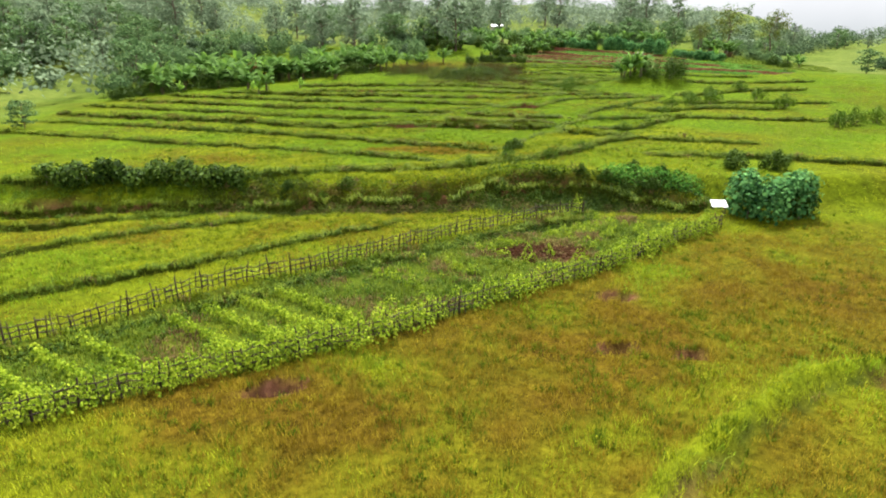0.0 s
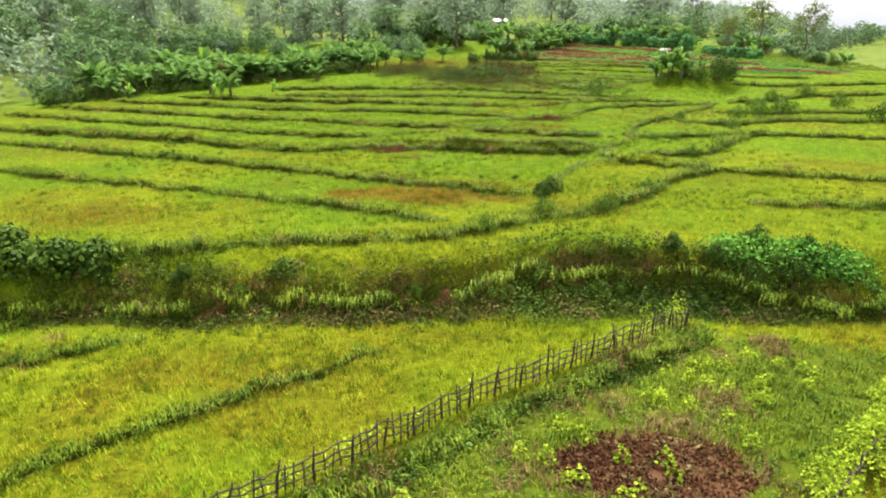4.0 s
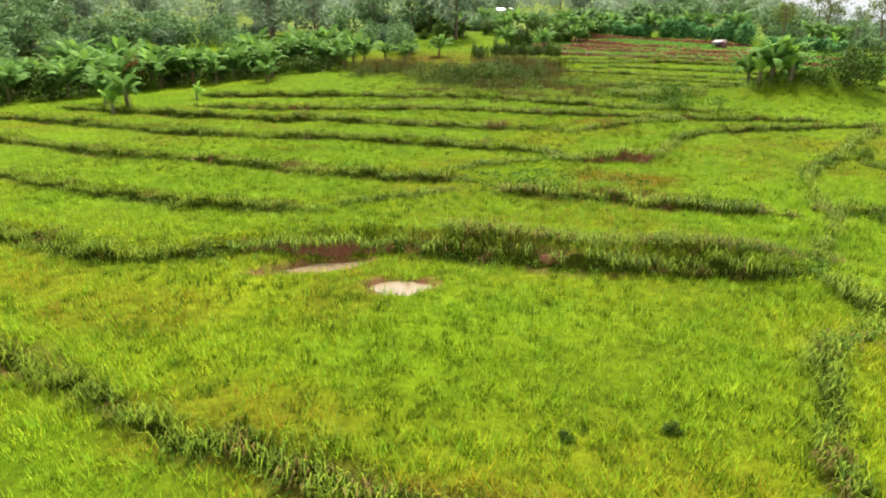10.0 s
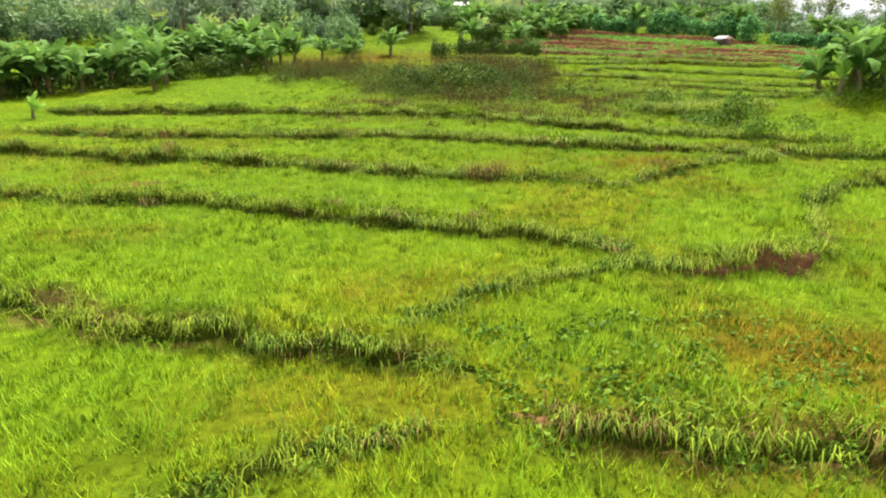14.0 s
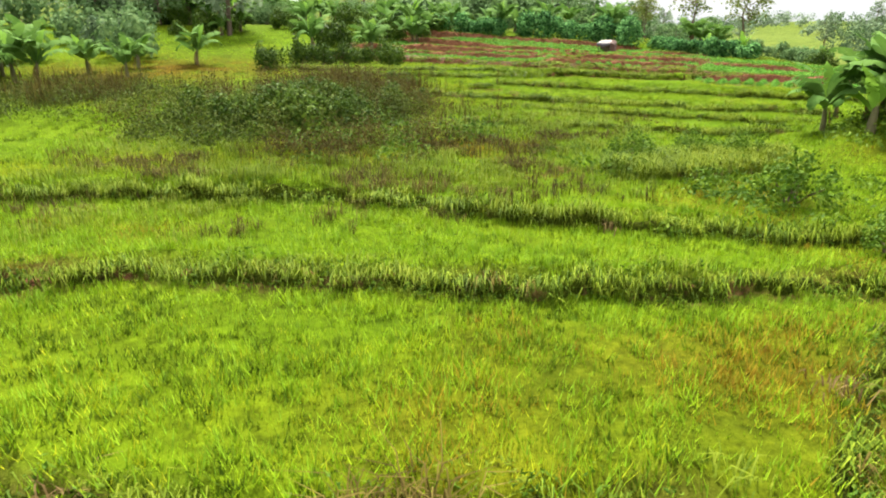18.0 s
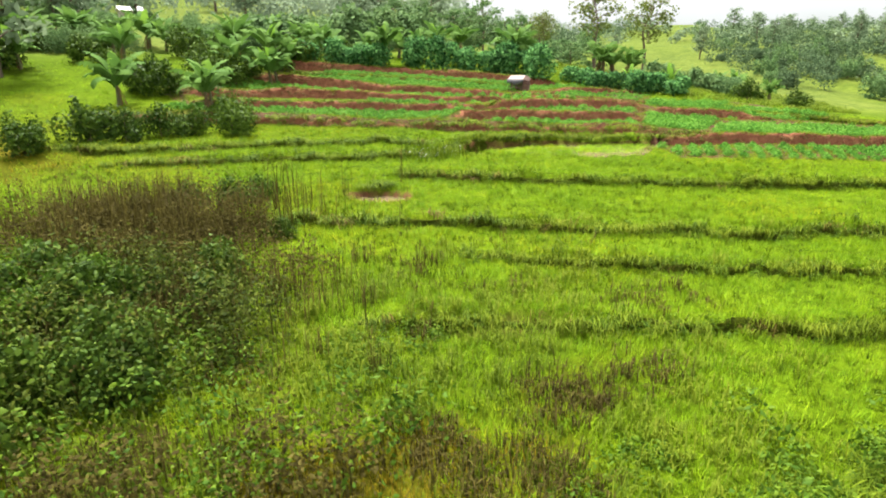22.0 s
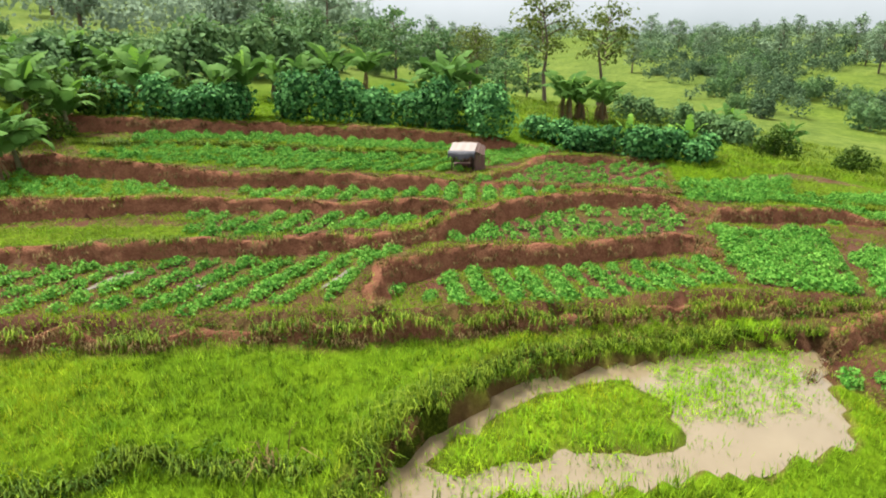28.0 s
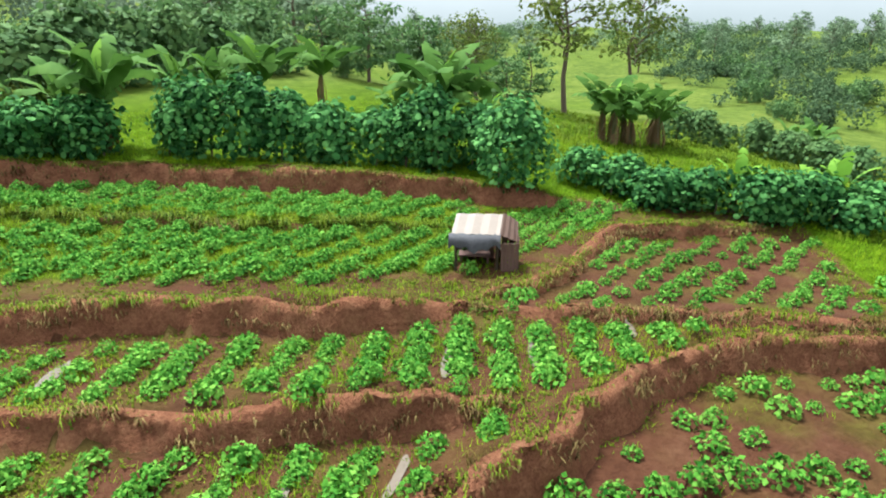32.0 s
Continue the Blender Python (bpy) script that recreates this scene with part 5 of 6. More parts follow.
# Ridge, western and skyline woods carry haze in their leaf colour.
far_woods("far_woods", 260, lambda r: (r.uniform(-120, 110), r.uniform(205, 345)), 9.5, 0.8, M_MIST, "woods on the far ridge with mist painted into their leaf colour", 31)
far_woods("far_woods", 210, lambda r: (r.uniform(-200, -55), r.uniform(95, 240)), 9.0, 0.75, M_TREEHAZE, "green woods on the western hillside with haze mixed into the leaf colour", 32)
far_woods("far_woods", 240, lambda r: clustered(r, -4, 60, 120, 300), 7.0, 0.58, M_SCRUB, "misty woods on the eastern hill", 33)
far_woods("far_woods", 130, lambda r: fan(r, 4, 62, 175, 330), 7.0, 0.8, M_TREEHAZE, "woods along the eastern skyline with haze mixed into the leaf colour", 35)
far_woods("far_scrub", 130, lambda r: clustered(r, 2, 55, 80, 160), 3.6, 0.4, M_SCRUB, "dark green scrub on the eastern slope", 34)
wood(7, lambda r: (r.uniform(8, 30), r.uniform(216, 222)), (0.5, 0.6), [THICKETS[1], THICKETS[0]], 23)
for x, y, s, k in ((65.4, 147.7, 0.95, 3), (76, 149.5, 1.0, 3), (62, 155, 0.6, 3), (60.5, 152, 0.55, 3), (84, 168, 0.8, 0), (-70, 120, 1.1, 0), (-41, 60.6, 0.4, 2), (74, 111, 0.6, 2)):
    put(TREES[k], x, y, s)

# glowing shell painted with pale misty sky and faint ridge beyond the woods
def mist_glow_material():
    m, n, l, b = material("mist_glow", 1.0)
    pos = n.new("ShaderNodeNewGeometry").outputs["Position"]
    sep = n.new("ShaderNodeSeparateXYZ")
    l.new(pos, sep.inputs[0])
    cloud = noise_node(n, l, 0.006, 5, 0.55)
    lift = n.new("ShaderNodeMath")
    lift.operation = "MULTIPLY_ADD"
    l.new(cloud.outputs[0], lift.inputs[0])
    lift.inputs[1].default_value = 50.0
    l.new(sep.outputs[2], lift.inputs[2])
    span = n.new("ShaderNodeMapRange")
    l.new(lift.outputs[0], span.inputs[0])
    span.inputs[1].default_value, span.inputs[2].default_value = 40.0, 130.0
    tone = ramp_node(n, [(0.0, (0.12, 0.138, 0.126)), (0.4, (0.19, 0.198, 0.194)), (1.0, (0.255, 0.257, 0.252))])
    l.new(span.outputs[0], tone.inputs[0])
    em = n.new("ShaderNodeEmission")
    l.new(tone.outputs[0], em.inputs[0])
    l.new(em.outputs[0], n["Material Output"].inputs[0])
    return m


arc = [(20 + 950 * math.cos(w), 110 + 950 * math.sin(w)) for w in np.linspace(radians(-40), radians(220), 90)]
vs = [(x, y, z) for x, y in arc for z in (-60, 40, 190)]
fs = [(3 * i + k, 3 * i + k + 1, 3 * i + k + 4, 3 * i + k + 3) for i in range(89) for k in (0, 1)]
tagged(new("backdrop", mesh_py("backdrop", vs, fs, mist_glow_material())), "glowing backdrop painted as pale grey misty sky over a faint ridge", "sky", kind="structure")

# white-roofed house on the far slope
house = tagged(new("farmhouse"), "distant farmhouse with a long white sheet roof", "house")
house.matrix_basis = pose(18.8, 228, ground_at(18.8, 228), 0, 0, 8) @ Matrix.Diagonal((0.5, 0.55, 0.6, 1))
part("wall", mesh_py("wall", *box(0, 0, 1.2, 8, 4.5, 2.6), M_WALLFAR, False), house)
roof_v = [Vector(p) for p in ((-4.6, -2.9, 2.35), (4.6, -2.9, 2.35), (4.6, 0, 3.7), (-4.6, 0, 3.7), (-4.6, 2.9, 2.35), (4.6, 2.9, 2.35))]
roof_v += [v + Vector((0, 0, 0.08)) for v in roof_v]
part("roof", mesh_py("roof", roof_v, [(0, 1, 2, 3), (3, 2, 5, 4), (6, 9, 8, 7), (9, 10, 11, 8), (0, 6, 7, 1), (4, 5, 11, 10), (1, 7, 8, 2), (2, 8, 11, 5), (0, 3, 9, 6), (3, 4, 10, 9)], M_WHITE, False), house, "white sheet roof")


# ---------------------------------------------------------------- fences
def fence(name, pts, seed, height, step, label):
    r = random.Random(seed)
    base = tagged(new(name), label, "fence")
    run = []
    for (ax, ay), (bx, by) in zip(pts[:-1], pts[1:]):
        n = max(1, int(math.hypot(bx - ax, by - ay) / step))
        run += [(ax + (bx - ax) * k / n, ay + (by - ay) * k / n) for k in range(n)]
    run.append(pts[-1])
    stakes = [mesh_py("stake", *tube([(0, 0, -0.25), (0.02 * k, 0.01, height * 0.5), (0.03 - 0.02 * k, -0.02, height)], [0.034, 0.03, 0.02], 6), M_STAKE) for k in (-1, 0, 1)]
    thin = [mesh_py("picket", *tube([(0, 0, -0.1), (0.01, 0.02 * k, height * 0.85)], [0.022, 0.016], 5), M_STAKE) for k in (-1, 1)]
    tops = []
    for k, (x, y) in enumerate(run):
        x, y = x + r.uniform(-0.04, 0.04), y + r.uniform(-0.04, 0.04)
        z = ground_at(x, y)
        big = k % 4 == 0
        ob = part("stake" if big else "picket", (stakes if big else thin)[r.randrange(2)], base)
        ob.matrix_basis = pose(x, y, z, r.uniform(-7, 7), r.uniform(-7, 7), r.uniform(0, 360)) @ Matrix.Diagonal((1, 1, r.uniform(0.8, 1.2), 1))
        tops.append(Vector((x, y, z)))
    for lift in (0.25, 0.5, 0.74):
        for k in range(0, len(tops) - 1, 6):
            some = tops[k : k + 8]
            if len(some) < 2:
                continue
            vs, fs = tube([p + Vector((0, 0, height * lift + r.uniform(-0.05, 0.05))) for p in some], [0.02] * len(some), 5)
            part("rail", mesh_py("rail", vs, fs, M_BAMBOO), base, "split bamboo rail")
    return base


FENCE_N = [(-26, 5.5), (-19, 11.4), (-14.3, 16.0), (-10.2, 19.5), (-8.5, 21.2), (-6.1, 23.1), (-1.8, 26.2), (0.9, 28.6), (4.7, 30.9), (7.9, 33.2)]
FENCE_S = [(-18, 7.4), (-10.8, 12.4), (-7.4, 14.8), (-2, 18), (0.8, 20), (3.3, 21.8), (6.1, 23.6), (9.8, 26.8), (14.5, 30.8)]
fence("garden_fence", FENCE_N, 1, 0.8, 0.21, "weathered stake and bamboo fence on the upper side of the garden")
fence("garden_fence", FENCE_S, 2, 0.85, 0.24, "dark stake fence overgrown with vines below the garden")


def along(pts, step):
    out = []
    for (ax, ay), (bx, by) in zip(pts[:-1], pts[1:]):
        n = max(1, int(math.hypot(bx - ax, by - ay) / step))
        out += [(ax + (bx - ax) * (k + 0.5) / n, ay + (by - ay) * (k + 0.5) / n) for k in range(n)]
    return np.array(out)


rs = np.random.RandomState(23)
p = along(FENCE_S, 0.42)
p = p[(p[:, 0] > -14) & (rs.rand(len(p)) < 0.9)] + [-0.05, 0.08]
vs, tri = leaf_heap(rs, p[:, 0] + 0.15 * rs.normal(size=len(p)), p[:, 1] + 0.2 * rs.normal(size=len(p)), 0.55, 0.85 + 0.45 * rs.rand(len(p)), 210, 0.085)
part("climbing_vines", mesh_of("climbing_vines", vs, tri, M_VINE), None, "yellow-green bean vines climbing the lower fence", "vine", kind="stuff")
p = along(FENCE_N, 0.6)
p = p[rs.rand(len(p)) < 0.6] + [-0.1, 0.3]
vs, tri = leaf_heap(rs, p[:, 0], p[:, 1], 0.35, 0.5 + 0.3 * rs.rand(len(p)), 40, 0.09)
part("fence_weeds", mesh_of("fence_weeds", vs, tri, M_VINE), None, "light green weeds tangled along the upper fence", "weeds", kind="stuff")
p = along(FENCE_N, 0.4) + [0.5, -0.55]
vs, tri = leaf_heap(rs, p[:, 0], p[:, 1] + 0.1 * rs.normal(size=len(p)), 0.45, 0.45, 60, 0.09)
part("ditch_weeds", mesh_of("ditch_weeds", vs, tri, M_BUSH), None, "dark green weeds in the ditch below the upper fence", "weeds", kind="stuff")
# garden rows and rough green between them
rows = []
for k in range(9):
    bx, by = -14.6 + 1.05 * k, 15.2 + 0.78 * k
    if k != 4:
        for s in np.arange(0, 4.4, 0.22):
            rows.append((bx + 0.8 * s + 0.06 * rs.normal(), by - 0.6 * s + 0.06 * rs.normal()))
for k in range(14):
    bx, by = -4 + 1.1 * k, 22.8 + 0.82 * k
    if rs.rand() < 0.5:
        for s in np.arange(0.3, 3.0, 0.5):
            rows.append((bx + 0.8 * s + 0.2 * rs.normal(), by - 0.6 * s + 0.2 * rs.normal()))
rows = np.array(rows)
rows = rows[inside(rows[:, 0], rows[:, 1], GARDEN)]
vs, tri = leaf_heap(rs, rows[:, 0], rows[:, 1], 0.22, 0.5, 46, 0.09)
part("bean_rows", mesh_of("bean_rows", vs, tri, M_VINE), None, "rows of yellow-green bean plants in the fenced garden", "crop", kind="stuff")
X, Y = sow(rs, -18, 15, 8, 34, 3.4)
m = inside(X, Y, GARDEN) & ((((X - 4.5) / 2.2) ** 2 + ((Y - 26.3) / 1.2) ** 2) > 1)
vs, tri = leaf_heap(rs, X[m], Y[m], 0.28, 0.12 + 0.34 * rs.rand(m.sum()) ** 2, 18, 0.1, 0.4)
part("garden_greens", mesh_of("garden_greens", vs, tri, M_SHRUB), None, "low green garden plants and weeds inside the fence", "crop", kind="stuff")
X, Y = sow(rs, -18, 15, 8, 34, 26)
m = inside(X, Y, GARDEN) & ((((X - 4.5) / 2.2) ** 2 + ((Y - 26.3) / 1.2) ** 2) > 1) & (rs.rand(len(X)) < np.clip(1.8 * lattice_noise(X, Y, 0.9) - 0.35, 0.05, 1))
X, Y = X[m], Y[m]
tone = lattice_noise(X, Y + 9, 1.4) + 0.3 * rs.rand(len(X))
for name, m, mat, label in (("garden_grass", tone < 0.5, M_LIP, "rough bright grass between the garden rows"), ("garden_grass", (tone >= 0.5) & (tone < 0.78), M_TALL, "dark green grass in the garden"), ("garden_stubble", tone >= 0.78, M_SHAG, "brown stubble in the garden")):
    vs, tri = long_blades(rs, X[m], Y[m], ground_height(X[m], Y[m]), 0.12 + 0.2 * rs.rand(m.sum()), 0.8, 0.012, 9, 0.13)
    part(name, mesh_of(name, vs, tri, mat), None, label, "grass", kind="stuff")
p = np.array([(9.8 + 5 * s, 34.3 - 0.6 * s) for s in np.linspace(0, 1, 22)])
vs, tri = leaf_heap(rs, p[:, 0], p[:, 1] + 1.6, 0.7, 0.9, 90, 0.13)
part("bean_bank", mesh_of("bean_bank", vs, tri, M_CROP), None, "thick green bean plants above the garden", "crop", kind="stuff")


# ---------------------------------------------------------------- sheds
def sheet(name, corners, thick, mat, ribs=9):
    """A corrugated sheet over four corners a, b (front), c, d (back)."""
    a, b, c, d = [Vector(v) for v in corners]
    up = (b - a).cross(d - a).normalized()
    vs, fs = [], []
    n = ribs * 4
    for i in range(n + 1):
        s = i / n
        w = 0.012 * math.sin(2 * math.pi * ribs * s) + 0.008 * math.sin(5 * s)
        lo, hi = a.lerp(b, s) + up * w, d.lerp(c, s) + up * w
        vs += [lo, hi, lo - up * thick, hi - up * thick]
    for i in range(n):
        k, j = i * 4, (i + 1) * 4
        fs += [(k, j, j + 1, k + 1), (k + 2, k + 3, j + 3, j + 2), (k, k + 2, j + 2, j), (k + 1, j + 1, j + 3, k + 3)]
    fs += [(0, 1, 3, 2), (n * 4, n * 4 + 2, n * 4 + 3, n * 4 + 1)]
    return mesh_py(name, vs, fs, mat, False)


def field_hut():
    """Lean-to on posts: pale sheet roof sloping forward, grey tarpaulin valance, plank side wall."""
    base = tagged(new("field_hut"), "small wooden field hut with a pale sheet roof and grey tarpaulin", "hut")
    for k, (x, y, h) in enumerate(((-0.85, -0.65, 1.0), (0.8, -0.65, 0.98), (-0.85, 0.56, 1.45), (0.8, 0.56, 1.35), (0.35, -0.6, 1.05))):
        part("post", mesh_py("post", *tube([(x, y, -0.2), (x + 0.02, y, h * 0.5), (x, y + 0.01, h)], [0.05, 0.045, 0.04], 7), M_STAKE), base)
    part("roof", sheet("roof", ((-0.98, -0.55, 1.2), (0.42, -0.6, 1.22), (0.55, 0.6, 1.52), (-0.88, 0.6, 1.5)), 0.02, M_TIN, 3), base, "pale bleached roof sheet")
    part("ridge_sheet", sheet("ridge_sheet", ((0.42, -0.58, 1.2), (0.95, -0.45, 0.98), (1.02, 0.6, 1.3), (0.55, 0.62, 1.54)), 0.02, M_RUSTTIN, 3), base, "rust-brown roof edge sheet")
    vs, fs = [], []
    for i in range(13):
        s = i / 12
        x = -1.05 + 1.5 * s
        sag = 0.05 * math.sin(9 * s) + 0.04 * math.sin(23 * s)
        for k, (y, z) in enumerate(((-0.53, 1.22), (-0.7, 1.17), (-0.82 + 0.5 * sag, 1.02 + 0.5 * sag), (-0.84 + sag, 0.84 + 1.4 * sag))):
            vs.append(Vector((x, y, z)))
    for i in range(12):
        for k in range(3):
            fs.append((i * 4 + k, i * 4 + k + 1, i * 4 + k + 5, i * 4 + k + 4))
    part("tarpaulin", mesh_py("tarpaulin", vs, fs, M_TARP), base, "sagging grey tarpaulin over the front")
    wall = part("side_wall", mesh_py("side_wall", *box(0.94, 0.0, 0.92, 0.03, 1.2, 0.06), M_STAKE, False), base, "grey-brown plank wall")
    for k in range(7):
        part("plank", mesh_py("plank", *box(0.98 + 0.006 * (k % 2), -0.56 + 0.18 * k, 0.5 + 0.03 * (k % 3), 0.025, 0.165, 1.15), M_PLANK, False), wall)
    for k in range(5):
        part("front_plank", mesh_py("front_plank", *box(0.52 + 0.1 * k, -0.68 - 0.004 * (k % 2), 0.5 - 0.02 * (k % 2), 0.09, 0.022, 1.0), M_PLANK, False), base)
    for k in range(9):
        part("back_plank", mesh_py("back_plank", *box(-0.78 + 0.2 * k, 0.6, 0.62, 0.18, 0.025, 1.3), M_PLANK, False), base)
    part("bench", mesh_py("bench", *joined(box(-0.3, 0.1, 0.42, 0.95, 0.5, 0.04), box(-0.7, 0.1, 0.18, 0.06, 0.4, 0.45), box(0.1, 0.1, 0.18, 0.06, 0.4, 0.45)), M_PLANK, False), base)
    return base


hut = field_hut()
hut.matrix_basis = pose(39.55, 129.3, ground_at(39.5, 128.9) - 0.12, 0, 0, -44) @ Matrix.Diagonal((0.88, 0.88, 0.9, 1))


def white_shed():
    base = tagged(new("garden_shed"), "tiny garden shelter with a white sheet roof on stakes", "shed")
    for x, y, h in ((-0.6, -0.4, 0.8), (0.6, -0.4, 0.8), (-0.6, 0.4, 1.1), (0.6, 0.4, 1.1)):
        part("post", mesh_py("post", *tube([(x, y, -0.2), (x, y, h)], [0.035, 0.03], 6), M_STAKE), base)
    part("roof", sheet("roof", ((-0.8, -0.6, 0.82), (0.8, -0.6, 0.82), (0.75, 0.55, 1.18), (-0.8, 0.55, 1.16)), 0.02, M_WHITE, 6), base, "white roof sheet")
    part("side_sheet", mesh_py("side_sheet", *box(0.62, 0, 0.45, 0.02, 0.8, 0.7), M_PLANK, False), base)
    return base


white_shed().matrix_basis = pose(15.1, 32.6, ground_at(15.1, 32.6), 0, 0, -8) @ Matrix.Diagonal((0.52, 0.52, 0.75, 1))


# ---------------------------------------------------------------- crops
def crop_plant(seed, radius=0.28, height=0.36, n=96, leaf=0.098):
    r = np.random.RandomState(seed)
    a, q = r.rand(n) * 2 * np.pi, np.sqrt(r.rand(n))
    c = np.stack([radius * q * np.cos(a), radius * q * np.sin(a), height * (1 - 0.7 * q**2) * (0.35 + 0.65 * r.rand(n))], -1)
    nm = np.stack([np.cos(a) * q, np.sin(a) * q, 0.8 + 0 * a], -1) + 0.55 * r.normal(size=(n, 3))
    return leaves_at(r, c, nm, leaf * (0.6 + 0.8 * r.rand(n)), 0.72, 0.22)


PLANTS = [crop_plant(60 + k) for k in range(6)]
PLANT_MESHES = [mesh_of("crop_plant", vs, tri, M_CROP) for vs, tri in PLANTS]
REST_V, REST_F, REST_N = [], [], 0
SINGLE = 0


def plot(poly, heading, row_gap, plant_gap, size, seed, single=False, miss=0.08, jitter=0.09):
    """Rows of plants at a heading (degrees from +x) inside a field outline."""
    global REST_N, SINGLE
    r = np.random.RandomState(seed)
    c, s = math.cos(radians(heading)), math.sin(radians(heading))
    px, py = np.array([p[0] for p in poly]), np.array([p[1] for p in poly])
    mx, my = px.mean(), py.mean()
    poly = [(mx + 1.1 * (a - mx), my + 1.1 * (b - my)) for a, b in poly]
    half = np.hypot(px - mx, py - my).max()
    u, v = np.meshgrid(np.arange(-half, half, plant_gap), np.arange(-half, half, row_gap))
    u, v = u.ravel() + jitter * r.normal(size=u.size), v.ravel() + jitter * 0.7 * r.normal(size=u.size)
    x, y = mx + u * c - v * s, my + u * s + v * c
    k = inside(x, y, poly) & (r.rand(len(x)) > miss)
    x, y = x[k], y[k]
    z, _, _, _, _, slope = ground_height(x, y, True)
    flat = slope < 0.12
    x, y, z = x[flat], y[flat], z[flat]
    for i in range(len(x)):
        sc, turn, kind = size * r.uniform(0.6, 1.3), r.uniform(0, 360), r.randint(6)
        if single and SINGLE < 300:
            ob = part("crop_plant", PLANT_MESHES[kind], None, "leafy green potato plant in a garden row", "crop plant", "crop plants in rows", at=pose(x[i], y[i], z[i] - 0.01, 0, 0, turn) @ Matrix.Diagonal((sc, sc, sc, 1)))
            SINGLE += 1
        else:
            vs, tri = PLANTS[kind]
            a, b = math.cos(radians(turn)), math.sin(radians(turn))
            w = vs * sc
            REST_V.append(np.stack([x[i] + w[:, 0] * a - w[:, 1] * b, y[i] + w[:, 0] * b + w[:, 1] * a, z[i] + w[:, 2]], -1))
            REST_F.append(tri + REST_N)
            REST_N += len(vs)


plot([(38.6, 127.1), (44.6, 128.2), (50, 125.2), (45.2, 122.2)], 8, 0.78, 0.55, 0.85, 1, True)
plot([(29.1, 131.3), (31.1, 130.2), (35, 128.2), (37.6, 126.8), (40.7, 124.3), (39.5, 123.9), (36, 124.8), (33, 126.6), (29, 129.2)], 47, 0.85, 0.27, 0.95, 2, True, 0.12)
plot([(29.8, 119.4), (31.6, 120.2), (35, 118.6), (38.7, 116.5), (37.2, 114.5), (33.7, 116), (29.4, 118)], 58, 0.8, 0.27, 0.95, 3, miss=0.1)
plot([(13, 130.2), (20, 127.4), (25, 124.9), (30.6, 122.4), (27.5, 120.1), (24, 121.4), (19.7, 124.2), (13, 127.4)], 29, 0.95, 0.26, 0.85, 4, miss=0.1)
plot([(25.6, 127.4), (26.2, 129.6), (30.4, 127.0), (34.9, 124.3), (31.4, 123.8), (29, 124.7), (25.6, 126.4)], 38, 0.95, 0.27, 0.9, 5, miss=0.12)
plot([(33, 122.7), (36, 122.6), (40.2, 122.8), (43.6, 120.7), (42.8, 119.4), (40.3, 118.2), (36, 120), (33, 121.6)], 150, 0.8, 0.7, 1.0, 6, miss=0.15)
plot([(38.6, 114.4), (42.6, 117.6), (46.6, 115.2), (40.6, 112.2)], -35, 0.5, 0.32, 1.0, 7, miss=0.04)
plot([(36, 110.2), (44.4, 106.9), (52, 103.6), (48, 101.6), (40.4, 105.2), (34.6, 108.2)], 42, 0.85, 0.28, 0.9, 8, miss=0.08)
plot([(41.8, 111.2), (45.2, 113.4), (53, 109.6), (58, 106), (50, 106.4)], 42, 0.5, 0.34, 1.0, 9, miss=0.06)
plot([(45.4, 120.2), (47.6, 122.4), (54, 120.2), (49.8, 117.6)], -35, 0.55, 0.38, 0.95, 10)
plot([(48.6, 115.6), (51, 117.8), (58, 115), (54.6, 112.2)], -35, 0.5, 0.4, 0.95, 11)
plot([(25, 137.4), (29.7, 134), (32.5, 132.2), (35.5, 130.4), (38.2, 129.4), (40.4, 131.4), (34.9, 134.8), (27, 139.4)], 18, 0.85, 0.25, 0.92, 12, miss=0.1)
plot([(27.5, 140.2), (35, 135.6), (40.8, 132.4), (42.8, 134.2), (33.5, 140.4), (28.4, 142.4)], 20, 0.85, 0.25, 0.88, 13, miss=0.12)
plot([(41, 129.2), (44.8, 129.4), (47.4, 130.2), (45.4, 132), (42.6, 131.6)], 20, 0.5, 0.4, 0.9, 14)
plot([(15, 140.6), (15, 136.4), (20.5, 133.8), (26.2, 131.9), (25.2, 134.4), (20, 138.6)], 30, 0.6, 0.5, 0.8, 15)
plot([(30.4, 117.4), (33, 116.2), (34, 115.6), (31, 116.8)], 58, 0.5, 0.4, 0.7, 16)
part("crop_rows", mesh_of("crop_rows", np.concatenate(REST_V), np.concatenate(REST_F), M_CROP), None, "rows of leafy green potato plants on the red earth plots", "crop", kind="stuff")

# broad-leaved creepers on the terrace above the second pit
rs = np.random.RandomState(77)
X, Y = sow(rs, 1.5, 8.5, 62.4, 66, 3.5)
vs, tri = leaf_heap(rs, X, Y, 0.35, 0.2, 20, 0.1)
part("creepers", mesh_of("creepers", vs, tri, M_SHRUB), None, "creeping green plants on a grassy terrace", "plant", kind="stuff")


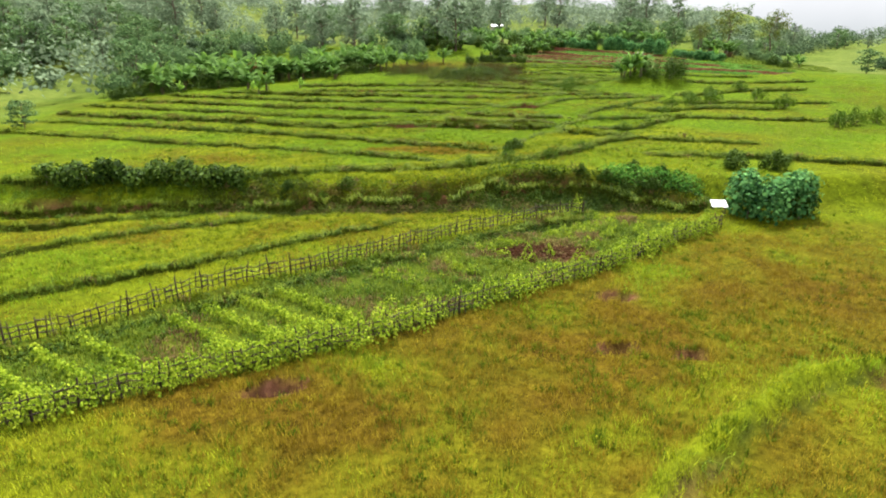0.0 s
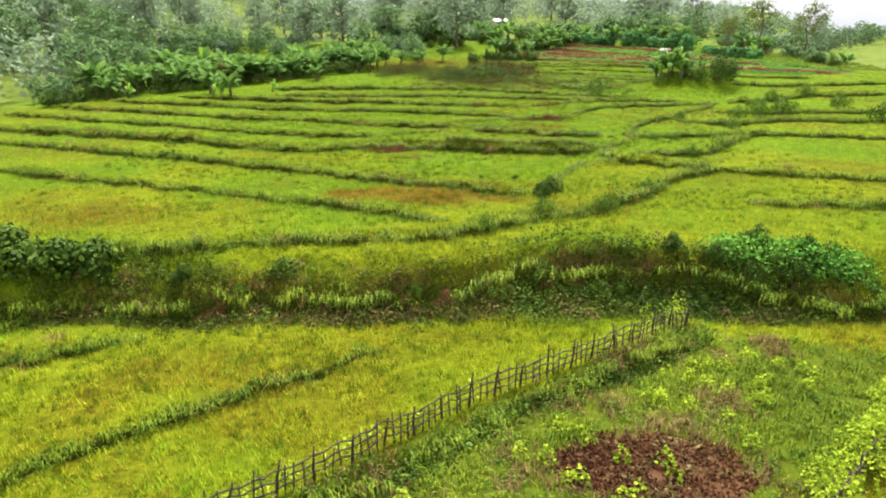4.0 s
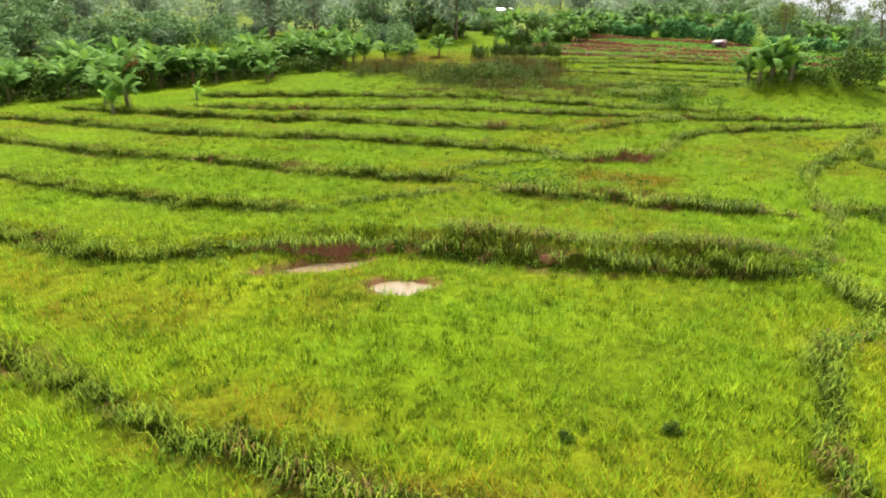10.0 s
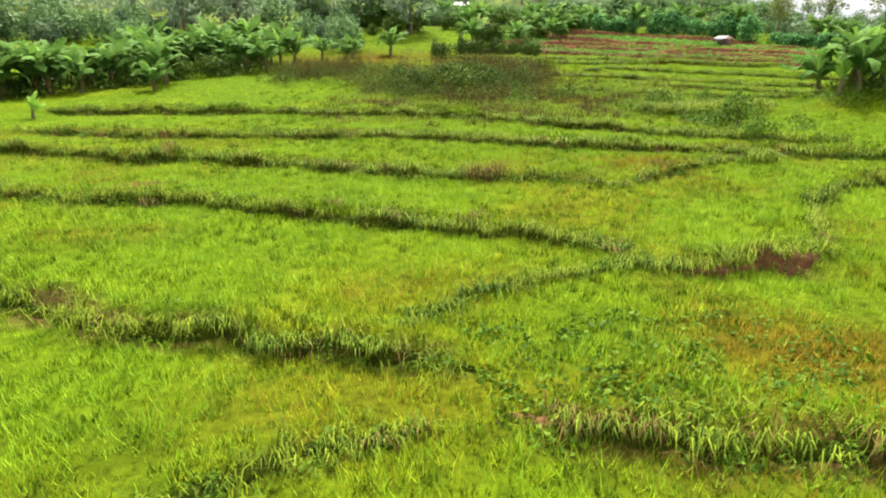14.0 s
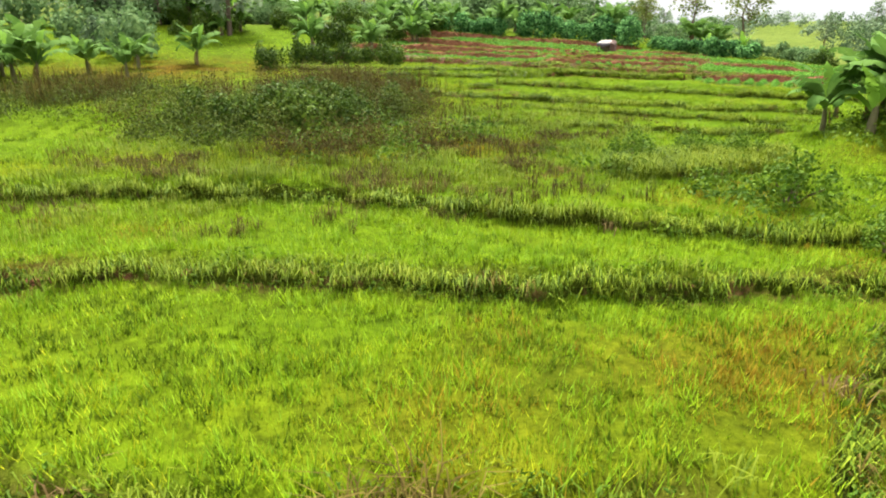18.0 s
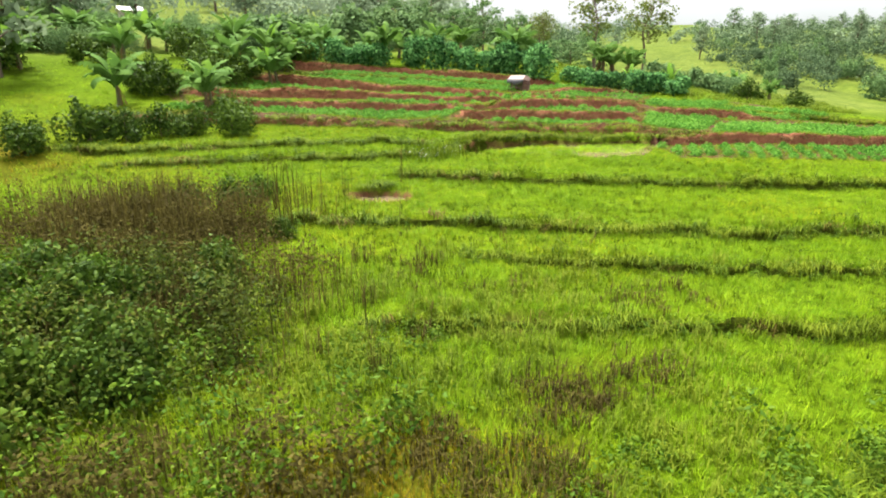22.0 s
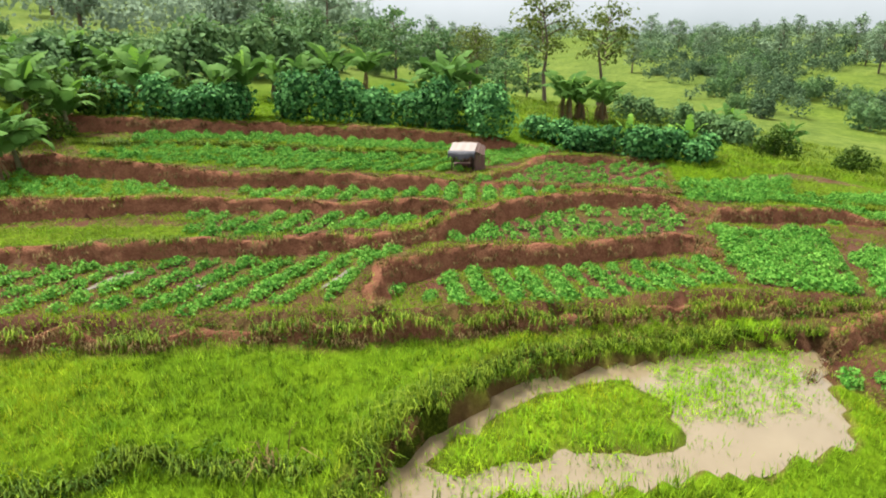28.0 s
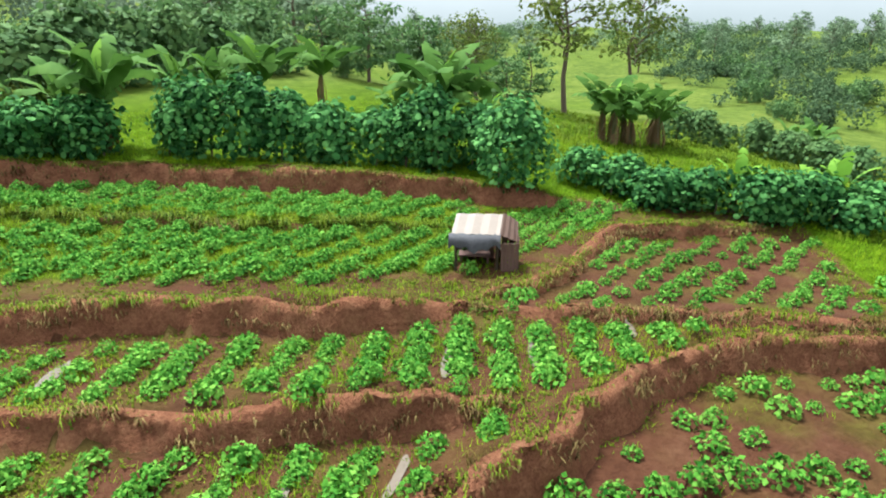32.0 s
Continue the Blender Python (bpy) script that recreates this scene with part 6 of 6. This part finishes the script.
# ---------------------------------------------------------------- squash hedges
def hedge(name, pts, width, height, per, leaf, mat, label, seed):
    r = np.random.RandomState(seed)
    base = tagged(new(name), label, "hedge")
    p = along(pts, width * 0.5)
    lob = []
    for x, y in p:
        x, y = x + 0.14 * width * r.normal(), y + 0.14 * width * r.normal()
        h = height * (0.78 + 0.5 * r.rand())
        z = ground_at(x, y)
        lob.append((x, y, z + 0.45 * h, width * (0.42 + 0.2 * r.rand()), width * (0.42 + 0.2 * r.rand()), h * 0.55))
        lob.append((x + 0.3 * r.normal(), y + 0.3 * r.normal(), z + 0.7 * h, width * 0.35, width * 0.35, h * 0.3))
    vs, tri = lobes_cloud(r, per * len(p), lob, leaf, 0.4, 0.5, 0.85, True)
    part("foliage", mesh_of("foliage", vs, tri, mat), base, "overlapping broad green leaves")
    for x, y in p:
        part("stem", mesh_py("stem", *tube([(x, y, ground_at(x, y) - 0.1), (x + 0.1, y, ground_at(x, y) + height * 0.6)], [0.04, 0.02], 5), M_BARK), base)
    return base


hedge("hedge", [(35.0, 142.6), (37.6, 141.1), (40.6, 139.0), (43.6, 137.2), (46, 135.8)], 2.2, 2.6, 1000, 0.235, M_HEDGE, "tall hedge of broad-leaved squash above a red bank", 1)
hedge("hedge", [(25.6, 146.2), (28.2, 145.4), (30, 144.6), (32, 143.6), (34.2, 143)], 2.0, 2.0, 850, 0.23, M_HEDGE, "bushy end of the squash hedge", 2)
hedge("hedge", [(47.9, 133.6), (48.6, 130.9), (49.7, 128.6), (51.8, 126.4), (54.2, 124.3)], 1.9, 1.6, 850, 0.21, M_HEDGE, "dark green hedge bending round the crop plots", 3)
hedge("hedge", [(15.9, 32.3), (17.2, 32.2), (18.6, 32.1), (19.9, 32.1)], 2.3, 2.1, 900, 0.21, M_HEDGE, "rounded mound of broad-leaved squash beside the garden shelter", 6)
hedge("hedge", [(66.5, 140), (68.8, 136.6), (68.8, 132), (66.6, 127.4)], 2.2, 1.8, 500, 0.24, M_TREE, "dark hedge along the edge of the valley", 4)
hedge("hedge", [(24, 158), (34, 157.4), (44, 162), (52, 166)], 3.6, 4.0, 420, 0.42, M_TREE, "long dark green tree hedge behind the upper fields", 5)

hedge("bush_mound", [(43.8, 133.9), (45.0, 133.4)], 2.7, 2.5, 2000, 0.2, M_HEDGE, "rounded leafy bright green bush behind the field hut", 7)
hedge("bush_row", [(-23.6, 35.2), (-19, 35.3), (-15, 35.2), (-11.8, 35.2)], 1.5, 1.25, 380, 0.17, M_BUSH, "row of dense dark green bushes along the bank", 8)

# ---------------------------------------------------------------- dead weeds and reeds on the fallow slope
rs = np.random.RandomState(91)


def weed_patch(name, cx, cy, rx, ry, count, height, mat, label, width=0.009):
    x, y = cx + 0.45 * rx * rs.normal(size=count), cy + 0.45 * ry * rs.normal(size=count)
    keep = lattice_noise(x, y, 1.7) + 0.35 * rs.rand(count) > 0.62
    x, y = x[keep], y[keep]
    vs, tri = long_blades(rs, x, y, ground_height(x, y), height * (0.4 + 0.8 * rs.rand(len(x))), 0.32, width, 4, 0.16)
    part(name, mesh_of(name, vs, tri, mat), None, label, "weeds", kind="stuff")


def undergrowth(name, centres, radius, height, per, leaf, mat, label):
    x, y = np.array(centres).T
    vs, tri = leaf_heap(rs, x, y, radius * (0.6 + 0.8 * rs.rand(len(x))), height * (0.4 + 0.9 * rs.rand(len(x))), per, leaf, 0.55)
    part(name, mesh_of(name, vs, tri, mat), None, label, "undergrowth", kind="stuff")


def ring(cx, cy, rx, ry, n):
    a, q = rs.rand(n) * 2 * np.pi, np.sqrt(rs.rand(n))
    return list(zip(cx + rx * q * np.cos(a), cy + ry * q * np.sin(a)))


undergrowth("dead_brush", ring(6.6, 108.4, 6, 2.8, 220), 0.7, 1.6, 80, 0.1, M_WEED, "dark brown dead brush on the fallow slope")
undergrowth("dead_brush", ring(9.6, 106.4, 2.8, 2.0, 120), 0.6, 1.2, 70, 0.09, M_WEED, "dark dead brush at the edge of the fallow slope")
for bx, by, sz in ((10.4, 110.4, 0.5), (11.8, 109.6, 0.55), (13.0, 110.3, 0.45), (12.6, 106.2, 0.35)):
    put(BUSHES[0], bx, by, sz, label="dark bush beside the dead brush")
undergrowth("dead_brush", ring(9, 103.5, 4.4, 2.6, 70) + ring(7, 95.4, 4, 1.8, 70) + ring(0, 104, 4, 3, 40) + ring(5, 102, 5, 3, 50), 0.6, 1.3, 60, 0.1, M_WEED, "brown dead brush tangled in green weeds")
weed_patch("dead_weeds", 8, 108.2, 6, 3, 1500, 1.7, M_WEED, "tall dark brown dead weed stalks on the fallow slope", 0.012)
weed_patch("dead_weeds", 8.5, 102, 5, 3, 500, 1.1, M_WEED, "dark dead stalks standing among the brush", 0.011)
weed_patch("dead_weeds", 7.5, 95, 5, 2.6, 1100, 0.65, M_WEED, "scattered dark dry stalks in the grass", 0.011)
weed_patch("dead_weeds", -6, 112, 5, 4, 1200, 1.2, M_WEED, "brown dead weed stalks beside the bananas", 0.012)
weed_patch("reeds", 5, 93.5, 9, 4, 2400, 0.42, M_LIP, "long green reeds on the fallow slope")
for cx, cy in ((9.5, 94.0), (11.8, 92.2), (10.5, 92.6), (12.2, 97.6), (9.7, 96.6), (13.2, 100.4), (14.2, 103.2), (15.6, 101.8), (11.2, 98.8)):
    x, y = np.array(ring(cx, cy, 0.28, 0.28, 9)).T
    vs, tri = long_blades(rs, x, y, ground_height(x, y), 0.6 + 0.35 * rs.rand(len(x)), 0.35, 0.009, 3, 0.1)
    part("dead_stalks", mesh_of("dead_stalks", vs, tri, M_WEED), None, "clump of thin dark dead stalks in the grass", "weeds", kind="stuff")


for bx, by in ring(5.2, 102.4, 5.4, 3.6, 36):
    put(BUSHES[0] if rs.rand() < 0.7 else BUSHES[1], float(bx), float(by), 0.55 + 0.4 * rs.rand(), label="tangled bush among dead stalks on the fallow slope")
undergrowth("undergrowth", ring(5.2, 101.8, 6, 3.8, 190) + ring(-4, 107, 6, 4, 70), 0.8, 1.6, 130, 0.11, M_BRUSH, "tangled dark olive undergrowth on the fallow slope")
undergrowth("undergrowth", ring(2.2, 99.6, 4.2, 2.4, 90), 0.8, 1.0, 90, 0.11, M_BRUSH, "dark olive brush at the front of the fallow slope")
undergrowth("undergrowth", ring(4.5, 101, 6.5, 4, 90) + ring(8, 95, 5, 2.5, 30), 0.7, 0.85, 70, 0.13, M_SHRUB, "olive green undergrowth among dead stalks")
undergrowth("undergrowth", ring(12.6, 98.4, 1.6, 0.9, 26) + ring(14.4, 92.8, 1.4, 0.5, 14), 0.4, 0.3, 50, 0.09, M_SHRUB, "patch of fresh green weeds on the fallow slope")
lower = [(x + 0.4 * rs.normal(), 34.3 + 0.035 * x * (x > 0) + 0.5 * rs.normal()) for x in np.linspace(-14, 12, 230)]
undergrowth("undergrowth", lower, 0.5, 0.55, 60, 0.1, M_BRUSH, "dark olive brush covering the lower bank")
undergrowth("dead_brush", [(x + 0.3 * rs.normal(), y) for x, y in lower if lattice_noise(np.array([x]), np.array([y]), 1.5)[0] > 0.55], 0.4, 0.5, 50, 0.1, M_SHAG, "dead brown grass hanging on the lower bank")
undergrowth("undergrowth", [(x + 0.4 * rs.normal(), 35.0 + 0.35 * rs.normal()) for x in np.linspace(3, 13, 80)], 0.6, 0.6, 90, 0.12, M_BUSH, "thick dark leafy bushes over the lower bank")
undergrowth("undergrowth", [(x + rs.normal() * 0.4, 34.9 + 0.5 * rs.normal()) for x in np.linspace(-28, 3, 120)], 0.5, 0.5, 45, 0.1, M_SHRUB, "rough green weeds on the lower bank")
undergrowth("undergrowth", [(x + rs.normal() * 0.4, 35.2 + 0.6 * rs.normal()) for x in np.linspace(2, 15, 90)], 0.6, 0.7, 70, 0.12, M_BUSH, "thick dark bushes and weeds on the lower bank")
undergrowth("undergrowth", [(17 + 2.2 * rs.normal(), 85 + 1.8 * rs.normal()) for _ in range(26)] + [(17.5 + 2.5 * rs.normal(), 90 + rs.normal()) for _ in range(26)], 0.6, 0.7, 60, 0.14, M_SHRUB, "clumps of green reeds and weeds near the knoll")


# big tussocks of arching grass on the banks and below the knoll
def tussocks(name, centres, height, mat, label, count=70, width=0.012):
    x, y = np.array(centres).T
    vs, tri = long_blades(rs, x, y, ground_height(x, y), height * (0.7 + 0.6 * rs.rand(len(x))), 1.1, width, count, 0.2)
    part(name, mesh_of(name, vs, tri, mat), None, label, "grass", kind="stuff")


clumps = []
for pts, step, earth, grow, reach in EDGES:
    if grow >= 0.3 and earth < 0.7:
        for (ax, ay), (bx, by) in zip(pts[:-1], pts[1:]):
            ln = math.hypot(bx - ax, by - ay)
            for _ in range(int(ln * (0.25 + 0.5 * grow) + rs.rand())):
                q, o = rs.rand(), 0.12 + 0.22 * rs.normal()
                clumps.append((ax + (bx - ax) * q - (by - ay) / ln * o, ay + (by - ay) * q + (bx - ax) / ln * o))
mix = rs.rand(len(clumps))
for lo, hi_, mat, label in ((0, 0.42, M_LIP, "clumps of arching grass on the terrace banks"), (0.42, 0.85, M_TALL, "dark clumps of reedy grass on the terrace banks"), (0.85, 1, M_SHAG, "rusty dead clumps on the terrace banks")):
    tussocks("bank_tussocks", [c for c, m in zip(clumps, mix) if lo <= m < hi_], 0.3, mat, label, 30, 0.013)
tussocks("tussock_grass", ring(16.6, 89.0, 2.6, 1.1, 50) + ring(19.5, 88.6, 2, 1.4, 30), 0.6, M_LIP, "big tussocks of long arching bright grass")
meadow = [p for p in ring(64, 133, 15, 17, 1500) if p[0] > 49 + 0.2 * (135 - p[1]) and not inside(p[0], p[1], CROPLAND)]
for n, mat, label in ((0, M_LIP, "rough tufted grass on the eastern meadow"), (1, M_TUFT, "darker tufts on the eastern meadow")):
    tussocks("meadow_grass", meadow[n::2], 0.3, mat, label, 12, 0.02)
tussocks("tussock_grass", ring(16.4, 89.4, 2.4, 1.2, 60), 0.55, M_TALL, "dark green reeds among the tussocks")
tussocks("tussock_grass", [(3.1 + 0.25 * k, 77.0) for k in range(4)], 0.6, M_DEADGRASS, "straw-brown tussock on a terrace lip", 50)

undergrowth("straw_litter", ring(4.5, 26.3, 2.1, 1.1, 60), 0.2, 0.14, 12, 0.14, M_SHAG, "straw and dead stalks strewn over the dug patch")

# films of water standing in the furrows
def puddle(x, y, heading, length, width):
    c, s = math.cos(radians(heading)), math.sin(radians(heading))
    pts = []
    for w in np.linspace(0, 2 * math.pi, 18, endpoint=False):
        u, v = length / 2 * math.cos(w) * (1 + 0.12 * math.sin(3 * w)), width / 2 * math.sin(w) * (1 + 0.3 * math.sin(2 * w + x))
        pts.append((x + u * c - v * s, y + u * s + v * c))
    vs = [(a, b, ground_at(a, b) + 0.03) for a, b in pts] + [(x, y, ground_at(x, y) + 0.035)]
    part("puddle", mesh_py("puddle", vs, [(i, (i + 1) % 18, 18) for i in range(18)], M_PUDDLE), None, "film of grey water in a furrow", "water", kind="structure")


for x, y, h, ln, w in ((30.4, 125.4, 38, 1.7, 0.26), (31.3, 124.9, 38, 1.5, 0.24), (28.3, 126.3, 38, 1.4, 0.24), (33.1, 124.4, 38, 1.2, 0.22), (22.4, 125.0, 29, 1.8, 0.25), (24.3, 123.3, 29, 2.0, 0.25), (26.4, 122.7, 29, 1.6, 0.25), (27.6, 121.3, 29, 1.6, 0.25), (19.4, 126.4, 29, 1.8, 0.25),
                       (33.2, 127.2, 47, 1.3, 0.2), (35.6, 126.2, 47, 1.4, 0.2), (31.6, 128.9, 47, 1.2, 0.2), (39.9, 125.0, 47, 0.9, 0.3), (29.7, 130.0, 47, 1.0, 0.22), (37.2, 125.4, 47, 1.2, 0.2)):
    puddle(x, y, h, ln, w)


# rough tall grass over the fallow slope
X, Y = sow(rs, -4, 22, 86, 105, 22)
soft = np.exp(-(((X - 8) / 11) ** 4 + ((Y - 95) / 7.5) ** 4))
k = rs.rand(len(X)) < soft * np.clip(1.9 * lattice_noise(X, Y, 1.1) - 0.3, 0.05, 1)
X, Y = X[k], Y[k]
tone = lattice_noise(X + 17, Y, 1.9) + 0.25 * rs.rand(len(X))
for name, m, mat, label in (("rough_grass", tone < 0.72, M_LIP, "tall tufted yellow-green grass on the fallow slope"), ("brown_grass", tone >= 0.72, M_WEED, "brown dead grass tufts on the fallow slope")):
    vs, tri = long_blades(rs, X[m], Y[m], ground_height(X[m], Y[m]), 0.2 + 0.22 * rs.rand(m.sum()), 0.7, 0.012, 9, 0.12)
    part(name, mesh_of(name, vs, tri, mat), None, label, "grass", kind="stuff")

# low weeds between the crop rows
X, Y = sow(rs, 13, 56, 102, 142, 9)
k = inside(X, Y, CROPLAND) & ~inside(X, Y, [(33, 123), (40.2, 123.2), (44.4, 120.7), (40.3, 117.6), (33, 121)]) & ~inside(X, Y, [(38, 127.4), (44.6, 128.6), (50.4, 125.4), (45, 121.6)]) & ~inside(X, Y, POND) & (rs.rand(len(X)) < np.clip(2 * lattice_noise(X, Y + 20, 1.5) - 0.3 + 0.6 * (Y - 0.75 * (X - 40) > 131), 0.05, 1))
vs, tri = leaf_heap(rs, X[k], Y[k], 0.26, 0.09, 12, 0.09, 0.4)
part("plot_weeds", mesh_of("plot_weeds", vs, tri, M_LIP), None, "low light green weeds between the crop rows", "weeds", kind="stuff")
undergrowth("undergrowth", ring(27.5, 89, 3.2, 2.4, 50), 0.8, 0.9, 60, 0.15, M_SHRUB, "olive green growth round the banana clump on the knoll")
tussocks("tussock_grass", ring(17.5, 109.6, 0.7, 0.2, 7), 0.26, M_TALL, "dark grass overhanging the water pit")
tall_bank = [(0.3 + 0.16 * k + 0.2 * rs.normal(), 57.2 - 0.035 * k + 0.12 * rs.normal()) for k in range(60)]
tussocks("tussock_grass", tall_bank[::3], 0.36, M_LIP, "long arching grass hanging over a tall bank", 50)
tussocks("tussock_grass", tall_bank[1::3], 0.38, M_TALL, "dark arching grass hanging over a tall bank", 50)
tussocks("tussock_grass", tall_bank[2::3], 0.36, M_DEADGRASS, "straw-coloured grass hanging over a tall bank", 50)
undergrowth("flowering_weed", [(7.5 + 0.25 * rs.normal(), 33.5 + 0.2 * rs.normal()) for _ in range(7)], 0.28, 0.95, 60, 0.08, M_VINE, "tall pale yellow flowering weed at the end of the garden fence")
rim = along([(23.5, 113.3), (23.8, 114.0), (24.8, 115.0), (26.5, 115.45), (29.6, 115.45), (32.2, 114.65), (35.4, 113.0)], 0.2)
tussocks("pond_edge_grass", [(x + 0.08 * rs.normal(), y + 0.08 * rs.normal()) for x, y in rim], 0.34, M_TALL, "dark grass hanging over the edge of the flooded paddy", 26)
weed_patch("corner_weeds", 22.5, 113.3, 2.2, 1.4, 420, 0.48, M_TALL, "tall leafy weeds at the corner of the flooded paddy", 0.013)
undergrowth("white_flowers", ring(22.4, 113.0, 1.8, 1.0, 40), 0.12, 0.62, 2, 0.055, M_WHITE, "small white flowers among the weeds by the paddy")
tussocks("pond_rice", ring(33.6, 112.3, 2.6, 1.5, 260) + ring(28, 113, 3, 1.6, 60), 0.2, M_LUSH, "sparse young rice standing in muddy water", 12)
undergrowth("earth_clods", ring(4.5, 26.3, 2.2, 1.15, 190), 0.22, 0.12, 24, 0.11, M_CLOD, "dark red-brown clods on the dug garden patch")
for name, mat, n, label in (("bank_clods", M_CLOD, 5, "crumbling red earth clods on the bare banks"), ("bank_creepers", M_SHRUB, 2, "green creepers scattered on the bare banks")):
    cx, cy = [], []
    for hi, zh, nr, grow, earth in LIPS:
        if earth > 0.75:
            k = rs.rand(len(hi)) < (0.3 if n == 5 else 0.28)
            o = 0.22 + 0.14 * rs.rand(k.sum())
            cx.append(hi[k, 0] - nr[k, 0] * o)
            cy.append(hi[k, 1] - nr[k, 1] * o)
    cx, cy = np.concatenate(cx), np.concatenate(cy)
    vs, tri = leaf_heap(rs, cx, cy, 0.2, 0.14, 10 * n, 0.08, 0.7)
    part(name, mesh_of(name, vs, tri, mat), None, label, "earth" if n == 5 else "weeds", kind="stuff")
tussocks("tussock_grass", [(14.1 + 0.3 * k, 78 + 0.1 * k) for k in range(5)], 0.55, M_TALL, "dark arching tussock on a terrace lip", 50)
